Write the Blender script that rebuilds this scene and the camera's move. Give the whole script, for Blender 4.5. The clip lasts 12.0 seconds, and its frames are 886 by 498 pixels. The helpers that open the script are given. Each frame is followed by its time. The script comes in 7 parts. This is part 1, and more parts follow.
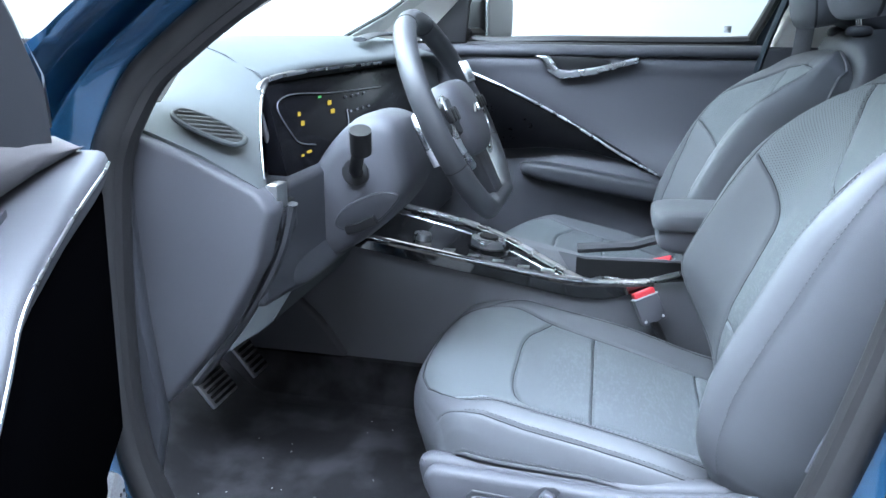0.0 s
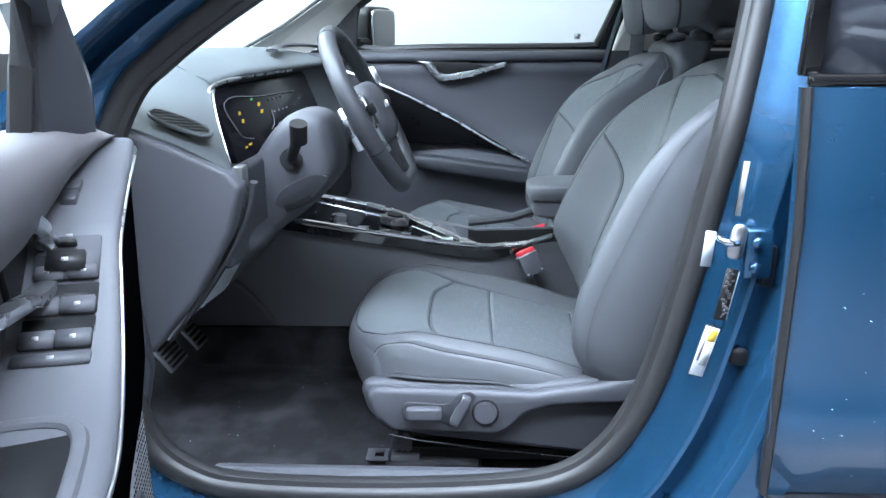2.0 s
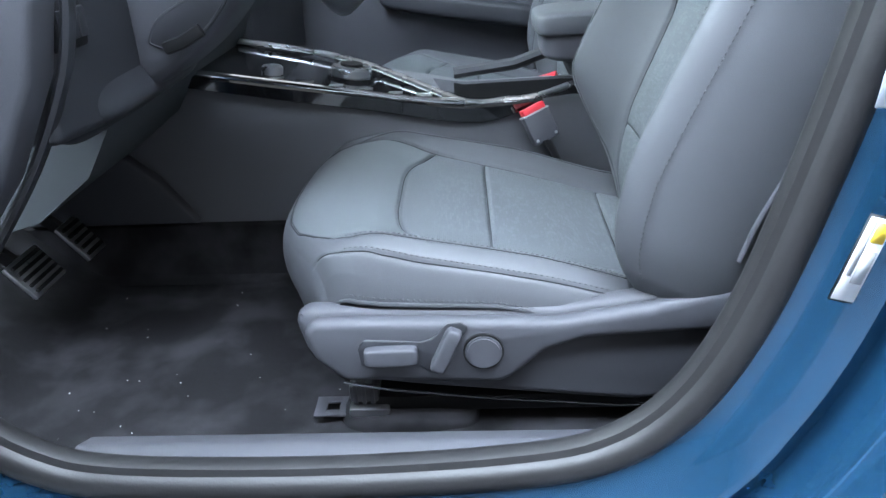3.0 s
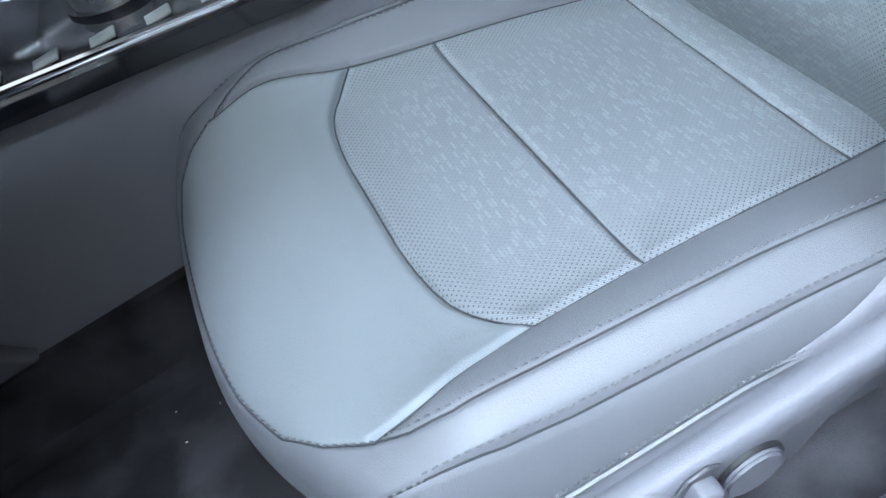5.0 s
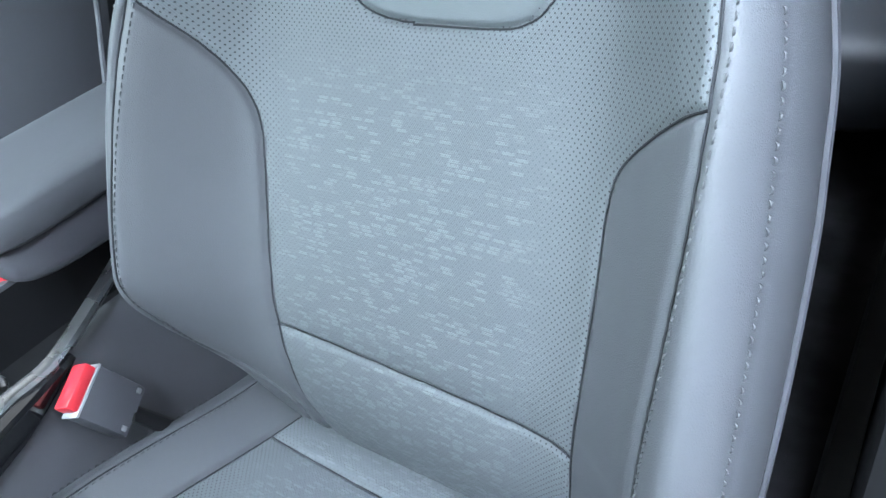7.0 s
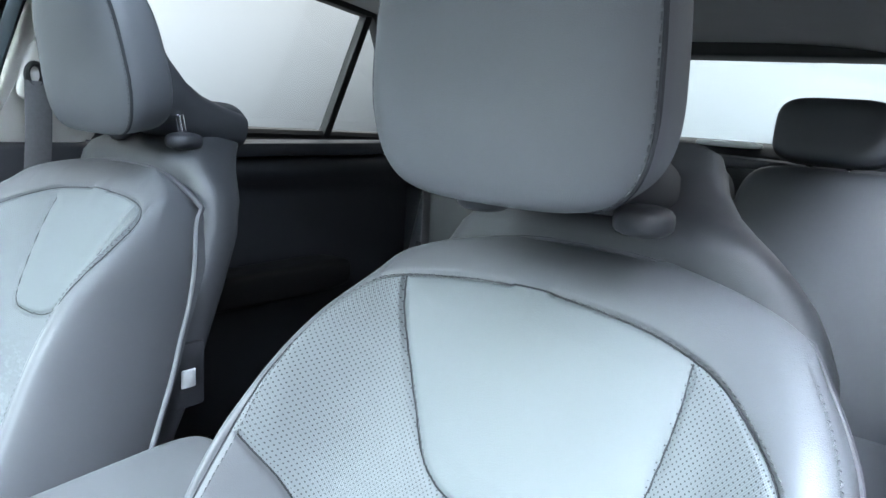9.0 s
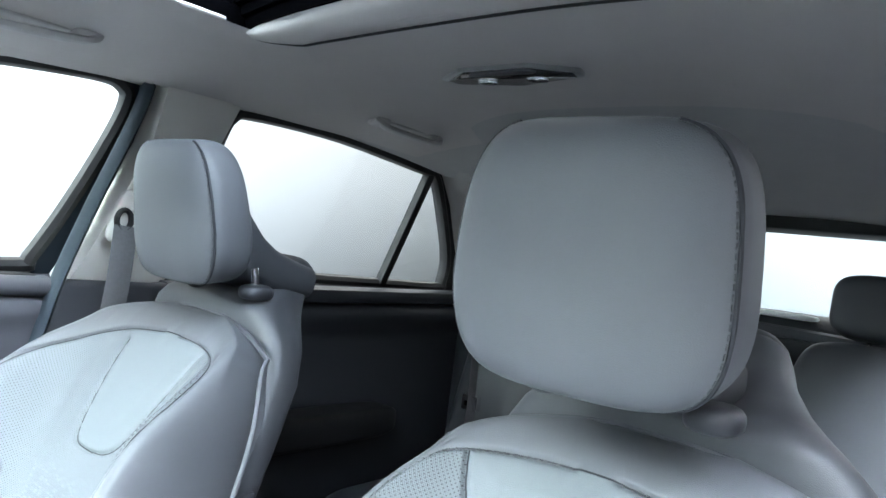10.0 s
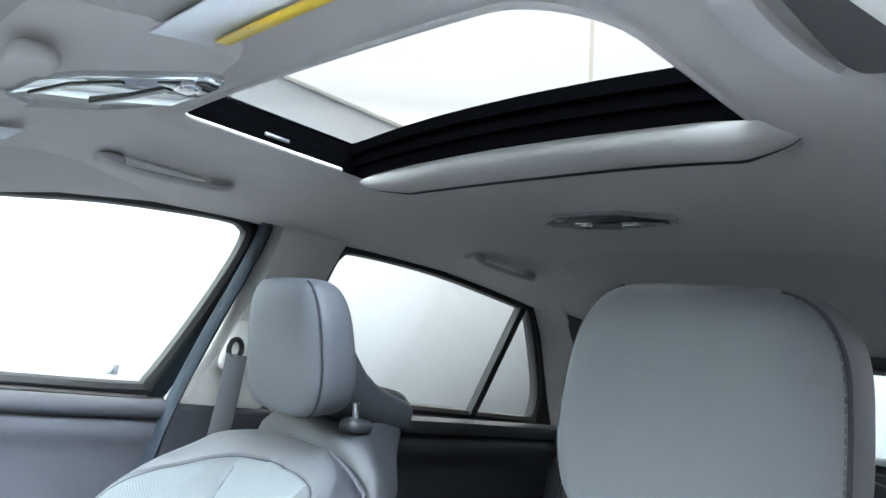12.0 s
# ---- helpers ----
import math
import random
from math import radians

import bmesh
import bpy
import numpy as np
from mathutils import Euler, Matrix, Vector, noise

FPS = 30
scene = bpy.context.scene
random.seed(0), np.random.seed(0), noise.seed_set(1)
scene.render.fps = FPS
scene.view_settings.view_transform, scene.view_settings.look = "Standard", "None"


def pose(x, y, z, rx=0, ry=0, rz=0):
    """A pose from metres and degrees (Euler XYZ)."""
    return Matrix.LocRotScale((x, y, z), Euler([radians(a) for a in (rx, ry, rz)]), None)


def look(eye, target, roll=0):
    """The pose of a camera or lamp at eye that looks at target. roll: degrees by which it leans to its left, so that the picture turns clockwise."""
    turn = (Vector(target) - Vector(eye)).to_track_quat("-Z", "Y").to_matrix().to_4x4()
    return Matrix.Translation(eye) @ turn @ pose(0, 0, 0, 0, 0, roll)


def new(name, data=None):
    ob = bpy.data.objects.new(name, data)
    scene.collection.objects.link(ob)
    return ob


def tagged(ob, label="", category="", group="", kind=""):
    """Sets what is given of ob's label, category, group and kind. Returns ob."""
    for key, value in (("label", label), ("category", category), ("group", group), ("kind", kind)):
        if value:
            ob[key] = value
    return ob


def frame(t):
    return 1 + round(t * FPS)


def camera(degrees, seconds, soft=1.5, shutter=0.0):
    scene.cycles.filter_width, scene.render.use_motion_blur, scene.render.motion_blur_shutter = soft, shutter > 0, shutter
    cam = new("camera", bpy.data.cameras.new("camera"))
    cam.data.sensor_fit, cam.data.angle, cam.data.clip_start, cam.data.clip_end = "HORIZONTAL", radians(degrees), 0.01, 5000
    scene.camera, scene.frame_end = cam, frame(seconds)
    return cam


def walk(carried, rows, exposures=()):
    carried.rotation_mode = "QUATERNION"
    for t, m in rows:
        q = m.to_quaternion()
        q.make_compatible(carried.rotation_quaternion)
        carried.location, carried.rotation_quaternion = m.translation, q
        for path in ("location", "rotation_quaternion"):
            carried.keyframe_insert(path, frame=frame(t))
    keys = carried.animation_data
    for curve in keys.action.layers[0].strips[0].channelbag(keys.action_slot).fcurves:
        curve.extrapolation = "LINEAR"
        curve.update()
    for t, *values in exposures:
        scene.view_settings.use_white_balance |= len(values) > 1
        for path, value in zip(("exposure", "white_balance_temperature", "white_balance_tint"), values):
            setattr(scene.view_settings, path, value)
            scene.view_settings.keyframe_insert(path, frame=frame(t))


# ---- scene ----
cam = camera(62.7, 12.0)
PATH = [
    (0, (0.017, -1.48, 1.066), (-0.389, 0.395, 0.502), 0.7),
    (0.5, (0.02, -1.648, 1.075), (-0.174, 0.287, 0.609), 0.5),
    (1, (0.001, -1.742, 1.085), (-0.136, 0.204, 0.644), 0.4),
    (1.5, (-0.008, -1.793, 1.09), (-0.109, 0.152, 0.636), 0.2),
    (2, (-0.014, -1.769, 1.07), (-0.089, 0.154, 0.526), -0.2),
    (2.5, (0.0, -1.56, 0.988), (-0.06, 0.305, 0.267), -0.8),
    (2.7, (0.005, -1.462, 0.955), (-0.054, 0.378, 0.173), -1.2),
    (4.5, (-0.103, -0.89, 0.883), (-0.117, 0.618, -0.431), -18.9),
    (5, (-0.087, -0.766, 0.909), (-0.013, 0.57, -0.577), -29.5),
    (5.5, (-0.061, -0.692, 0.917), (0.262, 0.482, -0.67), -33.1),
    (6, (-0.036, -0.67, 0.934), (0.655, 0.419, -0.595), -26.5),
    (6.5, (-0.03, -0.669, 0.977), (0.981, 0.366, -0.404), -17.4),
    (7, (-0.038, -0.676, 1.013), (1.211, 0.358, -0.158), -10.7),
    (7.5, (-0.047, -0.676, 1.037), (1.366, 0.385, 0.101), -6.0),
    (7.7, (-0.047, -0.677, 1.045), (1.407, 0.412, 0.209), -4.8),
    (9.3, (-0.101, -0.613, 1.171), (1.503, 0.549, 0.895), 5.4),
    (9.5, (-0.107, -0.612, 1.175), (1.483, 0.584, 0.979), 5.9),
    (10, (-0.123, -0.611, 1.188), (1.421, 0.66, 1.174), 7.1),
    (10.5, (-0.149, -0.616, 1.2), (1.349, 0.703, 1.329), 7.8),
    (11, (-0.164, -0.621, 1.207), (1.29, 0.734, 1.431), 8.2),
    (11.5, (-0.168, -0.623, 1.208), (1.232, 0.776, 1.491), 8.5),
    (12, (-0.168, -0.623, 1.21), (1.172, 0.835, 1.493), 8.9),
]
walk(cam, [(t, look(eye, target, roll)) for t, eye, target, roll in PATH],
     [(0.0, 0.8, 6200, 10), (1.0, 0.66, 6200, 10), (2.7, 0.42, 6450, 10), (4.5, 0.95, 6400, 10), (5.5, 0.68, 6400, 10), (6.5, 0.64, 6400, 10), (7.5, 0.82, 6400, 10), (9.4, 1.72, 6700, 10), (10.5, 2.0, 6800, 10), (12.0, 1.92, 6850, 10)])

# ---- light ----
scene.view_settings.exposure = 0.0
world = bpy.data.worlds.new("world")
scene.world = world
world.use_nodes = True
world.node_tree.nodes["Background"].inputs[0].default_value = (0.86, 0.92, 1.0, 1)
world.node_tree.nodes["Background"].inputs[1].default_value = 0.35


# ---- materials ----
def mat(name, color, rough=0.5, metal=0.0, vary=0.12, scale=25.0, bump=0.0, bscale=300.0, coat=0.0, spec=0.5, kind="noise"):
    m = bpy.data.materials.new(name)
    m.use_nodes = True
    nt = m.node_tree
    b = nt.nodes["Principled BSDF"]
    b.inputs["Roughness"].default_value = rough
    b.inputs["Metallic"].default_value = metal
    b.inputs["Coat Weight"].default_value = coat
    b.inputs["Coat Roughness"].default_value = 0.04
    b.inputs["Specular IOR Level"].default_value = spec
    tc = nt.nodes.new("ShaderNodeTexCoord")
    n = nt.nodes.new("ShaderNodeTexNoise")
    n.inputs["Scale"].default_value = scale
    n.inputs["Detail"].default_value = 6
    nt.links.new(tc.outputs["Object"], n.inputs["Vector"])
    r = nt.nodes.new("ShaderNodeMix")
    r.data_type = "RGBA"
    r.inputs[6].default_value = (*[c * (1 - vary) for c in color], 1)
    r.inputs[7].default_value = (*[min(1, c * (1 + vary)) for c in color], 1)
    nt.links.new(n.outputs[0], r.inputs[0])
    nt.links.new(r.outputs[2], b.inputs["Base Color"])
    rr = nt.nodes.new("ShaderNodeMapRange")
    rr.inputs[3].default_value = max(0.0, rough - 0.07)
    rr.inputs[4].default_value = min(1.0, rough + 0.07)
    nt.links.new(n.outputs[0], rr.inputs[0])
    nt.links.new(rr.outputs[0], b.inputs["Roughness"])
    if bump:
        if kind == "noise":
            g = nt.nodes.new("ShaderNodeTexNoise")
            g.inputs["Detail"].default_value = 3
        else:
            g = nt.nodes.new("ShaderNodeTexVoronoi")
            g.feature = "DISTANCE_TO_EDGE"
        g.inputs["Scale"].default_value = bscale
        nt.links.new(tc.outputs["Object"], g.inputs["Vector"])
        bp = nt.nodes.new("ShaderNodeBump")
        bp.inputs["Strength"].default_value = bump
        bp.inputs["Distance"].default_value = 0.001
        nt.links.new(g.outputs[0], bp.inputs["Height"])
        nt.links.new(bp.outputs[0], b.inputs["Normal"])
    return m


def emit(name, color, strength):
    m = bpy.data.materials.new(name)
    m.use_nodes = True
    nt = m.node_tree
    nt.nodes.remove(nt.nodes["Principled BSDF"])
    e = nt.nodes.new("ShaderNodeEmission")
    e.inputs[0].default_value = (*color, 1)
    e.inputs[1].default_value = strength
    nt.links.new(e.outputs[0], nt.nodes["Material Output"].inputs[0])
    return m


def glass(name, tint, rough=0.0, mixed=0.3):
    m = bpy.data.materials.new(name)
    m.use_nodes = True
    nt = m.node_tree
    nt.nodes.remove(nt.nodes["Principled BSDF"])
    t = nt.nodes.new("ShaderNodeBsdfTransparent")
    t.inputs[0].default_value = (*tint, 1)
    g = nt.nodes.new("ShaderNodeBsdfGlossy")
    g.inputs["Roughness"].default_value = rough
    mx = nt.nodes.new("ShaderNodeMixShader")
    fr = nt.nodes.new("ShaderNodeFresnel")
    fr.inputs[0].default_value = 1.45
    k = nt.nodes.new("ShaderNodeMath")
    k.operation = "MULTIPLY"
    k.inputs[1].default_value = mixed
    nt.links.new(fr.outputs[0], k.inputs[0])
    nt.links.new(k.outputs[0], mx.inputs[0])
    nt.links.new(t.outputs[0], mx.inputs[1])
    nt.links.new(g.outputs[0], mx.inputs[2])
    nt.links.new(mx.outputs[0], nt.nodes["Material Output"].inputs[0])
    return m


LEATHER = mat("leather_grey", (0.070, 0.073, 0.081), 0.52, vary=0.12, scale=9, spec=0.4, bump=0.22, bscale=620, kind="voronoi")
LEATHER_SOFT = mat("soft_leather_grey", (0.098, 0.109, 0.116), 0.6, vary=0.07, scale=11, spec=0.4, bump=0.3, bscale=900)
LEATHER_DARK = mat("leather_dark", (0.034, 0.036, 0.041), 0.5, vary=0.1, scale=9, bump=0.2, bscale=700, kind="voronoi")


def woven(name, dark, light, along, fade):
    """Cloth with short light slubs across the seat, and pierced dots that take over towards the sides and along one way."""
    m = mat(name, dark, 0.7, vary=0.06, scale=14)
    nt = m.node_tree
    b = nt.nodes["Principled BSDF"]
    tc = nt.nodes.new("ShaderNodeTexCoord")

    def put(node, i, v):
        if isinstance(v, (int, float)):
            node.inputs[i].default_value = v
        else:
            nt.links.new(v, node.inputs[i])

    def f(op, a, c=None):
        k = nt.nodes.new("ShaderNodeMath")
        k.operation = op
        put(k, 0, a)
        if c is not None:
            put(k, 1, c)
        return k.outputs[0]

    def ramp(v, lo, hi):
        k = nt.nodes.new("ShaderNodeMapRange")
        k.interpolation_type = "SMOOTHSTEP"
        put(k, 0, v)
        k.inputs[1].default_value, k.inputs[2].default_value = lo, hi
        return k.outputs[0]

    def cell(a, c):
        v = nt.nodes.new("ShaderNodeCombineXYZ")
        put(v, 0, a)
        put(v, 1, c)
        w = nt.nodes.new("ShaderNodeTexWhiteNoise")
        w.noise_dimensions = "2D"
        nt.links.new(v.outputs[0], w.inputs[0])
        return w.outputs[0]

    sep = nt.nodes.new("ShaderNodeSeparateXYZ")
    nt.links.new(tc.outputs["Object"], sep.inputs[0])
    s = f("ADD", f("MULTIPLY", sep.outputs[0], along[0]), f("MULTIPLY", sep.outputs[2], along[1]))
    y = sep.outputs[1]
    row = f("FLOOR", f("DIVIDE", s, 0.0030))
    place = f("ADD", f("DIVIDE", y, 0.0125), f("MULTIPLY", cell(row, 3.0), 17.0))
    pick = cell(f("FLOOR", place), row)
    patch = nt.nodes.new("ShaderNodeTexNoise")
    patch.inputs["Scale"].default_value = 55
    patch.inputs["Detail"].default_value = 2
    nt.links.new(tc.outputs["Object"], patch.inputs["Vector"])
    inrow = f("SUBTRACT", f("DIVIDE", s, 0.0030), row)
    incell = f("FRACT", place)
    body = f("MULTIPLY", ramp(inrow, 0.0, 0.2), ramp(f("SUBTRACT", 1.0, inrow), 0.0, 0.2))
    body = f("MULTIPLY", body, f("MULTIPLY", ramp(incell, 0.05, 0.2), ramp(f("SUBTRACT", 1.0, incell), 0.05, 0.2)))
    slub = f("MULTIPLY", ramp(f("ADD", pick, f("MULTIPLY", patch.outputs[0], 0.75)), 0.82, 1.25), body)
    # fine threads of the weave
    tw = f("MULTIPLY", f("SINE", f("MULTIPLY", s, 2 * math.pi / 0.0024)), f("SINE", f("MULTIPLY", y, 2 * math.pi / 0.0018)))
    # dots
    q = 2 * math.pi / 0.0052
    dots = f("MULTIPLY", f("COSINE", f("MULTIPLY", s, q)), f("COSINE", f("MULTIPLY", y, q * 1.12)))
    zone = f("MAXIMUM", ramp(f("ABSOLUTE", y), 0.085, 0.15), ramp(s, *fade))
    zone2 = f("MAXIMUM", zone, 0.28)
    hole = f("MULTIPLY", ramp(dots, 0.62, 0.78), zone2)
    slub = f("MULTIPLY", slub, f("SUBTRACT", 1.0, f("MULTIPLY", zone, 0.75)))
    pale = f("MULTIPLY", zone, 0.35)
    mix = nt.nodes.new("ShaderNodeMix")
    mix.data_type = "RGBA"
    mix.inputs[7].default_value = (*light, 1)
    nt.links.new(f("MAXIMUM", slub, pale), mix.inputs[0])
    nt.links.new(b.inputs["Base Color"].links[0].from_socket, mix.inputs[6])
    mix2 = nt.nodes.new("ShaderNodeMix")
    mix2.data_type = "RGBA"
    mix2.inputs[7].default_value = (*[c * 0.16 for c in dark], 1)
    nt.links.new(hole, mix2.inputs[0])
    nt.links.new(mix.outputs[2], mix2.inputs[6])
    nt.links.new(mix2.outputs[2], b.inputs["Base Color"])
    bp = nt.nodes.new("ShaderNodeBump")
    bp.inputs["Strength"].default_value = 0.5
    bp.inputs["Distance"].default_value = 0.0006
    nt.links.new(f("SUBTRACT", f("ADD", f("MULTIPLY", slub, 0.6), f("MULTIPLY", tw, 0.35)), hole), bp.inputs["Height"])
    nt.links.new(bp.outputs[0], b.inputs["Normal"])
    return m


FABRIC = woven("woven_fabric", (0.080, 0.088, 0.096), (0.101, 0.111, 0.121), (1.0, 0.0), (-0.02, -0.09))
FABRIC_BACK = woven("woven_back_fabric", (0.082, 0.090, 0.098), (0.106, 0.117, 0.126), (0.39, 0.92), (0.83, 0.93))
PLASTIC = mat("plastic_dark", (0.025, 0.026, 0.031), 0.46, vary=0.08, scale=8, bump=0.25, bscale=900)
PLASTIC_MID = mat("plastic_grey", (0.058, 0.059, 0.068), 0.56, vary=0.07, scale=8, spec=0.38, bump=0.25, bscale=900)
DASH_GREY = mat("dash_grey", (0.068, 0.076, 0.080), 0.66, vary=0.07, scale=8, spec=0.25, bump=0.3, bscale=900)
DOOR_GREY = mat("door_grey", (0.075, 0.07, 0.074), 0.58, vary=0.07, scale=8, bump=0.25, bscale=900)
BLACK = mat("black_trim", (0.009, 0.009, 0.010), 0.5, vary=0.1, spec=0.3)
GLOSS = mat("gloss_black", (0.006, 0.006, 0.007), 0.08, vary=0.1, coat=0.5)
SATIN_BLACK = mat("satin_black", (0.001, 0.001, 0.0013), 0.5, vary=0.1, spec=0.0)
SEAM = mat("seam_thread", (0.027, 0.028, 0.032), 0.8, vary=0.1, spec=0.1)
RUBBER = mat("rubber_seal", (0.012, 0.0115, 0.0125), 0.5, vary=0.15, scale=40, bump=0.2, bscale=300)
CARPET = mat("carpet", (0.019, 0.0186, 0.0208), 0.95, vary=0.45, scale=11, bump=1.0, bscale=800, spec=0.1)
# brushed pile: lighter and darker swirls
nt = CARPET.node_tree
tint_mix = nt.nodes["Principled BSDF"].inputs["Base Color"].links[0].from_node
swirl = nt.nodes.new("ShaderNodeMapRange")
swirl.inputs[1].default_value, swirl.inputs[2].default_value = 0.4, 0.62
nt.links.new(tint_mix.inputs[0].links[0].from_socket, swirl.inputs[0])
nt.links.new(swirl.outputs[0], tint_mix.inputs[0])
SILVER = mat("satin_silver", (0.62, 0.63, 0.65), 0.28, metal=1.0, vary=0.04)
CHROME = mat("chrome", (0.8, 0.8, 0.82), 0.1, metal=1.0, vary=0.02)
STEEL = mat("steel", (0.5, 0.5, 0.52), 0.38, metal=1.0, vary=0.1)
HEADLINER = mat("headliner_cloth", (0.48, 0.455, 0.44), 0.95, vary=0.04, scale=15, bump=0.5, bscale=900, spec=0.1)
LIGHT_TRIM = mat("light_grey_trim", (0.6, 0.575, 0.53), 0.6, vary=0.04, scale=8, bump=0.2, bscale=700)
HANDLE = mat("moulded_grey", (0.4, 0.385, 0.375), 0.5, vary=0.05, scale=12, bump=0.2, bscale=700)
RED = mat("red_plastic", (0.62, 0.03, 0.045), 0.35, vary=0.05)
THREAD = mat("thread_grey", (0.05, 0.053, 0.058), 0.7, vary=0.1)
WHITE = mat("white_label", (0.78, 0.8, 0.82), 0.4, vary=0.03)
YELLOW = mat("yellow_print", (0.75, 0.52, 0.05), 0.4, vary=0.05)
GREY_PRINT = mat("grey_print", (0.35, 0.36, 0.37), 0.5, vary=0.05)
WALL = mat("white_wall_paint", (0.66, 0.68, 0.69), 0.6, vary=0.02, scale=2)
FILL_CUT_WALL = mat("fill_cut_grey", (0.22, 0.225, 0.23), 0.6, vary=0.03, scale=2)
FLOORING = mat("grey_floor", (0.2, 0.2, 0.21), 0.4, vary=0.08, scale=3)
CLEAR = glass("window_glass", (0.78, 0.81, 0.81), mixed=0.12)
ROOF_GLASS = glass("sunroof_glass", (0.62, 0.64, 0.65), mixed=0.15)
MIRROR = mat("mirror_glass", (0.85, 0.87, 0.88), 0.02, metal=1.0, vary=0.0)
SCREEN_AMBER = emit("amber_display", (1.0, 0.75, 0.12), 0.42)
SCREEN_GREEN = emit("green_display", (0.2, 0.9, 0.3), 0.4)
BLUE = mat("blue_paint", (0.016, 0.075, 0.155), 0.26, metal=0.6, vary=0.06, scale=4, coat=1.0)


# ---- mesh helpers ----
def thing(name, label, category, at=(0, 0, 0), group="", kind=""):
    ob = new(name)
    ob.empty_display_size = 0.05
    ob.location = at
    return tagged(ob, label, category, group, kind)


def root_at(ob):
    p = Vector((0, 0, 0))
    while ob is not None:
        p += ob.location
        ob = ob.parent
    return p


def finish(name, me, material, parent, label="", smooth=True):
    for p in me.polygons:
        p.use_smooth = smooth
    me.materials.append(material)
    ob = new(name, me)
    if parent is not None:
        me.transform(Matrix.Translation(-root_at(parent)))
        ob.parent = parent
    if label:
        ob["label"] = label
    return ob


def part(name, bm, material, parent, label="", smooth=True, sharp=40):
    bmesh.ops.recalc_face_normals(bm, faces=bm.faces)
    for e in bm.edges:
        if len(e.link_faces) == 2 and e.calc_face_angle(0) > radians(sharp):
            e.smooth = False
    me = bpy.data.meshes.new(name)
    bm.to_mesh(me)
    bm.free()
    return finish(name, me, material, parent, label, smooth)


def setting(name, bm, material, label, category, smooth=True):
    return tagged(part(name, bm, material, None, smooth=smooth), label, category, "", "structure")


def box(bm, x0, x1, y0, y1, z0, z1, bevel=0.0, seg=2, turn=None):
    m = Matrix.Translation(((x0 + x1) / 2, (y0 + y1) / 2, (z0 + z1) / 2))
    if turn is not None:
        m = m @ turn
    r = bmesh.ops.create_cube(bm, size=1.0, matrix=m @ Matrix.Diagonal((abs(x1 - x0), abs(y1 - y0), abs(z1 - z0), 1)))
    if bevel:
        es = {e for v in r["verts"] for e in v.link_edges}
        bmesh.ops.bevel(bm, geom=list(es), offset=bevel, segments=seg, profile=0.5, affect="EDGES")
    return bm


def B(*a, **k):
    return box(bmesh.new(), *a, **k)


def smooth_path(pts, n=8, closed=False):
    """Catmull-Rom through the points."""
    p = [Vector(q) for q in pts]
    out = []
    m = len(p)
    for i in range(m if closed else m - 1):
        a, b, c, d = (p[(i + k) % m] if closed else p[min(max(i + k, 0), m - 1)] for k in (-1, 0, 1, 2))
        for j in range(n):
            t = j / n
            out.append(0.5 * ((2 * b) + (c - a) * t + (2 * a - 5 * b + 4 * c - d) * t * t + (3 * b - a - 3 * c + d) * t ** 3))
    if not closed:
        out.append(p[-1].copy())
    return out


def loft(bm, rings, close=True, caps=True):
    """Quads between rings of equally many points."""
    vs = [[bm.verts.new(p) for p in r] for r in rings]
    n = len(vs[0])
    for a, b in zip(vs, vs[1:]):
        for i in range(n if close else n - 1):
            j = (i + 1) % n
            bm.faces.new((a[i], a[j], b[j], b[i]))
    if caps and close:
        bm.faces.new(list(reversed(vs[0])))
        bm.faces.new(vs[-1])
    return bm


def sweep(bm, path, w, h=None, seg=8, closed=False, up=(0, 0, 1), power=2.0, taper=None):
    """A rod of elliptic or boxy section along a path."""
    h = w if h is None else h
    path = [Vector(p) for p in path]
    n = len(path)
    rings = []
    for i, p in enumerate(path):
        a = path[(i - 1) % n] if closed or i else p
        b = path[(i + 1) % n] if closed or i < n - 1 else p
        t = (b - a).normalized()
        s = t.cross(Vector(up))
        s = s.normalized() if s.length > 1e-4 else Vector((1, 0, 0))
        u = s.cross(t)
        k = taper(i / max(1, n - 1)) if taper else 1.0
        ring = []
        for q in range(seg):
            c, d = math.cos(2 * math.pi * q / seg), math.sin(2 * math.pi * q / seg)
            e = 2 / power
            ring.append(p + s * (w * k * math.copysign(abs(c) ** e, c)) + u * (h * k * math.copysign(abs(d) ** e, d)))
        rings.append(ring)
    if closed:
        rings.append(rings[0])
        vs = [[bm.verts.new(q) for q in r] for r in rings[:-1]]
        vs.append(vs[0])
        for a, b in zip(vs, vs[1:]):
            for i in range(seg):
                j = (i + 1) % seg
                bm.faces.new((a[i], a[j], b[j], b[i]))
        return bm
    return loft(bm, rings)


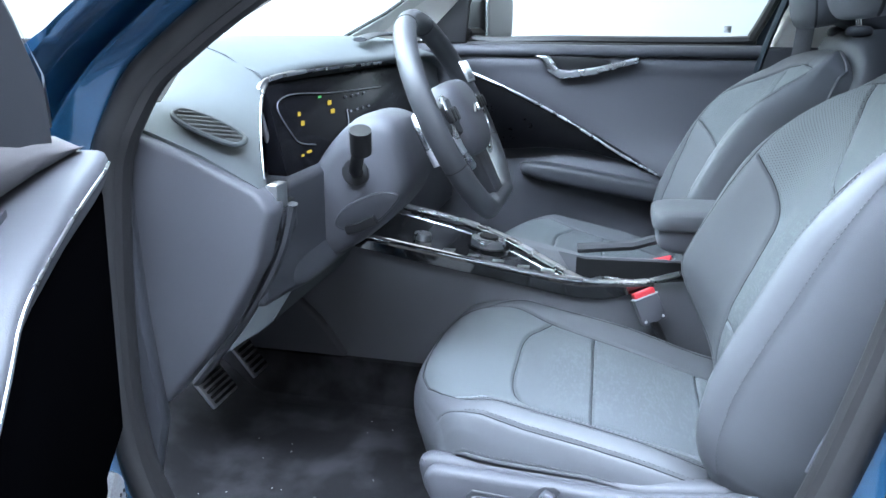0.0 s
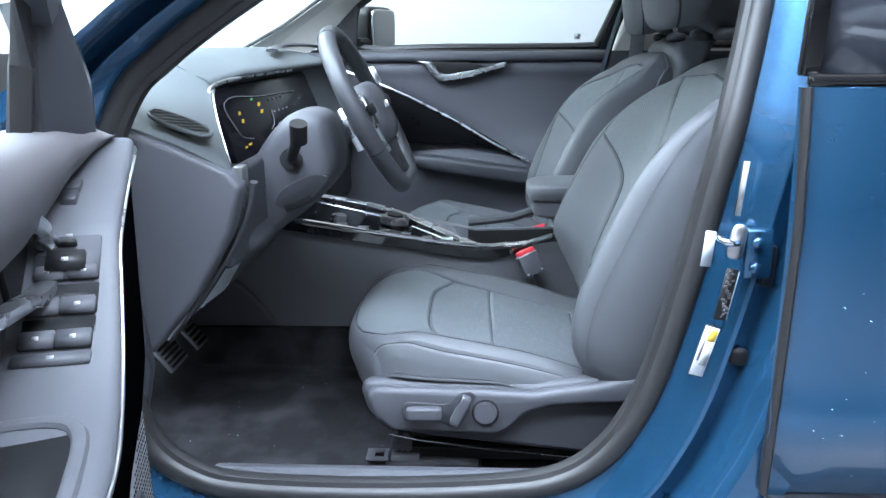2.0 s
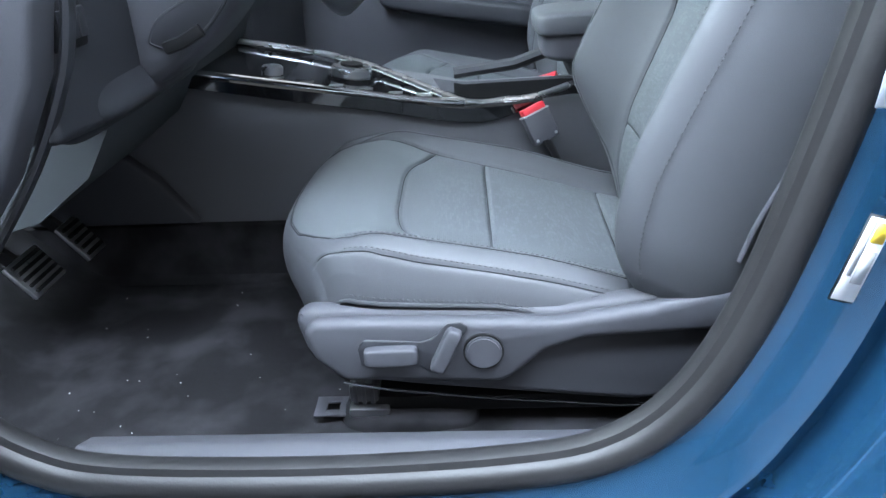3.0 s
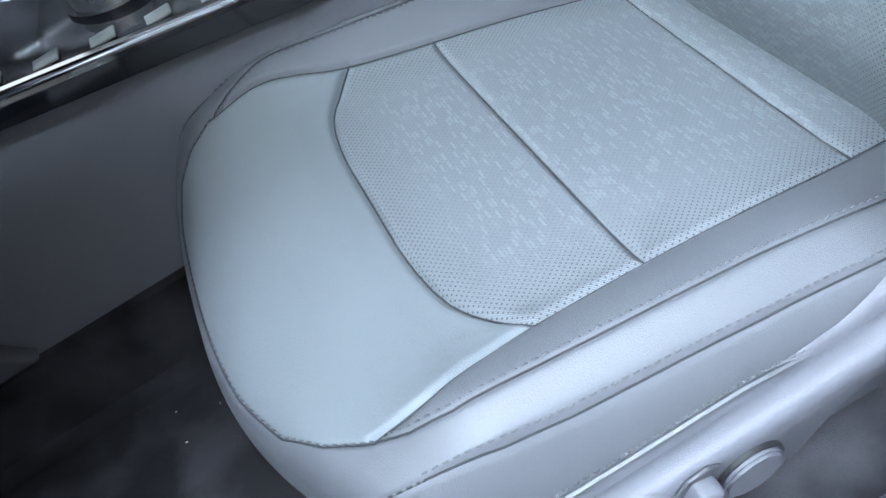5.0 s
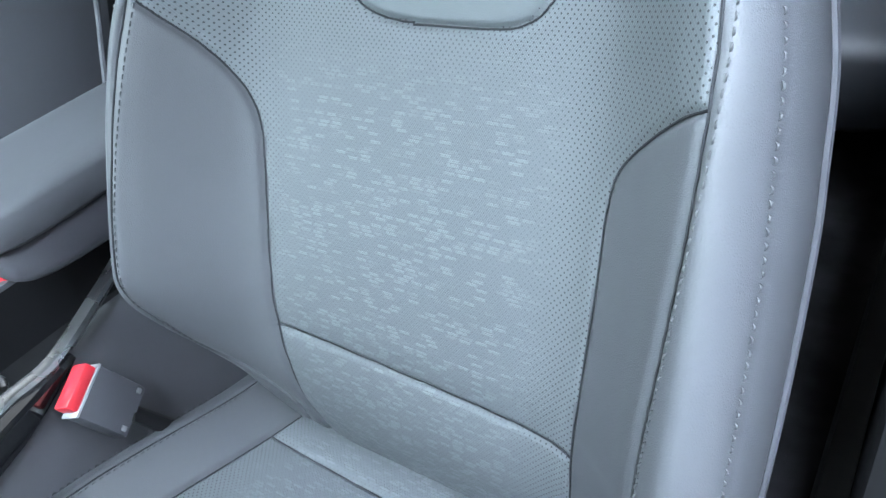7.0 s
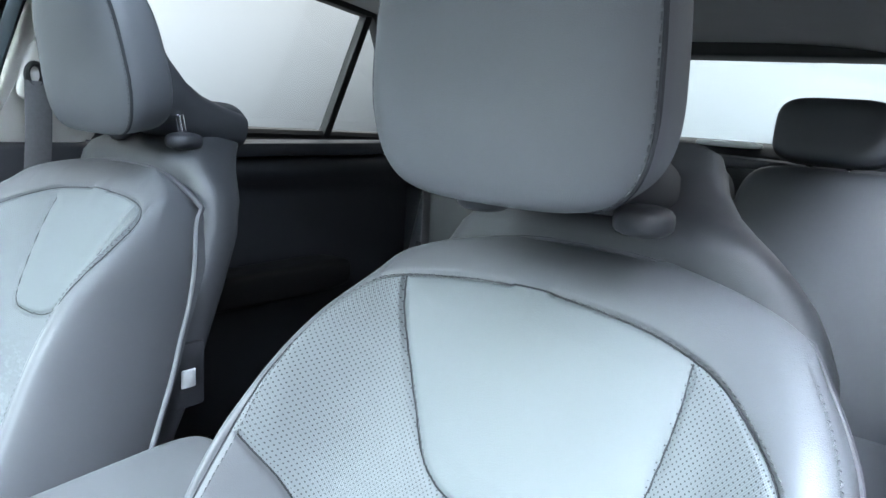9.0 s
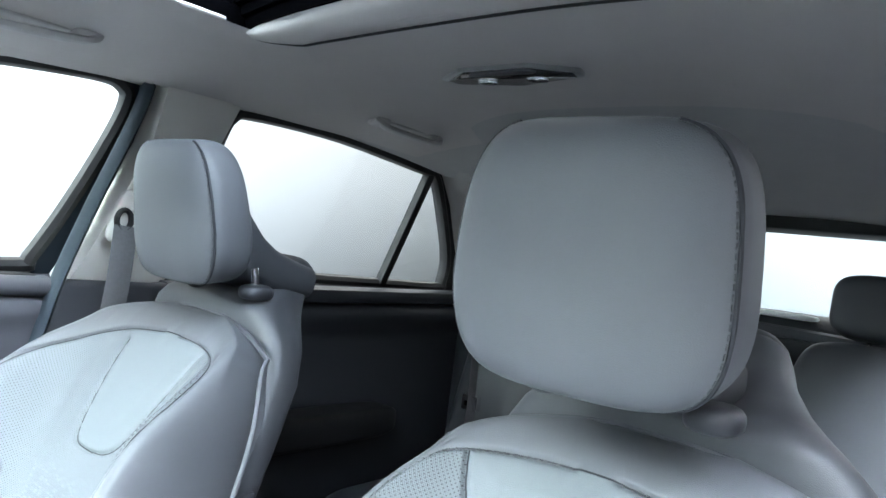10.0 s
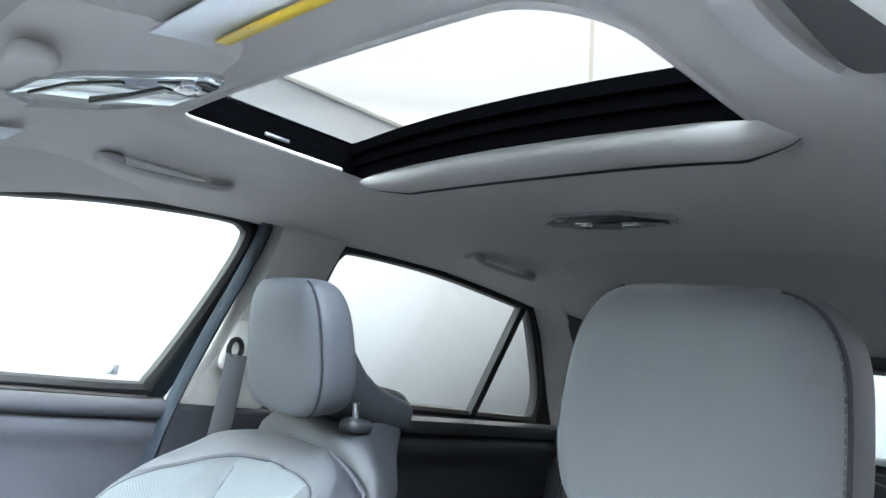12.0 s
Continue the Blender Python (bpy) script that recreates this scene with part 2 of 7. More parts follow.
def prism(bm, pts, axis, a, b, bevel=0.0, seg=2):
    """A flat outline drawn in the two other axes, from a to b along the axis."""
    def at(p, k):
        return {"x": (k, p[0], p[1]), "y": (p[0], k, p[1]), "z": (p[0], p[1], k)}[axis]
    lo, hi = [bm.verts.new(at(p, a)) for p in pts], [bm.verts.new(at(p, b)) for p in pts]
    n = len(pts)
    fs = [bm.faces.new(lo), bm.faces.new(list(reversed(hi)))]
    for i in range(n):
        fs.append(bm.faces.new((lo[i], hi[i], hi[(i + 1) % n], lo[(i + 1) % n])))
    bmesh.ops.recalc_face_normals(bm, faces=fs)
    if bevel:
        es = [e for e in bm.edges if e.verts[0] in lo + hi and e.verts[1] in lo + hi and e.calc_face_angle(0) > 0.4]
        bmesh.ops.bevel(bm, geom=es, offset=bevel, segments=seg, profile=0.5, affect="EDGES")
    return bm


def puff(bm, c, half, e1=0.45, e2=0.45, nu=32, nv=20, turn=None):
    """A rounded block."""
    def sp(w, e):
        return math.copysign(abs(w) ** e, w)
    rings = []
    for j in range(nv + 1):
        v = -math.pi / 2 + math.pi * j / nv
        if j in (0, nv):
            v *= 0.9999999
        cv, sv = sp(math.cos(v), e1), sp(math.sin(v), e1)
        ring = []
        for i in range(nu):
            u = 2 * math.pi * i / nu
            p = Vector((half[0] * cv * sp(math.cos(u), e2), half[1] * cv * sp(math.sin(u), e2), half[2] * sv))
            ring.append(Vector(c) + (turn @ p if turn is not None else p))
        rings.append(ring)
    return loft(bm, rings)


def disc(bm, c, axis, r, depth, seg=24, bevel=0.0):
    m = Matrix.Translation(c) @ Vector(axis).to_track_quat("Z", "Y").to_matrix().to_4x4()
    r_ = bmesh.ops.create_cone(bm, cap_ends=True, segments=seg, radius1=r, radius2=r, depth=depth, matrix=m)
    if bevel:
        es = {e for v in r_["verts"] for e in v.link_edges if len(e.link_faces) == 2 and e.calc_face_angle(0) > 0.9}
        bmesh.ops.bevel(bm, geom=list(es), offset=bevel, segments=2, affect="EDGES")
    return bm


def grid_mesh(name, P, material, parent, mask=None, label=""):
    """A surface from an array of points; mask picks its faces."""
    nu, nv = P.shape[:2]
    idx = np.arange(nu * nv).reshape(nu, nv)
    F = np.stack([idx[:-1, :-1], idx[1:, :-1], idx[1:, 1:], idx[:-1, 1:]], -1)
    F = F[mask] if mask is not None else F.reshape(-1, 4)
    used, inv = np.unique(F, return_inverse=True)
    me = bpy.data.meshes.new(name)
    me.from_pydata(P.reshape(-1, 3)[used].tolist(), [], inv.reshape(-1, 4).tolist())
    return finish(name, me, material, parent, label)


def curve_through(pts, s):
    """Smooth values of a table at the places s."""
    p = smooth_path([(a, b, 0) for a, b in pts], 12)
    return np.interp(s, [q.x for q in p], [q.y for q in p])


# ---- surroundings ----
setting("ground", B(-9, 9, -9, 9, -0.2, 0), FLOORING, "smooth grey floor of a white photo hall", "floor")
# The south wall is never in view; its grey holds back side fill.
for name, b in [("wall_north", (-9, 9, 5.0, 5.2)), ("wall_south", (-9, 9, -7.2, -7.0)), ("wall_west", (-7.2, -7.0, -7.0, 5.0)), ("wall_east", (7.0, 7.2, -7.0, 5.0))]:
    setting(name, B(*b, 0, 3.4), FILL_CUT_WALL if name == "wall_south" else WALL, "unseen hall wall, greyed to cut fill from the driver's side" if name == "wall_south" else "plain white painted hall wall", "wall")
# Both softboxes are added fill sources, sized and placed to balance the cabin light.
LUMI = emit("added_fill_glow", (0.76, 0.90, 1.08), 34.0)
LUMI_FRONT = emit("added_front_fill_glow", (0.79, 0.96, 1.02), 21.0)
setting("ceiling", B(-7.2, 7.2, -7.2, 5.2, 3.4, 3.5), emit("lit_ceiling_sheet", (0.93, 0.96, 1.0), 0.85), "softly lit white stretched ceiling", "ceiling")
setting("added_softbox", B(-4.5, 1.6, -2.3, -0.9, 3.3, 3.396), LUMI, "wide softbox added under the ceiling to light the doorway side", "ceiling light")
setting("added_softbox_front", B(-6.5, -1.6, -0.45, 2.2, 3.3, 3.396), LUMI_FRONT, "wide softbox added ahead of the car to light the cabin", "ceiling light")
setting("trim_cornice", B(-7.0, 7.0, 4.97, 5.0, 3.36, 3.395, 0.004), LIGHT_TRIM, "narrow beige cornice under the ceiling", "cornice")
# The joint gets its own emission so it looks lit beside the ceiling.
bm = bmesh.new()
sweep(bm, [(3.0, 1.88, 3.395), (5.0, 3.30, 3.395)], 0.015, 0.004, 6)
setting("trim_ceiling_joint", bm, emit("joint_strip_glow", (0.86, 0.84, 0.76), 0.72), "thin beige joint strips of the ceiling sheets, with an added glow", "trim")

# ---- driver's door opening and body side ----
def tumble(z):
    return 0.0 if z < 0.95 else (z - 0.95) * 0.28


OPENING = [(-0.55, 0.90), (-0.532, 0.958), (-0.501, 1.02), (-0.461, 1.057), (-0.42, 1.09), (-0.337, 1.147), (-0.15, 1.26), (0.02, 1.33), (0.16, 1.368), (0.30, 1.382), (0.395, 1.35),
           (0.405, 1.24), (0.383, 1.10), (0.347, 0.93), (0.308, 0.72), (0.268, 0.56), (0.215, 0.455), (0.14, 0.395), (0.03, 0.372), (-0.17, 0.361),
           (-0.38, 0.366), (-0.47, 0.39), (-0.535, 0.45), (-0.567, 0.57), (-0.567, 0.73)]
ring2 = smooth_path([(x, z, 0) for x, z in OPENING], 5, closed=True)


def ring_off(d, y):
    """The opening's outline grown by d (a number or a function of the place) and set at y."""
    n = len(ring2)
    out = []
    for i, p in enumerate(ring2):
        t = (ring2[(i + 1) % n] - ring2[i - 1]).normalized()
        nrm = Vector((-t.y, t.x, 0))
        if nrm.dot(p - Vector((-0.1, 0.85, 0))) < 0:
            nrm = -nrm
        q = p + nrm * (d(p) if callable(d) else d)
        out.append(Vector((q.x, y + tumble(q.y), q.y)))
    return out


car = thing("car_body", "metallic blue painted body shell with open driver doorway", "car body", (0, -0.8, 0.3))
bm = bmesh.new()


def wide(k):
    def f(p):
        low = max(0.0, min(1.0, (0.5 - p.y) / 0.12))
        back = max(0.0, min(1.0, (p.x - 0.15) / 0.1))
        top = max(0.0, min(1.0, (p.y - 0.93) / 0.1)) * (1 - back)
        return min(k, 1.6 - 0.45 * top) * (0.085 - 0.035 * top + 0.05 * low + 0.035 * back)
    return f


rings = [ring_off(0.0, -0.735), ring_off(0.006, -0.752), ring_off(wide(0.3), -0.765), ring_off(wide(0.5), -0.79), ring_off(wide(0.56), -0.792), ring_off(wide(0.62), -0.778),
         ring_off(wide(0.8), -0.772), ring_off(wide(0.86), -0.80), ring_off(wide(0.92), -0.83), ring_off(wide(1.05), -0.85), ring_off(wide(1.6), -0.855)]
rings = [r + [r[0]] for r in rings]
loft(bm, rings, close=False)
part("door_jamb", bm, BLUE, car, "blue painted door jamb")
bm = bmesh.new()
sweep(bm, ring_off(-0.002, -0.748), 0.016, 0.013, 10, closed=True, up=(0, 1, 0))
part("door_seal", bm, RUBBER, car, "black rubber door seal")
bm = bmesh.new()
sweep(bm, ring_off(-0.017, -0.735), 0.011, 0.014, 8, closed=True, up=(0, 1, 0))
part("inner_seal_lip", bm, RUBBER, car, "black rubber seal lip")

# ---- floor ----
FX, FY = np.meshgrid(np.linspace(-1.1, 2.0, 160), np.linspace(-0.70, 0.72, 80), indexing="ij")
FZ = 0.315 + 0.10 * np.clip((-0.62 - FX) / 0.3, 0, 1) ** 1.5 * 2.2 + 0.004 * np.sin(FX * 31 + FY * 17) * np.sin(FY * 29 - FX * 13)
FZ += 0.05 * np.clip((-FY - 0.64) / 0.06, 0, 1) ** 2
tagged(grid_mesh("floor", np.stack([FX, FY, FZ], -1), CARPET, None), "black carpet covering the car floor", "carpet", "", "structure")
bm = bmesh.new()
loft(bm, [[(x, -0.20, 0.318), (x, -0.176, 0.325), (x, -0.166, 0.35), (x, -0.160, 0.414), (x, -0.150, 0.418)] for x in (-1.05, -0.8, -0.6, -0.4, -0.2, 0.0, 0.3, 0.8)], close=False)
setting("tunnel_carpet", bm, CARPET, "black carpet drawn up the side of the centre tunnel", "carpet")
bm = B(-1.1, 2.1, -0.74, 0.74, 0.22, 0.30)
setting("underbody", bm, BLACK, "black steel car underbody", "car floor")


# ---- seats ----
def seam_depth(d, width=0.0028, depth=0.0032):
    return -depth * np.exp(-(d / width) ** 2)


def normals(P):
    a, b = np.gradient(P, axis=0), np.gradient(P, axis=1)
    n = np.cross(a, b)
    n /= np.linalg.norm(n, axis=-1, keepdims=True) + 1e-9
    mid = n[n.shape[0] // 2, n.shape[1] // 3]
    return n if mid[2] * 0.6 - mid[0] * 0.8 > 0 else -n


def dist_to(U, V, pts):
    """Distance in the sheet's own plane to a polyline."""
    best = np.full(U.shape, 9.0)
    for (a, b), (c, d) in zip(pts, pts[1:]):
        ex, ey = c - a, d - b
        k = np.clip(((U - a) * ex + (V - b) * ey) / (ex * ex + ey * ey + 1e-12), 0, 1)
        best = np.minimum(best, np.hypot(U - a - k * ex, V - b - k * ey))
    return best


NU, NV = 420, 400
CROSS = [(0, 0), (0.08, 0.0), (0.135, 0.002), (0.160, 0.009), (0.185, 0.023), (0.203, 0.030), (0.216, 0.027), (0.232, 0.016), (0.242, -0.002), (0.247, -0.024)]
LONG = [(0.30, 0.462), (0.21, 0.480), (0.12, 0.503), (0.035, 0.521), (-0.05, 0.537), (-0.10, 0.547), (-0.15, 0.556), (-0.195, 0.559), (-0.231, 0.551), (-0.253, 0.530), (-0.258, 0.495), (-0.244, 0.45)]


def arc_table(pts, n):
    p = smooth_path([(a, b, 0) for a, b in pts], 16)
    s = np.cumsum([0] + [(b - a).length for a, b in zip(p, p[1:])])
    k = np.linspace(0, s[-1], n)
    return np.interp(k, s, [q.x for q in p]), np.interp(k, s, [q.y for q in p]), k


def seam_cord(P, U, V, line, parent, r=0.0008):
    """The drawn-in seam between two panels, along a line in the sheet's own places."""
    N = normals(P)
    pts = []
    for (a, b), (c, d) in zip(line, line[1:]):
        k = max(1, int(math.hypot(c - a, d - b) / 0.005))
        pts += [(a + (c - a) * i / k, b + (d - b) * i / k) for i in range(k)]
    pts.append(line[-1])
    out = []
    for y, v in pts:
        jj = float(np.interp(v, V[0], np.arange(V.shape[1]))) if V[0, 0] < V[0, -1] else float(np.interp(-v, -V[0], np.arange(V.shape[1])))
        col = U[:, min(int(round(jj)), U.shape[1] - 1)]
        ii = float(np.interp(y, col, np.arange(len(col))))
        i0, j0 = min(int(ii), P.shape[0] - 2), min(int(jj), P.shape[1] - 2)
        a, b = ii - i0, jj - j0
        p = P[i0, j0] * (1 - a) * (1 - b) + P[i0 + 1, j0] * a * (1 - b) + P[i0, j0 + 1] * (1 - a) * b + P[i0 + 1, j0 + 1] * a * b
        out.append(Vector(p + N[i0, j0] * 0.0004))
    return part("seam", sweep(bmesh.new(), out, r, seg=6), SEAM, parent, "drawn-in dark seam")


def cushion_surface(q):
    half = NU // 2
    cy, cz, _ = arc_table(CROSS, half + 1)
    Y = np.concatenate([-cy[:0:-1], cy])
    DZ = np.concatenate([cz[:0:-1], cz])
    X, Z, _ = arc_table(LONG, NV)
    nose = np.clip((-X - 0.10) / 0.15, 0, 1)
    YY, XX = np.meshgrid(Y, X, indexing="ij")
    D, ZZ = np.meshgrid(DZ, Z, indexing="ij")
    NN = np.meshgrid(Y, nose, indexing="ij")[1]
    a = np.abs(YY) / 0.247
    P = np.zeros((*YY.shape, 3))
    k = np.clip((-XX - 0.09) / 0.12, 0, 1)
    fade = 1 - 0.9 * k * k * (3 - 2 * k)
    P[..., 0] = XX + NN * np.where(YY * q > 0, 0.085, 0.035) * a ** 2.5
    P[..., 1] = YY * (1 - 0.06 * NN ** 2)
    P[..., 2] = np.maximum(ZZ + np.where(D > 0, D * fade, D), 0.43)
    P[..., 2] -= np.clip((np.abs(YY) - 0.226) / 0.021, 0, 1) ** 1.5 * np.clip((0.03 - XX) / 0.15, 0, 1.3) * 0.022
    back = np.clip((XX - 0.08) / 0.15, 0, 1)
    P[..., 2] -= np.where(D > 0, D * 0.3, 0) * back
    return P, YY, XX


def side_w(x):
    return curve_through([(-0.27, 0.20), (-0.22, 0.192), (-0.18, 0.190), (-0.135, 0.186), (-0.09, 0.176), (-0.05, 0.167), (0.03, 0.159), (0.12, 0.153), (0.21, 0.147), (0.30, 0.140)], x)


def dense(f, a, b, n=60):
    return [f(a + (b - a) * i / n) for i in range(n + 1)]


RIDGE = [(0.203, 0.29), (0.205, -0.12), (0.2, -0.16), (0.19, -0.192), (0.175, -0.218), (0.15, -0.236), (0.1, -0.243), (0.0, -0.244)]
BAND = [(0.233, 0.29), (0.2335, 0.058), (0.2325, -0.06), (0.231, -0.10), (0.2275, -0.175), (0.226, -0.225), (0.224, -0.25)]


def cushion_parts(parent, q):
    """q is the side of the doorway; the inboard bolster is the wider one."""
    P, U, V = cushion_surface(q)
    side = side_w(V)
    seams = []
    for s in (-1, 1):
        seams.append(dense(lambda x: (s * float(side_w(x)), x), 0.29, -0.188))
    seams.append([(y, 0.031 + 0.004 * q * y) for y in (-0.159, 0.159)])
    seams.append([(y, 0.207 - 0.03 * q * y) for y in (-0.147, 0.147)])

    def u_line(y):
        return y, float(curve_through([(0, -0.094), (0.06, -0.0935), (0.1, -0.089), (0.125, -0.081), (0.147, -0.066), (0.168, -0.047)], abs(y)))

    u_seam = dense(u_line, -0.168, 0.168)
    seams.append(u_seam)
    for s in (-1, 1):
        seams.append([(s * y, x) for y, x in RIDGE])
        seams.append([(s * y, x) for y, x in BAND])
    d = np.min([dist_to(U, V, s) for s in seams], axis=0)
    inner = np.min([dist_to(U, V, s) for s in seams[:-4]], axis=0)
    outer_ = np.min([dist_to(U, V, s) for s in seams[-4:]], axis=0)
    P += normals(P) * np.minimum(seam_depth(inner, 0.003, 0.004), seam_depth(outer_, 0.002, 0.0013))[..., None]
    # padding swells gently between the seams
    P[..., 2] += np.where(np.abs(U) < side, 0.0025 * np.clip(d / 0.03, 0, 1) ** 0.5 * np.clip((V + 0.17) / 0.05, 0, 1), 0)
    nose = np.interp(np.abs(U), [p[0] for p in RIDGE[:2:-1]], [p[1] for p in RIDGE[:2:-1]])
    mid = (np.abs(U) < side) & (V > nose)
    f = (mid[:-1, :-1] & mid[1:, 1:])
    us = np.interp(U[:, :], [p[0] for p in u_seam], [p[1] for p in u_seam])
    rear = V > us
    fr = rear[:-1, :-1] & rear[1:, 1:]
    grid_mesh("seat_panel", P, FABRIC, parent, f & fr, "grey woven fabric seat panel")
    grid_mesh("front_panel", P, LEATHER_SOFT, parent, f & ~fr, "grey perforated leather front panel")
    for line in seams:
        seam_cord(P, U, V, line, parent)
    grid_mesh("cushion_bolster", P, LEATHER, parent, ~f, "smooth grey leather cushion bolster")
    return P, U, V


LEAN = radians(23)
BACK_AT = (0.242, 0.53)
KH, KW = 0.905, 0.94


def back_point(h, n):
    """From height along the backrest and distance forward of it to x, z."""
    return BACK_AT[0] + h * math.sin(LEAN) - n * math.cos(LEAN), BACK_AT[1] + h * math.cos(LEAN) + n * math.sin(LEAN)


def back_shape(h):
    h = np.asarray(h, float) / KH
    n = curve_through([(-0.06, -0.03), (-0.03, -0.012), (0.0, 0.003), (0.04, 0.014), (0.08, 0.02), (0.12, 0.023), (0.25, 0.022), (0.41, 0.02), (0.5, 0.016), (0.56, 0.008), (0.60, -0.008), (0.63, -0.035), (0.64, -0.06)], h)
    w = curve_through([(-0.06, 0.236), (-0.02, 0.262), (0.0, 0.268), (0.03, 0.273), (0.07, 0.275), (0.15, 0.275), (0.25, 0.272), (0.30, 0.268), (0.36, 0.262), (0.41, 0.252), (0.48, 0.24), (0.52, 0.226), (0.56, 0.205), (0.587, 0.188), (0.61, 0.147), (0.63, 0.085), (0.64, 0.05)], h)
    b = curve_through([(-0.04, 0.065), (0.0, 0.082), (0.05, 0.092), (0.15, 0.10), (0.28, 0.10), (0.36, 0.094), (0.43, 0.077), (0.50, 0.045), (0.56, 0.014), (0.64, 0.0)], h)
    return n, w, b


ARCH_OUT = [(0.243, -0.06), (0.238, 0.05), (0.237, 0.13), (0.241, 0.2), (0.245, 0.28), (0.246, 0.34), (0.244, 0.383), (0.237, 0.422), (0.225, 0.452), (0.208, 0.481), (0.188, 0.504), (0.155, 0.535), (0.115, 0.555), (0.07, 0.567), (0.0, 0.5765)]
ARCH_IN = [(0.14, -0.03), (0.181, 0.012), (0.206, 0.034), (0.218, 0.068), (0.225, 0.122), (0.225, 0.18), (0.221, 0.25), (0.214, 0.315), (0.207, 0.38), (0.204, 0.44), (0.2, 0.49), (0.188, 0.53), (0.162, 0.557), (0.085, 0.574), (0.0, 0.577)]


def arch(h, inboard=False):
    """Half width of the stitched outline of the front panels at height h."""
    p = smooth_path([(b, a, 0) for a, b in (ARCH_IN if inboard else ARCH_OUT)], 6)
    return KW * np.interp(np.asarray(h, float) / KH, [q.x for q in p], [q.y for q in p])


ARCH_H = [KH * v for v in np.concatenate([np.linspace(-0.05, 0.40, 70), 0.40 + 0.1764 * (1 - (1 - np.linspace(0.01, 1, 110)) ** 2.6)])]


def backrest_parts(parent, out_side):
    half = NU // 2
    sec, off, _ = arc_table([(0, 0), (0.3, 0.0), (0.48, 0.03), (0.60, 0.17), (0.72, 0.5), (0.83, 0.87), (0.90, 1.0), (0.965, 0.78), (1.0, 0.2), (1.0, -0.5), (0.97, -1.2)], half + 1)
    S = np.concatenate([-sec[:0:-1], sec])
    O = np.concatenate([off[:0:-1], off])
    H = np.linspace(-0.06, 0.64, NV) * KH
    n, w, b = back_shape(H)
    SS, HH = np.meshgrid(S, H, indexing="ij")
    OO, NN = np.meshgrid(O, n, indexing="ij")
    WW, BB = np.meshgrid(S, w, indexing="ij")[1], np.meshgrid(S, b, indexing="ij")[1]
    Y = SS * WW * np.where(SS * out_side < 0, 0.865 * (1 - 0.33 * np.clip((0.10 - HH / KH) / 0.16, 0, 1) ** 2), 1.0)
    low = np.clip((HH / KH + 0.03) / 0.16, 0, 1)
    BB = BB * np.where(SS * out_side < 0, low * low * (3 - 2 * low), 1.0)
    N = NN + np.where(OO > 0, OO * BB, OO * 0.07)
    def kk(pts):
        return [(p * KW, q * KH) for p, q in pts]
    LOW_OUT = [(0.178, -0.06), (0.173, 0.0), (0.171, 0.07), (0.173, 0.13), (0.174, 0.21), (0.174, 0.26), (0.181, 0.29), (0.205, 0.315), (0.228, 0.332), (0.245, 0.34)]
    LOW_IN = [(0.105, -0.06), (0.121, -0.01), (0.129, 0.04), (0.133, 0.08), (0.138, 0.16), (0.141, 0.23), (0.144, 0.274), (0.153, 0.304), (0.170, 0.333), (0.187, 0.353), (0.203, 0.37)]
    lower = [kk([(s * p.x, p.y) for p in smooth_path([(a, b, 0) for a, b in (LOW_IN if s * out_side < 0 else LOW_OUT)], 6)]) for s in (-1, 1)]
    cross = [kk([(0.171 * out_side, 0.065), (0.08 * out_side, 0.070), (-0.134 * out_side, 0.077)][::1 if out_side < 0 else -1])]
    outer = [[(s * float(arch(h, s * out_side < 0)), h) for h in ARCH_H] for s in (-1, 1)]
    TRAP_IN = [(0.150, 0.5615), (0.122, 0.495), (0.095, 0.443), (0.074, 0.405), (0.062, 0.390), (0.046, 0.379), (0.025, 0.372), (0.0, 0.3695)]
    TRAP_OUT = [(0.132, 0.545), (0.132, 0.50), (0.127, 0.455), (0.119, 0.407), (0.111, 0.388), (0.098, 0.376), (0.074, 0.3695), (0.0, 0.3685)]
    trap_in, trap_out = ([(p.x * k, p.y) for p in smooth_path([(a, b, 0) for a, b in t], 5)] for t, k in ((TRAP_IN, 0.86 if out_side > 0 else 1.0), (TRAP_OUT, 0.55 if out_side > 0 else 1.0)))
    trap = [kk([(out_side * p, q) for p, q in trap_out] + [(-out_side * p, q) for p, q in trap_in[::-1]])]
    d = np.min([dist_to(Y, HH, s) for s in lower + cross + outer + trap], axis=0)
    front = OO > -0.1
    N += np.where(front, 0.004 * np.clip(d / 0.03, 0, 1) ** 0.5 * np.clip((0.15 - np.abs(Y)) / 0.05, 0, 1), 0)
    P = np.zeros((*Y.shape, 3))
    P[..., 0] = BACK_AT[0] + HH * math.sin(LEAN) - N * math.cos(LEAN)
    P[..., 1] = Y
    P[..., 2] = BACK_AT[1] + HH * math.cos(LEAN) + N * math.sin(LEAN)
    side = [[(s * float(np.interp(h, H, w)) * (0.80 if s * out_side < 0 else 0.98), h) for h in np.linspace(-0.04, 0.565 * KH, 40)] for s in (-1, 1)]
    d2 = np.min([dist_to(Y, HH, s) for s in side], axis=0)
    P += normals(P) * np.where(front, seam_depth(d, 0.0028, 0.0034) + seam_depth(d2, 0.002, 0.001), 0)[..., None]
    aw = np.where(Y * out_side < 0, arch(HH, True), arch(HH))
    def edge_of(line):
        p = smooth_path([(a, b, 0) for a, b in line], 6)
        return KW * np.interp(HH / KH, [q.y for q in p] + [p[-1].y + 0.003], [q.x for q in p] + [0.3])
    edge = np.where(Y * out_side < 0, edge_of(LOW_IN), edge_of(LOW_OUT))
    fab = front & (np.abs(Y) < np.minimum(edge, aw)) & (HH < 0.582 * KH)
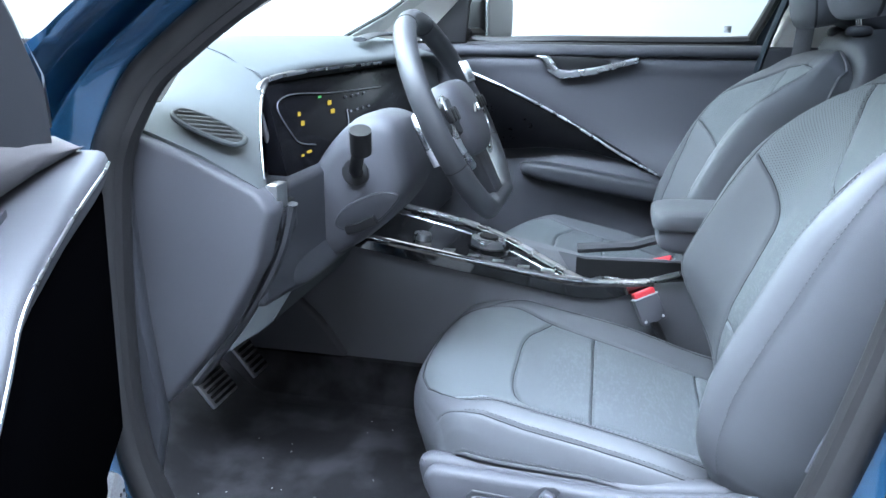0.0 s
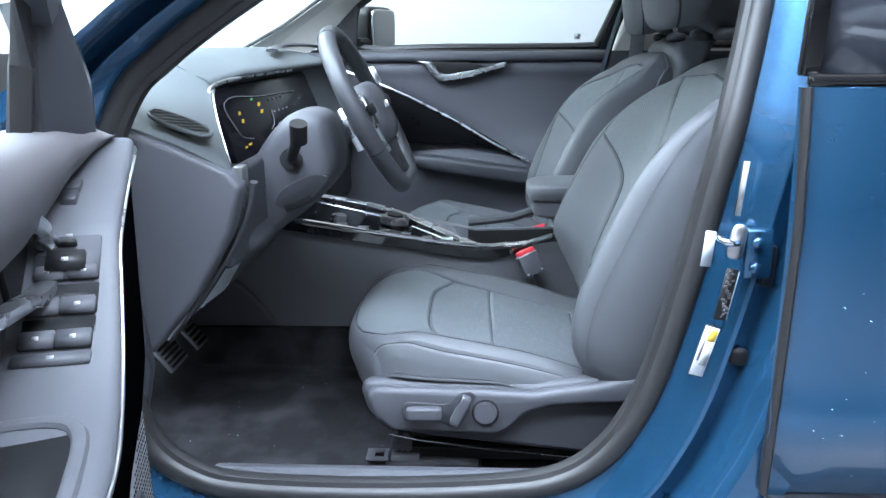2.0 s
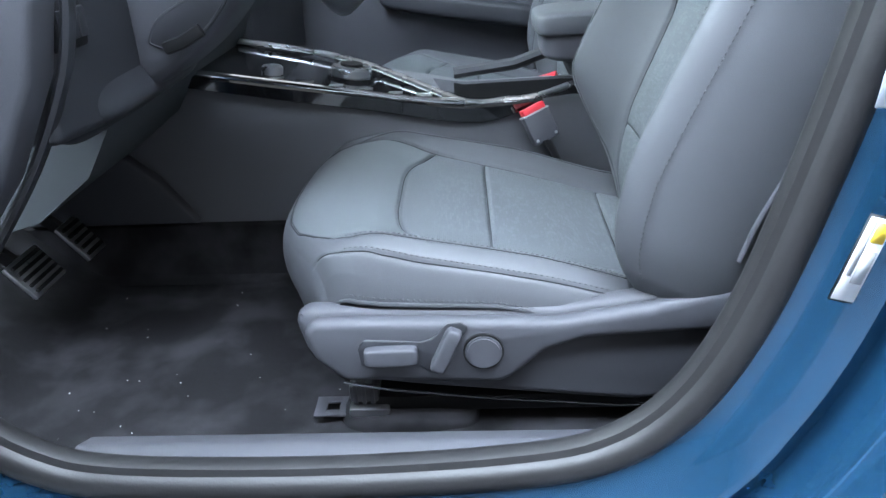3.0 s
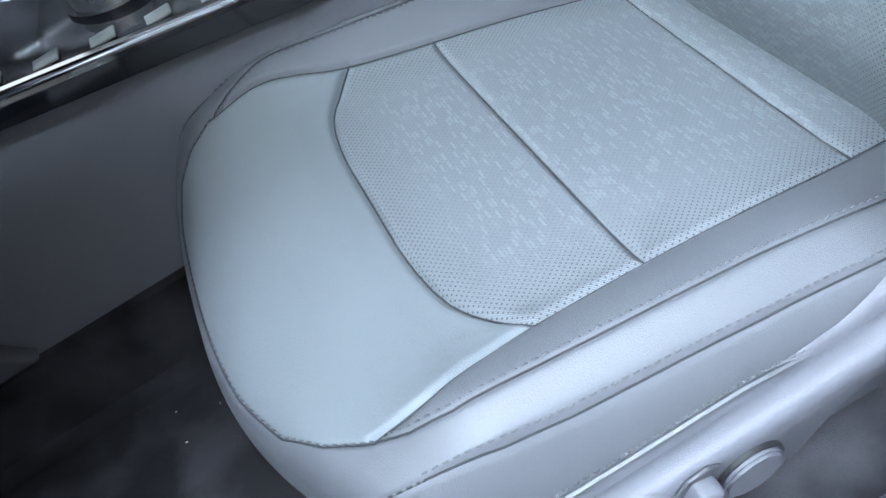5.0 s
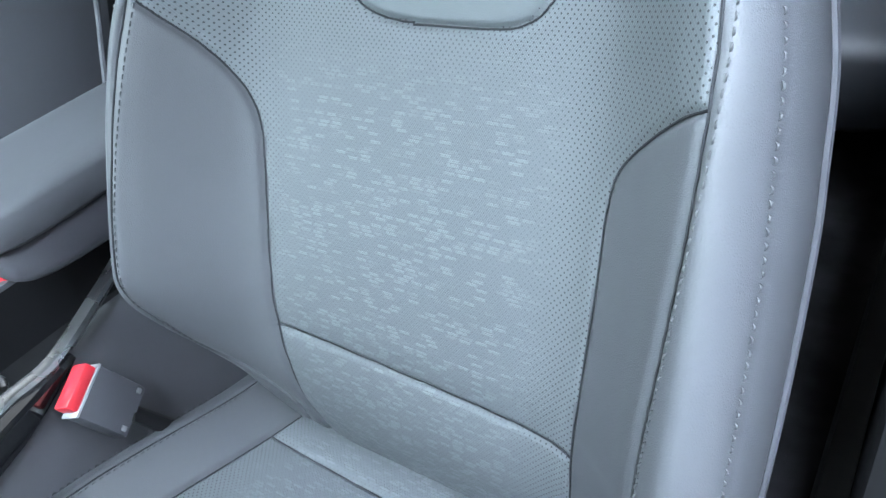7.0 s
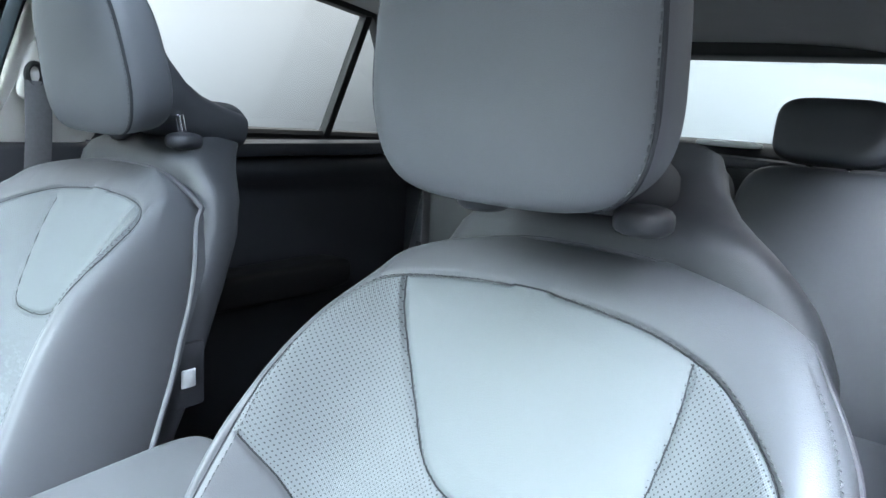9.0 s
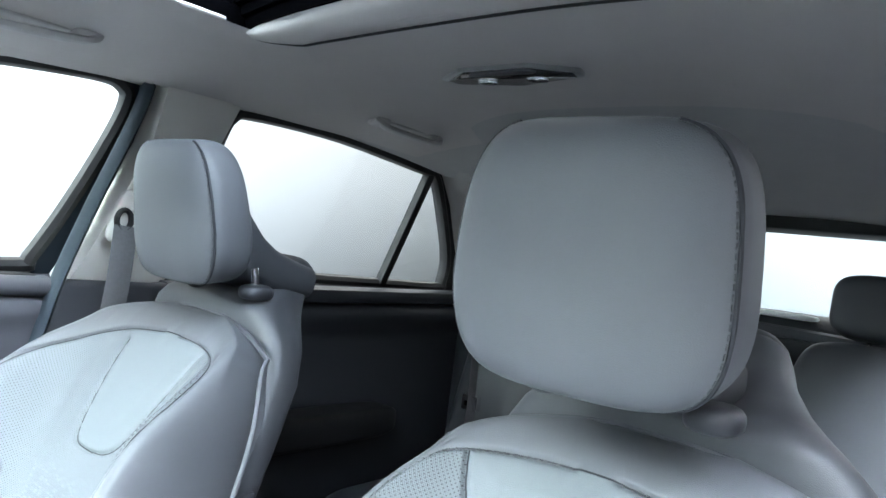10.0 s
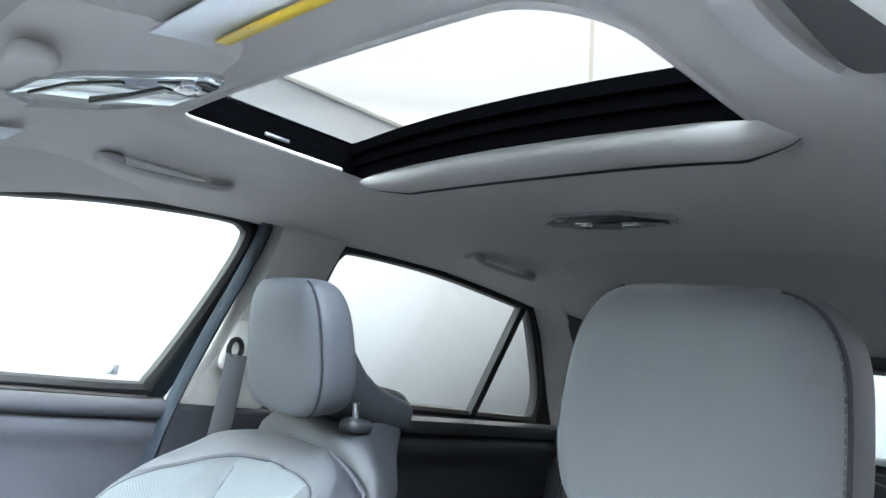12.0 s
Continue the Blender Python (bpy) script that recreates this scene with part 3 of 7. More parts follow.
    def trap_w(t):
        return KW * np.interp(HH / KH, [q for p, q in t[::-1]] + [0.6], [p for p, q in t[::-1]] + [t[0][0] + 0.01])
    tra = fab & (np.abs(Y) < np.where(Y * out_side < 0, trap_w(trap_in), trap_w(trap_out))) & (HH > 0.369 * KH)
    both = lambda m: m[:-1, :-1] & m[1:, 1:]
    f, t = both(fab), both(tra)
    grid_mesh("back_panel", P, FABRIC_BACK, parent, f & ~t, "grey woven and perforated back panel")
    grid_mesh("shoulder_panel", P, LEATHER_SOFT, parent, t, "smooth grey leather shoulder panel")
    for line in lower + cross + trap + [outer[0] + outer[1][::-1]]:
        seam_cord(P, Y, HH, [q for q in line if q[1] > -0.045], parent)
    grid_mesh("back_bolster", P, LEATHER, parent, ~f, "smooth dark grey leather back bolster")
    return P, Y, HH


def stitch_line(P, where, parent, step=0.0066, length=0.0046, lift=0.0011, r=0.0007):
    """Thread stitches along grid places (i, j floats) of a surface."""
    def at(i, j):
        i0, j0 = min(int(i), P.shape[0] - 2), min(int(j), P.shape[1] - 2)
        a, b = i - i0, j - j0
        return (P[i0, j0] * (1 - a) * (1 - b) + P[i0 + 1, j0] * a * (1 - b) + P[i0, j0 + 1] * (1 - a) * b + P[i0 + 1, j0 + 1] * a * b)
    def normal(i, j):
        i0, j0 = min(max(int(i), 1), P.shape[0] - 3), min(max(int(j), 1), P.shape[1] - 3)
        n = np.cross(P[i0 + 1, j0] - P[i0 - 1, j0], P[i0, j0 + 1] - P[i0, j0 - 1])
        return n / (np.linalg.norm(n) + 1e-9)
    pts = [at(*w) for w in where]
    nrm = [normal(*w) for w in where]
    s = np.cumsum([0] + [np.linalg.norm(b - a) for a, b in zip(pts, pts[1:])])
    k = np.arange(0, s[-1] - length, step)
    pa, nr = np.array(pts), np.array(nrm)
    V, F = [], []
    for q in k:
        a = np.array([np.interp(q, s, pa[:, c]) for c in range(3)])
        b = np.array([np.interp(q + length, s, pa[:, c]) for c in range(3)])
        n = np.array([np.interp(q, s, nr[:, c]) for c in range(3)])
        n = n if SIGN_UP(n, a) else -n
        t = (b - a) / (np.linalg.norm(b - a) + 1e-9)
        side = np.cross(t, n)
        o = len(V)
        for p, w in ((a, 0.5), (a + t * length * 0.25, 1.0), (a + t * length * 0.75, 1.0), (b, 0.5)):
            up = lift if w > 0.9 else -0.0003
            V += [p + side * r * w + n * (up - r * 0.5), p + n * (up + r * w), p - side * r * w + n * (up - r * 0.5)]
        for m in range(3):
            for e in range(2):
                F.append((o + m * 3 + e, o + m * 3 + e + 1, o + m * 3 + 4 + e, o + m * 3 + 3 + e))
    me = bpy.data.meshes.new("stitching")
    me.from_pydata([tuple(v) for v in V], [], F)
    ob = finish("stitching", me, THREAD, parent, "light grey thread stitching")
    ob["kind"] = "stuff"
    return ob


def SIGN_UP(n, a):
    return n[2] * 0.6 - n[0] * 0.7 + n[1] * a[1] * 2 > 0


def row_of(Urow, y):
    return float(np.interp(y, Urow, np.arange(len(Urow))))


def fill_seat(s, outer):
    """All parts of a front seat, drawn round y = 0."""
    P, U, V = cushion_parts(s, outer)
    nv = P.shape[1]
    xs = V[0]
    for q in (-1, 1):
        jx = lambda x: float(np.interp(-x, -xs, np.arange(nv)))
        for line, shift in ((RIDGE, -0.004), (BAND, -0.004)):
            pts = [(a + (c - a) * k / 12, b + (d - b) * k / 12) for (a, b), (c, d) in zip(line, line[1:]) for k in range(12)]
            pts = [p for p in pts if p[1] < 0.24 and (shift > 0 or p[0] > 0.19 or line is RIDGE)]
            stitch_line(P, [(row_of(U[:, 0], q * (y + (shift if x > -0.18 else 0.0))), jx(x if x > -0.18 else x + 0.003)) for y, x in pts], s)
        if q * outer > 0:
            stitch_line(P, [((P.shape[0] - 1 - 5) if q > 0 else 5, j) for j in range(60, int(jx(-0.21)), 2)], s)
        edge = [tuple(P[-1 if q > 0 else 0, j] + np.array([0, q * 0.001, 0.002])) for j in range(45, int(jx(-0.225)), 4)]
        part("piping", sweep(bmesh.new(), edge, 0.0028, seg=8), LEATHER_DARK, s, "dark edge piping")
    Pb, Yb, Hb = backrest_parts(s, outer)
    h_row = Hb[0]
    for q in (-1, 1):
        w = []
        for h in [v for v in ARCH_H if 0.02 < v < 0.576 * KH]:
            j = float(np.interp(h, h_row, np.arange(len(h_row))))
            w.append((row_of(Yb[:, int(j)], q * (float(arch(h, q * outer < 0)) + (0.006 if q * outer > 0 else -0.004))), j))
        stitch_line(Pb, w, s)
        half = Yb.shape[0] // 2
        reach = np.abs(Yb[half:, 100] if q > 0 else Yb[half::-1, 100])
        far = int(np.argmax(reach >= reach.max() * 0.968))
        lo = half + q * far
        if q * outer > 0:
            stitch_line(Pb, [(lo, j) for j in range(25, 350, 2)], s)
    # rear shell and the neck that carries the headrest
    rings = []
    for h, w, n0, n1 in [(-0.02, 0.18, -0.055, -0.11), (0.1, 0.222, -0.055, -0.125), (0.3, 0.236, -0.045, -0.125), (0.45, 0.222, -0.05, -0.125), (0.518, 0.207, -0.05, -0.13), (0.545, 0.195, -0.045, -0.13), (0.565, 0.183, -0.04, -0.135),
                         (0.583, 0.167, -0.028, -0.138), (0.60, 0.148, -0.026, -0.142), (0.617, 0.127, -0.036, -0.147), (0.638, 0.105, -0.062, -0.152), (0.666, 0.084, -0.09, -0.157), (0.69, 0.074, -0.112, -0.16), (0.706, 0.066, -0.118, -0.158), (0.714, 0.05, -0.124, -0.152)]:
        ring = []
        for k in range(36):
            a = 2 * math.pi * k / 36
            c, d = math.copysign(abs(math.cos(a)) ** 0.55, math.cos(a)), math.copysign(abs(math.sin(a)) ** 0.55, math.sin(a))
            x, z = back_point(h, (n0 + n1) / 2 + (n0 - n1) / 2 * d)
            ring.append((x, w * c * (0.9 if c * outer < 0 else 1.0), z))
        rings.append(ring)
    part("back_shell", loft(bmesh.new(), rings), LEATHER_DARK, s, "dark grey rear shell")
    bm = bmesh.new()
    pipe = []
    for h in np.linspace(0.05, 0.515, 40):
        n, w, b = back_shape(h)
        x, z = back_point(h, float(n) - 0.045 + 0.012 * max(0.0, (h - 0.4) / 0.115))
        pipe.append((x, -float(w) * 1.0, z))
    for y in np.linspace(-0.19, 0.0, 14):
        x, z = back_point(0.576 - 1.25 * y * y, -0.036)
        pipe.append((x, y, z))
    pipe = pipe + [(x, -y, z) for x, y, z in pipe[-2::-1]]
    sweep(bm, pipe, 0.0035, seg=8, up=(1, 0, 0))
    part("piping", bm, PLASTIC_MID, s, "grey edge piping")
    # headrest
    tilt = Matrix.Rotation(radians(-10), 3, "Y")
    HC = Vector((0.350, 0.0, 1.193) if outer < 0 else (0.445, -0.025, 1.192))
    HW = 0.115 if outer < 0 else 0.116
    tall = 0.98 if outer < 0 else 1.01

    def sp(w, e):
        return math.copysign(abs(w) ** e, w)

    def rest(u, v, out=0.0):
        """A place on the headrest's skin."""
        cv, sv = sp(math.cos(v), 0.44), sp(math.sin(v), 0.5)
        cx, cy = sp(math.cos(u), 0.55), sp(math.sin(u), 0.4)
        slim = 1 - (0.155 - 0.115 * cy * outer) * max(0.0, (sv + 0.35) / 1.35) ** 1.4
        low = (1 - sv) / 2
        p = Vector((0.040 * cv * cx * (1 - 0.1 * sv) - 0.012 * (1 - (cy * cv) ** 2), HW * slim * (1 - 0.05 * low ** 2) * cv * cy, (0.1 if sv > 0 else 0.099) * tall * sv))
        return HC + tilt @ (p * (1 + out))
    rings = [[rest(2 * math.pi * i / 72, (-math.pi / 2 + math.pi * j / 40) * (0.99999 if j in (0, 40) else 1)) for i in range(72)] for j in range(41)]
    head = part("headrest", loft(bmesh.new(), rings), LEATHER, s, "smooth grey leather headrest")
    for q in (-1, 1):
        u0 = math.pi - q * (1.2 if outer < 0 else 1.0)
        line = [rest(u0, v, -0.004) for v in np.linspace(-1.22, 1.22, 70)]
        part("headrest_seam", sweep(bmesh.new(), line, 0.0022, seg=6), SEAM, head, "recessed dark seam")
        line = [rest(u0 - q * 0.0 + q * 0.09, v, 0.001) for v in np.linspace(-1.2, 1.2, 260)]
        arc = np.cumsum([0] + [(b - a).length for a, b in zip(line, line[1:])])
        bm = bmesh.new()
        for d in np.arange(0, arc[-1] - 0.004, 0.0062):
            a, b = (Vector([float(np.interp(e, arc, [p[c] for p in line])) for c in range(3)]) for e in (d, d + 0.0042))
            sweep(bm, [a, b], 0.0007, seg=5)
        ob = part("headrest_stitching", bm, THREAD, head, "grey thread stitching")
        ob["kind"] = "stuff"
    bm = bmesh.new()
    neck = []
    for cx, cz, hw, hx, hz in [(0.028, 1.176, 0.078, 0.02, 0.07), (0.056, 1.150, 0.074, 0.022, 0.053), (0.084, 1.129, 0.071, 0.024, 0.043), (0.115, 1.115, 0.068, 0.024, 0.036), (0.155, 1.105, 0.065, 0.02, 0.031), (0.195, 1.098, 0.06, 0.02, 0.027)]:
        neck.append([(HC.x + cx + hx * 0.2 * sp(math.sin(a), 0.6), HC.y + hw * sp(math.cos(a), 0.6), cz + hz * sp(math.sin(a), 0.6)) for a in [2 * math.pi * k / 24 for k in range(24)]])
    part("headrest_neck", loft(bm, neck), LEATHER_DARK, s, "curved dark headrest neck")
    px = HC.x + (0.082 if outer < 0 else 0.075)
    for k in (-0.072, 0.068):
        if outer > 0:
            part("headrest_post", sweep(bmesh.new(), [(px, HC.y + k, 1.062), (px, HC.y + k, 1.085), (px - 0.008, HC.y + k, 1.12)], 0.0065, seg=12, up=(0, 1, 0)), CHROME, s, "chrome headrest post")
        part("post_guide", puff(bmesh.new(), (px, HC.y + k, 1.084), (0.026, 0.022, 0.012), 0.7, 0.9, 20, 10), PLASTIC, s, "dark post guide")
    # side shield and seat frame
    q = outer
    def yb(a, b):
        return (min(q * a, q * b), max(q * a, q * b))
    bm = bmesh.new()
    prism(bm, [(-0.206, 0.488), (-0.195, 0.445), (-0.163, 0.405), (-0.05, 0.390), (0.2, 0.364), (0.32, 0.383), (0.36, 0.523), (0.293, 0.538), (0.2, 0.513), (0.1, 0.498), (-0.1, 0.502), (-0.192, 0.502)], "y", *yb(0.222, 0.252), 0.012, 3)
    part("side_shield", bm, PLASTIC_MID, s, "grey plastic side shield")
    bm = bmesh.new()
    prism(bm, [(-0.193, 0.482), (-0.184, 0.447), (-0.15, 0.414), (0.035, 0.409), (0.055, 0.421), (0.085, 0.452), (0.13, 0.467), (0.33, 0.478), (0.352, 0.515), (0.293, 0.53), (0.2, 0.507), (0.1, 0.491), (-0.1, 0.495), (-0.18, 0.496)], "y", *yb(0.246, 0.271), 0.01, 4)
    pod = part("switch_pod", bm, PLASTIC_MID, s, "raised grey seat switch panel")
    if q < 0:
        bm = bmesh.new()
        prism(bm, [(-0.128, 0.438), (-0.060, 0.438), (-0.048, 0.427), (-0.032, 0.427), (-0.003, 0.488), (-0.012, 0.496), (-0.026, 0.494), (-0.045, 0.474), (-0.058, 0.470), (-0.122, 0.474), (-0.131, 0.462)], "y", -0.2735, -0.270, 0.002)
        part("switch_recess", bm, PLASTIC, pod, "dark moulded switch surround")
        part("slide_switch", puff(bmesh.new(), (-0.092, -0.277, 0.455), (0.031, 0.009, 0.0115), 0.35, 0.4, 28, 14, Matrix.Rotation(radians(-2), 3, "Y")), PLASTIC_MID, pod, "grey seat slide switch")
        part("recline_switch", puff(bmesh.new(), (-0.029, -0.277, 0.461), (0.0095, 0.009, 0.030), 0.35, 0.4, 28, 14, Matrix.Rotation(radians(24), 3, "Y")), PLASTIC_MID, pod, "grey backrest recline switch")
        part("lumbar_ring", disc(bmesh.new(), (0.014, -0.272, 0.456), (0, 1, 0), 0.0235, 0.004, 36), BLACK, pod)
        part("lumbar_switch", disc(bmesh.new(), (0.014, -0.274, 0.456), (0, 1, 0), 0.021, 0.008, 36, 0.002), PLASTIC_MID, pod, "round grey lumbar switch")
    bm = bmesh.new()
    prism(bm, [(-0.18, 0.43), (-0.15, 0.40), (0.3, 0.36), (0.34, 0.40), (0.3, 0.43), (-0.17, 0.47)], "y", -0.222, 0.222, 0.01)
    part("seat_base", bm, BLACK, s, "black seat base")
    for k in (-0.205, 0.205):
        part("seat_rail", B(-0.15, 0.40, k - 0.020, k + 0.020, 0.335, 0.358, 0.003), BLACK, s, "black seat rail")
        cover = part("rail_cover", B(-0.155, -0.118, k - 0.024, k + 0.024, 0.352, 0.378, 0.004), PLASTIC_MID, s, "ribbed grey rail end cover")
        for j in range(3):
            part("rib", B(-0.150 + 0.011 * j, -0.145 + 0.011 * j, k - 0.0255, k + 0.0255, 0.350, 0.3795, 0.001), PLASTIC_MID, cover)
        part("rail_foot", B(-0.156, -0.105, k - 0.03, k + 0.03, 0.333, 0.346, 0.003), STEEL, s, "steel rail foot")
        part("rail_hump", puff(bmesh.new(), (-0.08, k, 0.318), (0.09, 0.04, 0.022), 0.6, 0.6, 24, 10), CARPET, s, "carpet covered rail hump")
        bm = bmesh.new()
        for x0, x1, y0, y1 in ((-0.205, -0.19, -0.02, 0.02), (-0.173, -0.158, -0.02, 0.02), (-0.192, -0.171, -0.02, -0.008), (-0.192, -0.171, 0.008, 0.02)):
            box(bm, x0, x1, k + y0, k + y1, 0.327, 0.330, 0.0005)
        part("rail_bracket", bm, PLASTIC_MID, s, "steel bracket with a slot")
    part("shield_strip", sweep(bmesh.new(), [(-0.158, q * 0.238, 0.390), (-0.103, q * 0.238, 0.379), (0.024, q * 0.238, 0.364), (0.19, q * 0.238, 0.350), (0.30, q * 0.238, 0.356)], 0.0012, 0.0018, 8), CHROME, s, "thin bright strip under the shield")
    if q > 0:
        sw = part("release_plate", B(0.42, 0.475, -0.212, -0.196, 0.745, 0.835, 0.006), PLASTIC, s, "dark seat release plate")
        part("release_button", B(0.437, 0.458, -0.2145, -0.21, 0.775, 0.80, 0.002), GREY_PRINT, sw, "pale seat symbol button")


driver_seat = thing("front_seat", "grey leather and woven fabric power driver seat", "car seat", (0, 0, 0), "front seats")
fill_seat(driver_seat, -1)
passenger_seat = thing("front_seat", "grey leather and woven fabric front passenger seat", "car seat", (0, 0, 0), "front seats")
fill_seat(passenger_seat, 1)
driver_seat.location = (0, -0.362, 0)
passenger_seat.location = (0.008, 0.362, 0)


# ---- rest of the body shell ----
def outline(pts, n=6, closed=True):
    return smooth_path([(a, b, 0) for a, b in pts], n, closed)


part("sill_trim", prism(bmesh.new(), [(-0.725, 0.33), (-0.728, 0.378), (-0.70, 0.384), (-0.668, 0.37), (-0.66, 0.33)], "x", -0.45, 0.17, 0.005), PLASTIC_MID, car, "dark grey plastic sill trim")
scuff = part("scuff_plate", B(-0.405, 0.062, -0.822, -0.772, 0.318, 0.337, 0.006, turn=Matrix.Rotation(radians(24), 4, "X")), PLASTIC, car, "dark plastic scuff plate")
part("scuff_strip", B(-0.38, 0.03, -0.823, -0.80, 0.336, 0.341, 0.002, turn=Matrix.Rotation(radians(24), 4, "X")), SILVER, scuff, "brushed silver strip")

# striker, labels, plugs and hinges on the pillar
st = part("striker", puff(bmesh.new(), (0.350, -0.797, 0.808), (0.011, 0.006, 0.025), 0.6, 0.8, 28, 14, Matrix.Rotation(radians(8), 3, "Y")), STEEL, car, "zinc plated door striker")
part("striker_loop", sweep(bmesh.new(), smooth_path([(0.352, -0.80, 0.812), (0.340, -0.822, 0.812), (0.324, -0.826, 0.816), (0.320, -0.81, 0.818), (0.334, -0.808, 0.808), (0.352, -0.80, 0.806)], 6), 0.0042, seg=10), CHROME, st)


def tilted_label(name, x, z, w, h, material, label, lean=0.0, y=-0.794):
    m = Matrix.Translation((x, y, z)) @ Matrix.Rotation(radians(lean), 4, "Y")
    bm = bmesh.new()
    bmesh.ops.create_cube(bm, size=1, matrix=m @ Matrix.Diagonal((w, 0.002, h, 1)))
    return part(name, bm, material, car, label), m


def bar(m, x, z, w, h, material, parent, y=-0.0022):
    bm = bmesh.new()
    bmesh.ops.create_cube(bm, size=1, matrix=m @ Matrix.Translation((x, y, z)) @ Matrix.Diagonal((w, 0.0012, h, 1)))
    return part("print_bar", bm, material, parent)


lab, m = tilted_label("door_label", 0.321, 0.645, 0.022, 0.080, BLACK, "dark framed tyre pressure label", 14)
bar(m, 0.0, 0.0, 0.020, 0.076, WHITE, lab, -0.0016)
bar(m, 0.003, 0.026, 0.011, 0.018, YELLOW, lab)
bar(m, -0.006, 0.01, 0.004, 0.05, GREY_PRINT, lab)
bar(m, 0.003, -0.006, 0.010, 0.030, GREY_PRINT, lab)
lab, m = tilted_label("door_label", 0.313, 0.797, 0.014, 0.050, mat("pale_blue_paper", (0.42, 0.46, 0.52), 0.5, vary=0.05), "small pale paper label", 4)
lab, m = tilted_label("door_label", 0.344, 0.731, 0.017, 0.076, BLACK, "black rubber label with mottled grey print", 9)
dim_print = mat("dim_print", (0.06, 0.055, 0.06), 0.5)
blots = random.Random(3)
for k in range(22):
    bar(m, blots.uniform(-0.006, 0.006), 0.034 - 0.0032 * k, blots.uniform(0.002, 0.006), blots.uniform(0.002, 0.005), dim_print, lab)
bar(m, 0.0082, 0.0, 0.0008, 0.072, GREY_PRINT, lab)
lab, m = tilted_label("door_label", 0.3495, 0.881, 0.0085, 0.074, mat("pale_film", (0.42, 0.43, 0.42), 0.4), "long pale film label in a dark slot", 4)
bar(m, -0.005, 0.0, 0.0015, 0.074, BLACK, lab)
part("rubber_plug", puff(bmesh.new(), (0.376, -0.782, 0.632), (0.014, 0.007, 0.014), 0.8, 1.0, 24, 10), BLACK, car, "black rubber plug")
for z in (0.79, 0.45):
    h = part("door_hinge", B(0.362, 0.40, -0.80, -0.775, z - 0.035, z + 0.035, 0.005), BLUE, car, "blue painted rear door hinge")
    for k in (-0.018, 0.018):
        part("hinge_bolt", disc(bmesh.new(), (0.381 if z < 0.5 else 0.376, -0.803, z + (0 if z < 0.5 else k)), (0, 1, 0), 0.0085, 0.008, 6), BLUE, h)
for z in (0.905, 0.855):
    b = part("hinge_bolt", disc(bmesh.new(), (0.405, -0.776, z), (0, 1, 0), 0.008, 0.008, 6, 0.001), BLUE, car, "blue hinge bolt")
    part("washer", disc(bmesh.new(), (0.405, -0.774, z), (0, 1, 0), 0.013, 0.004, 20), BLUE, b)
part("door_check", B(0.392, 0.41, -0.79, -0.77, 0.74, 0.80, 0.004), BLACK, car, "black door check")

# outer roof, with the sunroof opening, and the far side of the shell
def roof_z(x, y):
    return 1.505 - 0.05 * (abs(y) / 0.6) ** 3 - 0.08 * max(0.0, (0.1 - x) / 0.5) ** 1.6 - 0.06 * max(0.0, (x - 1.0) / 1.0) ** 2


def roof_sheet(name, zf, x0, x1, w, nx, ny, material, parent, hole):
    X, Y = np.meshgrid(np.linspace(x0, x1, nx), np.linspace(-w, w, ny), indexing="ij")
    Z = np.vectorize(zf)(X, Y)
    P = np.stack([X, Y, Z], -1)
    cx, cy = (X[:-1, :-1] + X[1:, 1:]) / 2, (Y[:-1, :-1] + Y[1:, 1:]) / 2
    keep = ~((cx > hole[0]) & (cx < hole[1]) & (np.abs(cy) < hole[2]))
    return grid_mesh(name, P, material, parent, keep)


HOLE = (0.172, 0.505, 0.355)
roof_sheet("roof_panel", lambda x, y: roof_z(x, y) + 0.035, -0.12, 2.0, 0.63, 128, 90, BLUE, car, HOLE)
for front in ([(-0.70, 0.71, 1.055), (-0.62, 0.705, 1.09), (-0.44, 0.705, 1.215), (-0.34, 0.695, 1.275), (-0.12, 0.665, 1.385)], [(-0.66, -0.70, 1.0), (-0.40, -0.68, 1.155), (-0.12, -0.655, 1.31)]):
    q = 1 if front[0][1] > 0 else -1
    part("roof_rail", sweep(bmesh.new(), smooth_path(front + [(0.2, q * 0.645, 1.435), (0.6, q * 0.64, 1.455), (1.1, q * 0.64, 1.45), (1.5, q * 0.64, 1.42), (1.95, q * 0.62, 1.35)], 6), 0.024, 0.022, 10), BLUE, car, "blue roof rail")
part("windscreen_header", sweep(bmesh.new(), smooth_path([(-0.10, -0.62, 1.375), (-0.14, -0.3, 1.43), (-0.15, 0, 1.445), (-0.14, 0.3, 1.43), (-0.10, 0.62, 1.375)], 6), 0.05, 0.03, 10), HEADLINER, car)
ws = []
for k in range(13):
    y = -0.66 + 1.32 * k / 12
    b = (1 - (y / 0.66) ** 2)
    ws.append([(-0.64 - 0.12 * b, y, 1.065), (-0.40 - 0.10 * b, y * 0.98, 1.23), (-0.12 - 0.06 * b, y * 0.94, 1.39 + 0.05 * b)])
w = part("windscreen", loft(bmesh.new(), ws, close=False), CLEAR, car, "clear curved windscreen")
w.visible_shadow = False
part("far_sill", B(-1.0, 1.9, 0.72, 0.84, 0.25, 0.42, 0.02), BLUE, car, "blue far sill")
part("firewall", B(-1.15, -1.05, -0.75, 0.75, 0.25, 1.05), BLACK, car)
part("rear_floor_panel", B(1.95, 2.05, -0.72, 0.72, 0.25, 1.08), BLACK, car)

# ---- driver-side rear door, closed ----
rd = thing("rear_door", "blue rear door with dark window, closed", "car door", (0.39, -0.86, 0.4))


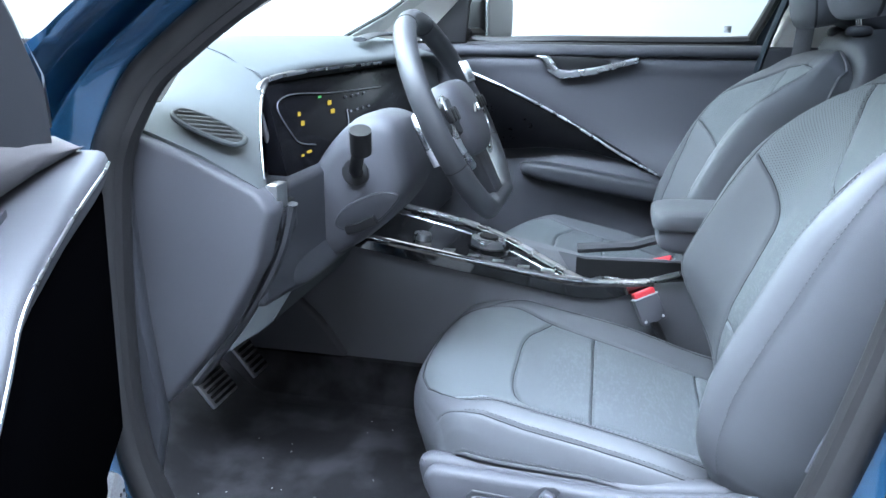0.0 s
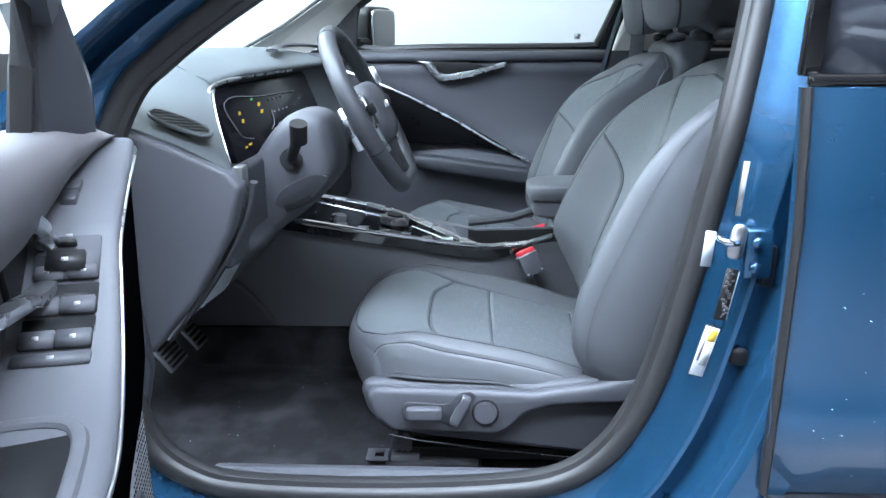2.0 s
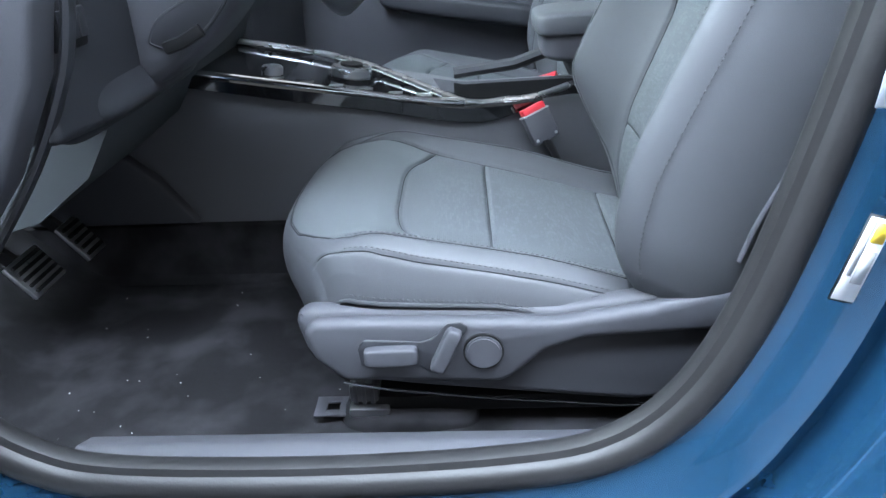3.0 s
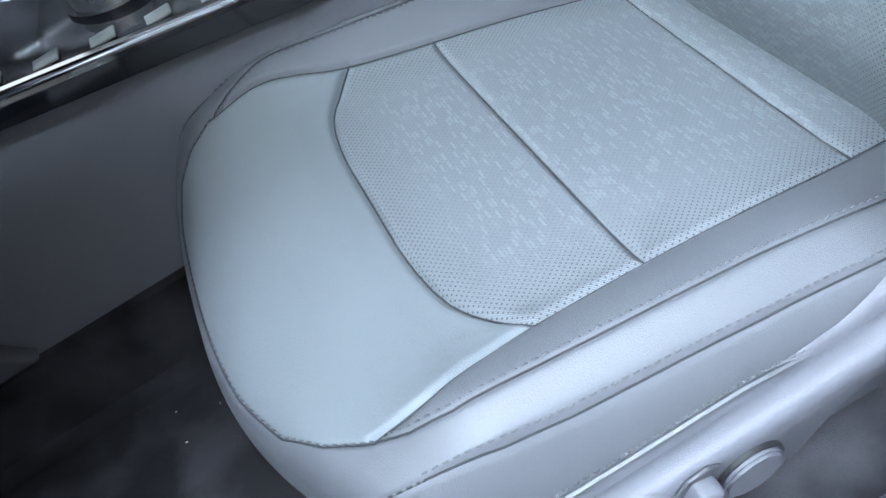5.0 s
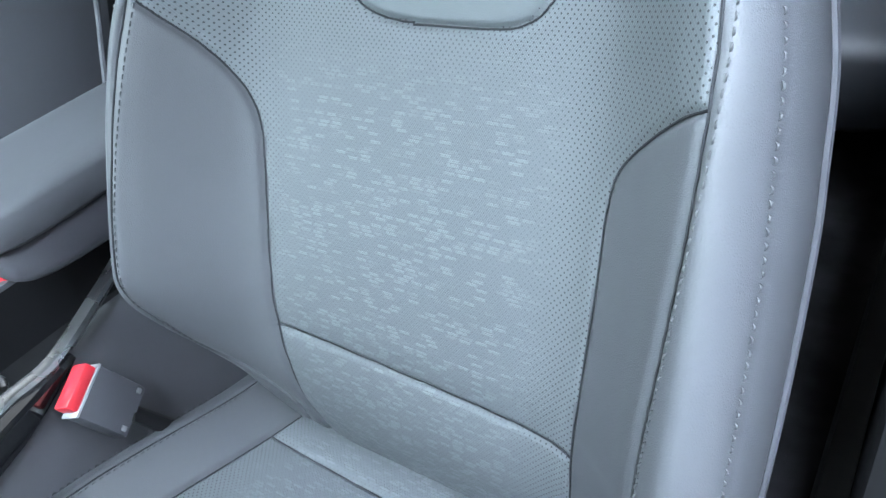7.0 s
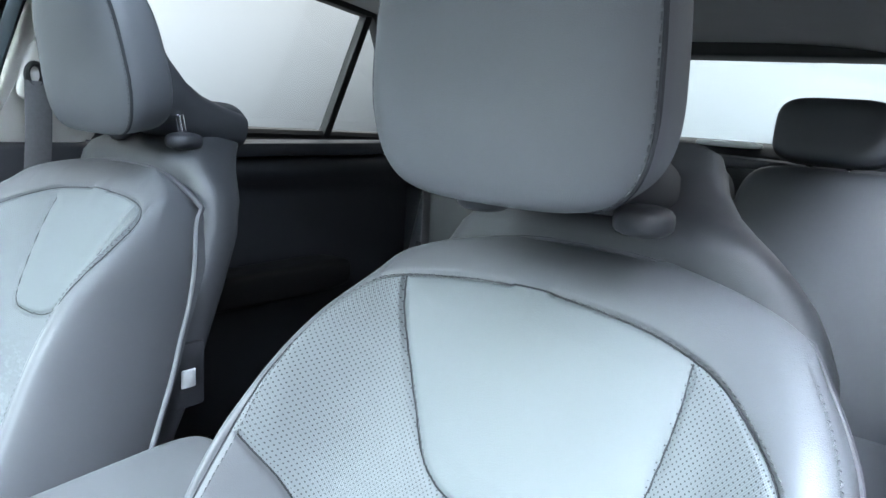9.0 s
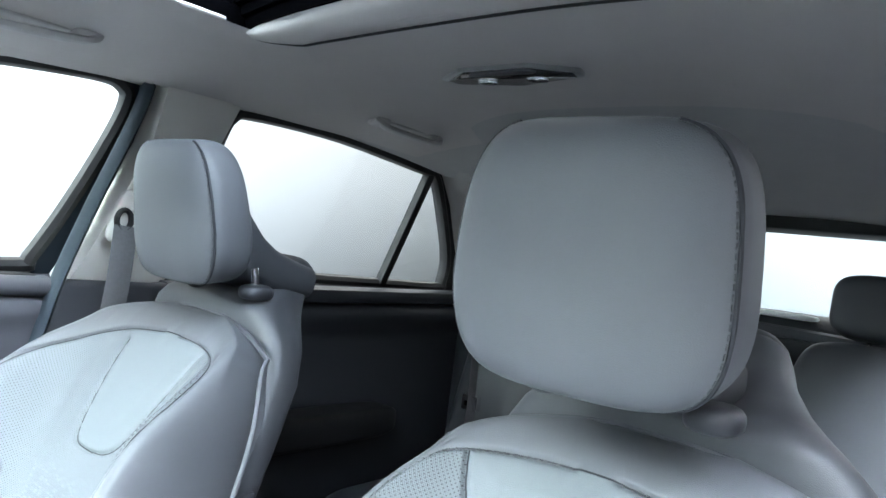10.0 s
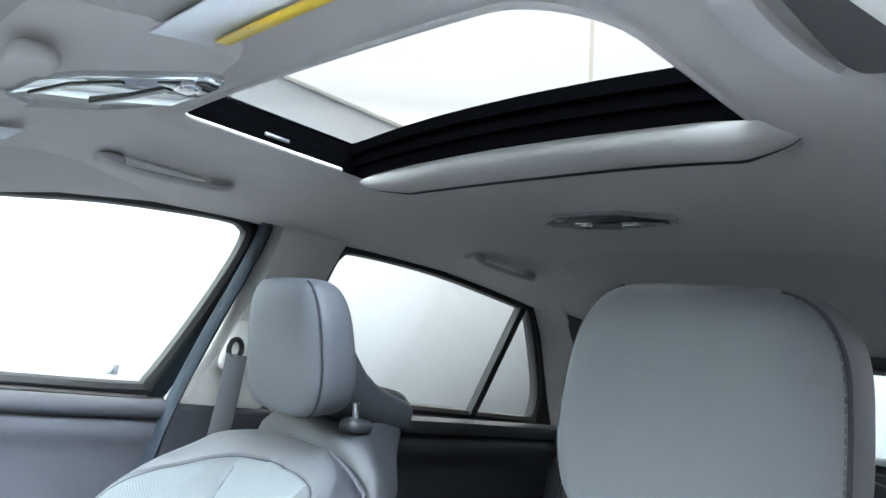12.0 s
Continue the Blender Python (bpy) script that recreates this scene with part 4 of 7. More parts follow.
def door_skin(x0, x1, z0, z1, y, nx=24, nz=36):
    X, Z = np.meshgrid(np.linspace(x0, x1, nx), np.linspace(z0, z1, nz), indexing="ij")
    edge = np.minimum(X - x0, 0.03) / 0.03
    lean = 0.012 * ((Z - 0.25) / 0.77) ** 2
    Xs = X - lean + 0.013 * np.clip((0.62 - Z) / 0.4, 0, 1)
    Y = y + 0.018 * (1 - edge) ** 2 + 0.05 * ((Z - 0.78) / 0.5) ** 2 - 0.014 * np.exp(-((Z - 0.57) / 0.05) ** 2) + 0.02 * np.clip((0.55 - Z) / 0.15, 0, 1)
    return np.stack([Xs, Y, Z], -1)


grid_mesh("door_skin", door_skin(0.392, 1.40, 0.455, 1.018, -0.885), BLUE, rd, None, "glossy metallic blue door skin")
part("door_edge", sweep(bmesh.new(), [(0.388, -0.862, 1.018), (0.396, -0.868, 0.85), (0.397, -0.868, 0.6), (0.400, -0.858, 0.46)], 0.006, 0.012, 8, up=(0, 1, 0)), RUBBER, rd, "black door edge seal")
part("cladding", prism(bmesh.new(), [(-0.89, 0.27), (-0.89, 0.43), (-0.878, 0.452), (-0.84, 0.452), (-0.82, 0.27)], "x", 0.405, 1.40, 0.006), PLASTIC, rd, "black wheel-arch and sill cladding")
part("belt_moulding", B(0.392, 1.40, -0.865, -0.845, 1.018, 1.034, 0.004), GLOSS, rd, "black belt moulding")
wf = part("window_frame", prism(bmesh.new(), [(0.388, 1.03), (0.41, 1.03), (0.425, 1.39), (0.40, 1.39)], "y", -0.845, -0.825, 0.003), GLOSS, rd, "gloss black window pillar")
wf.data.transform(Matrix.Translation((0, 0, 0)))
part("window_pane", prism(bmesh.new(), [(0.41, 1.03), (1.38, 1.03), (1.30, 1.38), (0.425, 1.40)], "y", -0.838, -0.833), mat("dark_privacy_pane", (0.055, 0.06, 0.075), 0.06, vary=0.05, coat=0.4), rd, "dark privacy window pane")
part("inner_trim", B(0.42, 1.35, -0.74, -0.69, 0.36, 1.02, 0.01), PLASTIC, rd, "dark inner door trim")

part("sill_inner", B(0.18, 1.5, -0.74, -0.66, 0.24, 0.40, 0.015), BLACK, rd, "black inner sill trim")
nb = thing("pillar_trim", "dark lower and pale upper centre pillar trim", "pillar trim", (0.45, -0.70, 0.4))
part("lower_trim", prism(bmesh.new(), [(0.27, 0.38), (0.60, 0.36), (0.62, 1.02), (0.40, 1.02), (0.345, 0.80), (0.30, 0.60)], "y", -0.73, -0.69, 0.01), BLACK, nb, "black lower pillar trim")
part("upper_trim", loft(bmesh.new(), [[(0.375, -0.715, 1.0), (0.40, -0.685, 1.0), (0.56, -0.685, 1.0), (0.60, -0.72, 1.0)], [(0.40, -0.675, 1.18), (0.42, -0.65, 1.18), (0.58, -0.65, 1.18), (0.62, -0.68, 1.18)], [(0.42, -0.63, 1.34), (0.44, -0.60, 1.34), (0.60, -0.60, 1.34), (0.64, -0.63, 1.34)], [(0.42, -0.60, 1.43), (0.44, -0.575, 1.44), (0.62, -0.575, 1.44), (0.66, -0.60, 1.43)]], close=False), LIGHT_TRIM, nb, "pale grey upper pillar trim")

# ---- driver's front door, standing open ----
AX = Vector((0.26, -0.966, 0)).normalized()
NX = Vector((0.966, 0.26, 0)).normalized()
HINGE = Vector((-0.518, -0.853, 0))


def dp(a, n, z):
    """A place on the open door: along it, out from its inner face, and height."""
    return HINGE + AX * a + NX * n + Vector((0, 0, z))


fd = thing("front_door", "open blue front door with grey inner trim", "car door", tuple(dp(0.02, 0, 0.4)))


def door_face(pts, n0, n1, bevel=0.0):
    """An outline in (a, z) given thickness out of the door."""
    bm = bmesh.new()
    prism(bm, pts, "y", n0, n1, bevel)
    m = Matrix(((AX.x, NX.x, 0, HINGE.x), (AX.y, NX.y, 0, HINGE.y), (0, 0, 1, 0), (0, 0, 0, 1)))
    bmesh.ops.transform(bm, matrix=m, verts=bm.verts)
    return bm


part("door_skin", door_face([(0.0, 0.30), (0.95, 0.30), (1.02, 0.6), (1.03, 0.975), (0.0, 0.97)], -0.17, -0.11, 0.01), BLUE, fd, "glossy metallic blue door skin")
part("door_shell", door_face([(0.02, 0.32), (0.93, 0.32), (1.0, 0.6), (1.0, 0.965), (0.02, 0.96)], -0.11, -0.045, 0.008), BLUE, fd, "blue painted door shell")
part("shell_seal", sweep(bmesh.new(), smooth_path([dp(0.03, -0.04, 0.95), dp(0.028, -0.04, 0.7), dp(0.035, -0.04, 0.45), dp(0.09, -0.04, 0.345), dp(0.4, -0.04, 0.33)], 8), 0.012, 0.01, 8, up=tuple(NX)), RUBBER, fd, "black rubber door seal")
part("inner_panel", door_face([(0.05, 0.42), (0.88, 0.42), (0.95, 0.6), (0.95, 0.975), (0.05, 0.965)], -0.045, 0.005, 0.012), PLASTIC, fd, "dark grey door panel")
# padded upper roll, thick towards the rear, running out at the hinge
rings = []
for a, top, low, n1 in [(0.075, 0.978, 0.955, 0.062), (0.13, 0.984, 0.948, 0.056), (0.2, 0.988, 0.935, 0.048), (0.28, 0.988, 0.915, 0.044), (0.36, 0.988, 0.9, 0.042), (0.5, 0.988, 0.89, 0.04), (0.95, 0.99, 0.89, 0.03)]:
    rings.append([dp(a, -0.045, top - 0.004), dp(a, 0.0, top), dp(a, n1 * 0.6, top - 0.003), dp(a, n1 * 0.92, top - 0.012), dp(a, n1, (top + low) / 2), dp(a, n1 * 0.8, low + 0.004), dp(a, n1 * 0.45, low), dp(a, -0.03, low)])
part("belt_roll", loft(bmesh.new(), rings), DOOR_GREY, fd, "soft grey padded belt roll", sharp=70)
ARM = [(0.072, 0.962, 0.86, 0.080), (0.10, 0.955, 0.84, 0.084), (0.17, 0.934, 0.80, 0.087), (0.24, 0.907, 0.76, 0.090), (0.275, 0.888, 0.73, 0.092), (0.304, 0.860, 0.70, 0.095), (0.332, 0.835, 0.68, 0.098), (0.37, 0.807, 0.66, 0.102), (0.43, 0.785, 0.65, 0.109), (0.5, 0.775, 0.64, 0.116), (0.6, 0.772, 0.64, 0.118), (0.75, 0.775, 0.65, 0.108), (0.9, 0.78, 0.66, 0.06)]
rings = [[dp(a, -0.02, zt + 0.002), dp(a, n1 * 0.4, zt + 0.001), dp(a, n1 * 0.9, zt), dp(a, n1 * 0.97, zt - 0.002), dp(a, n1, zt - 0.008), dp(a, n1 * 0.985, zt - 0.02), dp(a, n1 * 0.9, zt - 0.035), dp(a, -0.02, zt - 0.04)] for a, zt, zl, n1 in ARM]
arm = part("armrest", loft(bmesh.new(), rings), PLASTIC_MID, fd, "grey sloping armrest with switches", sharp=50)
part("chrome_line", sweep(bmesh.new(), smooth_path([dp(a, n1 + 0.0005, zt - 0.011) for a, zt, zl, n1 in ARM[:11]], 5), 0.0018, seg=6), SILVER, fd, "thin silver trim line")
rings = []
for a, zt, zl, n1 in [(0.072, 0.94, 0.50, 0.074), (0.17, 0.91, 0.47, 0.083), (0.275, 0.865, 0.45, 0.088), (0.37, 0.785, 0.44, 0.098), (0.5, 0.75, 0.44, 0.108), (0.75, 0.74, 0.45, 0.10), (0.9, 0.74, 0.46, 0.05)]:
    rings.append([dp(a, -0.02, zt), dp(a, n1 * 0.9, zt), dp(a, n1 * 0.97, zt - 0.02), dp(a, n1 * 0.86, zl + 0.18), dp(a, n1 * 0.55, zl + 0.12), dp(a, n1 * 0.5, zl), dp(a, -0.02, zl)])
part("lower_panel", loft(bmesh.new(), rings), SATIN_BLACK, fd, "black lower door panel", sharp=30)
part("map_pocket", door_face([(0.10, 0.36), (0.8, 0.36), (0.84, 0.46), (0.12, 0.52)], 0.0, 0.055, 0.015), PLASTIC, fd, "dark plastic map pocket")
MESH = mat("perforated_mesh", (0.16, 0.16, 0.17), 0.6, vary=0.5, scale=420)
part("speaker_grille", door_face([(0.035, 0.36), (0.16, 0.36), (0.17, 0.53), (0.055, 0.62), (0.035, 0.60)], 0.0, 0.045, 0.008), MESH, fd, "grey perforated speaker grille")
bm = bmesh.new()
for i in range(14):
    for j in range(24):
        a, z = 0.042 + i * 0.009 + (j % 2) * 0.0045, 0.37 + j * 0.0095
        if a < 0.16 and z < 0.60 - max(0.0, a - 0.06) * 0.8:
            disc(bm, dp(a, 0.0455, z), NX, 0.0024, 0.001, 6)
ob = part("grille_holes", bm, BLACK, fd, "dark speaker holes")
ob["kind"] = "stuff"


# switch pack on the sloping armrest
def arm_top(a):
    return float(np.interp(a, [r[0] for r in ARM], [r[1] for r in ARM]))


def on_arm(a, n, name, la, ln, h, material, parent, label="", bevel=0.0007, low=0.002):
    z0, z1 = arm_top(a - la / 3), arm_top(a + la / 3)
    t = (dp(a + la / 3, n, z1) - dp(a - la / 3, n, z0))
    t.normalize()
    up = NX.cross(t)
    if up.z < 0:
        up = -up
    c = dp(a, n, (z0 + z1) / 2) + up * (h / 2 - low)
    m = Matrix(((t.x, NX.x, up.x, c.x), (t.y, NX.y, up.y, c.y), (t.z, NX.z, up.z, c.z), (0, 0, 0, 1)))
    bm = bmesh.new()
    r = bmesh.ops.create_cube(bm, size=1, matrix=m @ Matrix.Diagonal((la, ln, h, 1)))
    bmesh.ops.bevel(bm, geom=list({e for v in r["verts"] for e in v.link_edges}), offset=bevel, segments=2, affect="EDGES")
    return part(name, bm, material, parent, label), m


ms, m = on_arm(0.290, 0.049, "mirror_switch", 0.046, 0.056, 0.008, PLASTIC_MID, arm, "mirror adjusting switch block")
for k in (-1, 1):
    on_arm(0.302, 0.049 + k * 0.014, "fold_key", 0.014, 0.025, 0.0095, PLASTIC_MID, ms, bevel=0.001)
    on_arm(0.302, 0.049 + k * 0.016, "symbol_bar", 0.0026, 0.0046, 0.0105, GREY_PRINT, ms, bevel=0.0003)
on_arm(0.2945, 0.049, "mirror_pad", 0.02, 0.034, 0.014, BLACK, ms, "square mirror pad")
on_arm(0.2945, 0.049, "symbol_bar", 0.0039, 0.0059, 0.0152, GREY_PRINT, ms, bevel=0.0003)
on_arm(0.2805, 0.049, "mirror_knob", 0.006, 0.016, 0.014, BLACK, ms, "black mirror selector")
on_arm(0.274, 0.049, "symbol_bar", 0.0020, 0.0059, 0.0095, GREY_PRINT, ms, bevel=0.0003)
for a in (0.322, 0.350):
    rec, m = on_arm(a, 0.047, "switch_recess", 0.034, 0.062, 0.0032, BLACK, arm, "dark switch recess", 0.001)
    for k in (-1, 1):
        sw, m = on_arm(a + 0.0065, 0.047 + k * 0.0152, "window_switch", 0.017, 0.029, 0.009, PLASTIC_MID, arm, "window switch with pale symbol")
        on_arm(a + 0.0065, 0.047 + k * 0.0152, "symbol_bar", 0.0039, 0.0052, 0.0103, GREY_PRINT, sw, bevel=0.0003)
sw, m = on_arm(0.374, 0.046, "lock_switch", 0.014, 0.064, 0.007, PLASTIC_MID, arm, "window lock switch")
on_arm(0.374, 0.046, "symbol_bar", 0.0033, 0.0059, 0.0082, GREY_PRINT, sw, bevel=0.0003)
well, m = on_arm(0.55, 0.045, "pull_cup", 0.2, 0.085, 0.0045, BLACK, arm, "dark moulded pull cup", 0.002)
rim = [(0.445, 0.0), (0.455, -0.035), (0.5, -0.046), (0.6, -0.046), (0.655, 0.0), (0.6, 0.046), (0.5, 0.046), (0.455, 0.035)]
part("cup_rim", sweep(bmesh.new(), smooth_path([dp(a, 0.045 + n, arm_top(a) + 0.001) for a, n in rim], 5, True), 0.007, 0.005, 8, closed=True), PLASTIC_MID, well)
part("pull_handle", sweep(bmesh.new(), smooth_path([dp(0.32, 0.012, 0.93), dp(0.305, 0.027, 0.917), dp(0.285, 0.031, 0.885), dp(0.30, 0.031, 0.857), dp(0.33, 0.031, 0.853), dp(0.37, 0.03, 0.858), dp(0.47, 0.028, 0.871), dp(0.6, 0.02, 0.88)], 6), 0.011, 0.007, 10, power=2.8), SILVER, fd, "satin silver pull handle")
part("release_recess", door_face([(0.225, 0.845), (0.34, 0.845), (0.35, 0.9), (0.24, 0.91)], 0.003, 0.012, 0.003), BLACK, fd, "dark handle recess")
for k in (0, 1):
    part("memory_switch", door_face([(0.185 + 0.022 * k, 0.912 - 0.008 * k), (0.204 + 0.022 * k, 0.905 - 0.008 * k), (0.204 + 0.022 * k, 0.928 - 0.008 * k), (0.185 + 0.022 * k, 0.935 - 0.008 * k)], 0.03, 0.046, 0.002), PLASTIC, fd, "small seat memory key")
# sail panel with the tweeter, window frame and glass
part("sail_panel", loft(bmesh.new(), [[dp(0.088, 0.036, 0.972), dp(0.10, 0.046, 0.972), dp(0.15, 0.044, 0.975), dp(0.213, 0.022, 0.98), dp(0.213, 0.010, 0.98), dp(0.088, -0.02, 0.972)],
                                      [dp(0.092, 0.040, 1.02), dp(0.106, 0.048, 1.02), dp(0.155, 0.044, 1.03), dp(0.21, 0.024, 1.04), dp(0.21, 0.012, 1.04), dp(0.092, -0.02, 1.02)],
                                      [dp(0.125, 0.041, 1.075), dp(0.136, 0.045, 1.075), dp(0.165, 0.041, 1.08), dp(0.205, 0.028, 1.085), dp(0.205, 0.016, 1.085), dp(0.125, -0.02, 1.075)],
                                      [dp(0.15, 0.040, 1.11), dp(0.157, 0.042, 1.11), dp(0.18, 0.040, 1.112), dp(0.203, 0.032, 1.113), dp(0.203, 0.02, 1.113), dp(0.15, -0.02, 1.11)]]), PLASTIC, fd, "dark grey sail panel", sharp=25)
part("tweeter_grille", loft(bmesh.new(), [[dp(0.0865, 0.036, 0.985), dp(0.0985, 0.047, 0.985)], [dp(0.0885, 0.038, 1.0), dp(0.1, 0.048, 1.0)], [dp(0.0915, 0.041, 1.03), dp(0.1045, 0.049, 1.03)], [dp(0.1205, 0.041, 1.07), dp(0.131, 0.0465, 1.07)]], close=False), MESH, fd, "perforated tweeter grille")
rings = []
for a0, a1, n, z in [(0.148, 0.206, 0.04, 1.10), (0.195, 0.265, 0.05, 1.165), (0.29, 0.345, 0.075, 1.25), (0.42, 0.46, 0.10, 1.325), (0.6, 0.62, 0.125, 1.375), (0.85, 0.85, 0.13, 1.39)]:
    rings.append([dp(a0, n - 0.025, z + 0.012), dp(a0, n, z + 0.012), dp(a1, n + 0.002, z - 0.012), dp(a1, n - 0.025, z - 0.012)])
part("window_frame", loft(bmesh.new(), rings), PLASTIC, fd, "dark window frame")
part("window_channel", sweep(bmesh.new(), [dp(0.222, 0.0, 0.97), dp(0.215, 0.012, 1.05), dp(0.218, 0.022, 1.12), dp(0.275, 0.034, 1.16), dp(0.355, 0.06, 1.235), dp(0.47, 0.09, 1.305), dp(0.63, 0.115, 1.355), dp(0.87, 0.12, 1.37), dp(1.0, 0.07, 1.2), dp(1.02, 0.0, 0.98)], 0.009, 0.012, 8, power=3), RUBBER, fd, "black rubber window channel")
g = part("window_pane", loft(bmesh.new(), [[dp(a, -0.015, 0.98), dp(a, 0.0, 1.08), dp(a, n, zt)] for a, n, zt in [(0.22, 0.008, 1.12), (0.275, 0.02, 1.16), (0.36, 0.05, 1.235), (0.47, 0.08, 1.305), (0.63, 0.105, 1.355), (0.87, 0.11, 1.37)]], close=False), CLEAR, fd, "clear front window pane")
g.visible_shadow = False
mirror = part("mirror_housing", puff(bmesh.new(), dp(0.13, -0.26, 1.05), (0.06, 0.10, 0.075), 0.5, 0.5, 32, 20, Matrix.Rotation(radians(-75), 3, "Z")), BLUE, fd, "blue door mirror housing")
part("mirror_foot", sweep(bmesh.new(), [dp(0.13, -0.1, 0.985), dp(0.13, -0.2, 1.0)], 0.03, 0.012, 8), BLACK, mirror)
part("door_check_strap", sweep(bmesh.new(), [dp(0.02, -0.08, 0.72), Vector((-0.585, -0.78, 0.72))], 0.012, 0.006, 8), BLACK, fd, "black door check strap")
part("wiring_boot", sweep(bmesh.new(), [dp(0.02, -0.07, 0.60), Vector((-0.575, -0.78, 0.60))], 0.02, 0.02, 12), RUBBER, fd, "black rubber wiring boot")


# ---- dashboard ----
dash = thing("dashboard", "soft grey dashboard with long black display", "dashboard", (-0.5, 0, 0.6))
PROFILE = [(-0.78, 1.045), (-0.70, 1.062), (-0.60, 1.06), (-0.53, 1.047), (-0.485, 1.032), (-0.462, 1.024), (-0.4525, 1.018), (-0.4515, 1.012), (-0.458, 1.007), (-0.478, 1.002), (-0.478, 0.985), (-0.465, 0.90), (-0.44, 0.86), (-0.42, 0.85), (-0.405, 0.83),
           (-0.41, 0.77), (-0.43, 0.70), (-0.48, 0.62), (-0.56, 0.56), (-0.70, 0.52), (-0.80, 0.60), (-0.85, 0.9)]
rings = []
for y in np.linspace(-0.472, 0.69, 40):
    k = max(0.0, (abs(y) - 0.45) / 0.25)
    end = max(0.0, (-0.30 - y) / 0.172) ** 2
    rings.append([(x - 0.022 * end * (0.9 < z < 1.04) * (x > -0.55), float(y), z + (-0.03 * k ** 2 - 0.012 * end * (x > -0.55) if z > 0.95 else 0)) for x, z in PROFILE])
part("dash_body", loft(bmesh.new(), rings), DASH_GREY, dash, "soft grey moulded dash", sharp=65)
# the driver's corner falls from the hood to the end cap
rings = []
HOOD = [(-0.70, 1.062), (-0.62, 1.058), (-0.57, 1.048), (-0.54, 1.037), (-0.515, 1.025), (-0.49, 1.012), (-0.472, 0.997), (-0.476, 0.96), (-0.485, 0.90), (-0.6, 0.85)]
CAP = [(-0.60, 0.985), (-0.557, 0.963), (-0.52, 0.952), (-0.49, 0.941), (-0.455, 0.927), (-0.42, 0.910), (-0.383, 0.891), (-0.376, 0.872), (-0.40, 0.80), (-0.56, 0.80)]
for y in np.linspace(-0.47, -0.688, 12):
    k = min(1.0, (-0.47 - y) / 0.205)
    k = k ** 1.25
    rings.append([(a + (c - a) * k, float(y), b + (d - b) * k - (0.004 if y < -0.685 else 0)) for (a, b), (c, d) in zip(HOOD, CAP)])
part("dash_corner", loft(bmesh.new(), rings), DASH_GREY, dash, "soft grey dash corner", sharp=55)
part("end_cap", prism(bmesh.new(), [(-0.555, 0.955), (-0.52, 0.943), (-0.46, 0.921), (-0.40, 0.894), (-0.378, 0.884), (-0.362, 0.862), (-0.383, 0.79), (-0.44, 0.69), (-0.528, 0.585), (-0.545, 0.64), (-0.556, 0.80)], "y", -0.705, -0.655, 0.008, 3), PLASTIC_MID, dash, "grey dash end cap")
part("kick_trim", prism(bmesh.new(), [(-0.575, 0.965), (-0.545, 0.96), (-0.535, 0.70), (-0.522, 0.57), (-0.55, 0.45), (-0.575, 0.42)], "y", -0.725, -0.70, 0.005), PLASTIC, dash, "grey plastic kick trim")
part("pillar_trim_cap", B(-0.565, -0.525, -0.725, -0.685, 0.955, 0.995, 0.006), PLASTIC, dash)
part("end_edge", sweep(bmesh.new(), smooth_path([(-0.354, -0.655, 0.862), (-0.378, -0.65, 0.79), (-0.44, -0.64, 0.69), (-0.525, -0.63, 0.585)], 5), 0.006, 0.010, 8, up=(0, 1, 0)), PLASTIC, dash)
part("silver_tab", B(-0.383, -0.366, -0.672, -0.64, 0.855, 0.888, 0.003), SILVER, dash, "small silver end tab")
def vent_at(u, v, up=0.0):
    """A place on the round vent: along and across its long axis."""
    return Vector((-0.463, -0.652, 0.949)) + Vector((0.939, -0.03, -0.343)) * u + Vector((0.02, 0.965, 0.26)) * v + Vector((0.33, -0.25, 0.91)) * up


ell = [(0.047 * math.copysign(abs(math.cos(a)) ** 0.75, math.cos(a)), 0.018 * math.copysign(abs(math.sin(a)) ** 0.75, math.sin(a))) for a in [2 * math.pi * k / 32 for k in range(32)]]
bm = bmesh.new()
bm.faces.new([bm.verts.new(vent_at(u, v, 0.005)) for u, v in ell])
bmesh.ops.solidify(bm, geom=bm.faces[:], thickness=0.002)
vent = part("air_vent", bm, BLACK, dash, "dark oval air vent")
across = Vector((0.80, 0.60))
for k in range(7):
    o = Vector((-0.60, 0.80)) * (-0.0285 + 0.0095 * k)
    a = (across.x / 0.046) ** 2 + (across.y / 0.0175) ** 2
    b = o.x * across.x / 0.046 ** 2 + o.y * across.y / 0.0175 ** 2
    c = (o.x / 0.046) ** 2 + (o.y / 0.0175) ** 2 - 1
    if b * b - a * c <= 0:
        continue
    r = math.sqrt(b * b - a * c)
    ends = [o + across * ((-b - r) / a), o + across * ((-b + r) / a)]
    part("vent_slat", sweep(bmesh.new(), [vent_at(e.x, e.y, 0.0065) for e in ends], 0.0016, 0.0006, 8, up=(0.33, -0.25, 0.91), power=3), PLASTIC, vent)
part("vent_ring", sweep(bmesh.new(), [vent_at(u * 1.05, v * 1.1, 0.0045) for u, v in ell], 0.0035, seg=8, closed=True), DASH_GREY, vent)

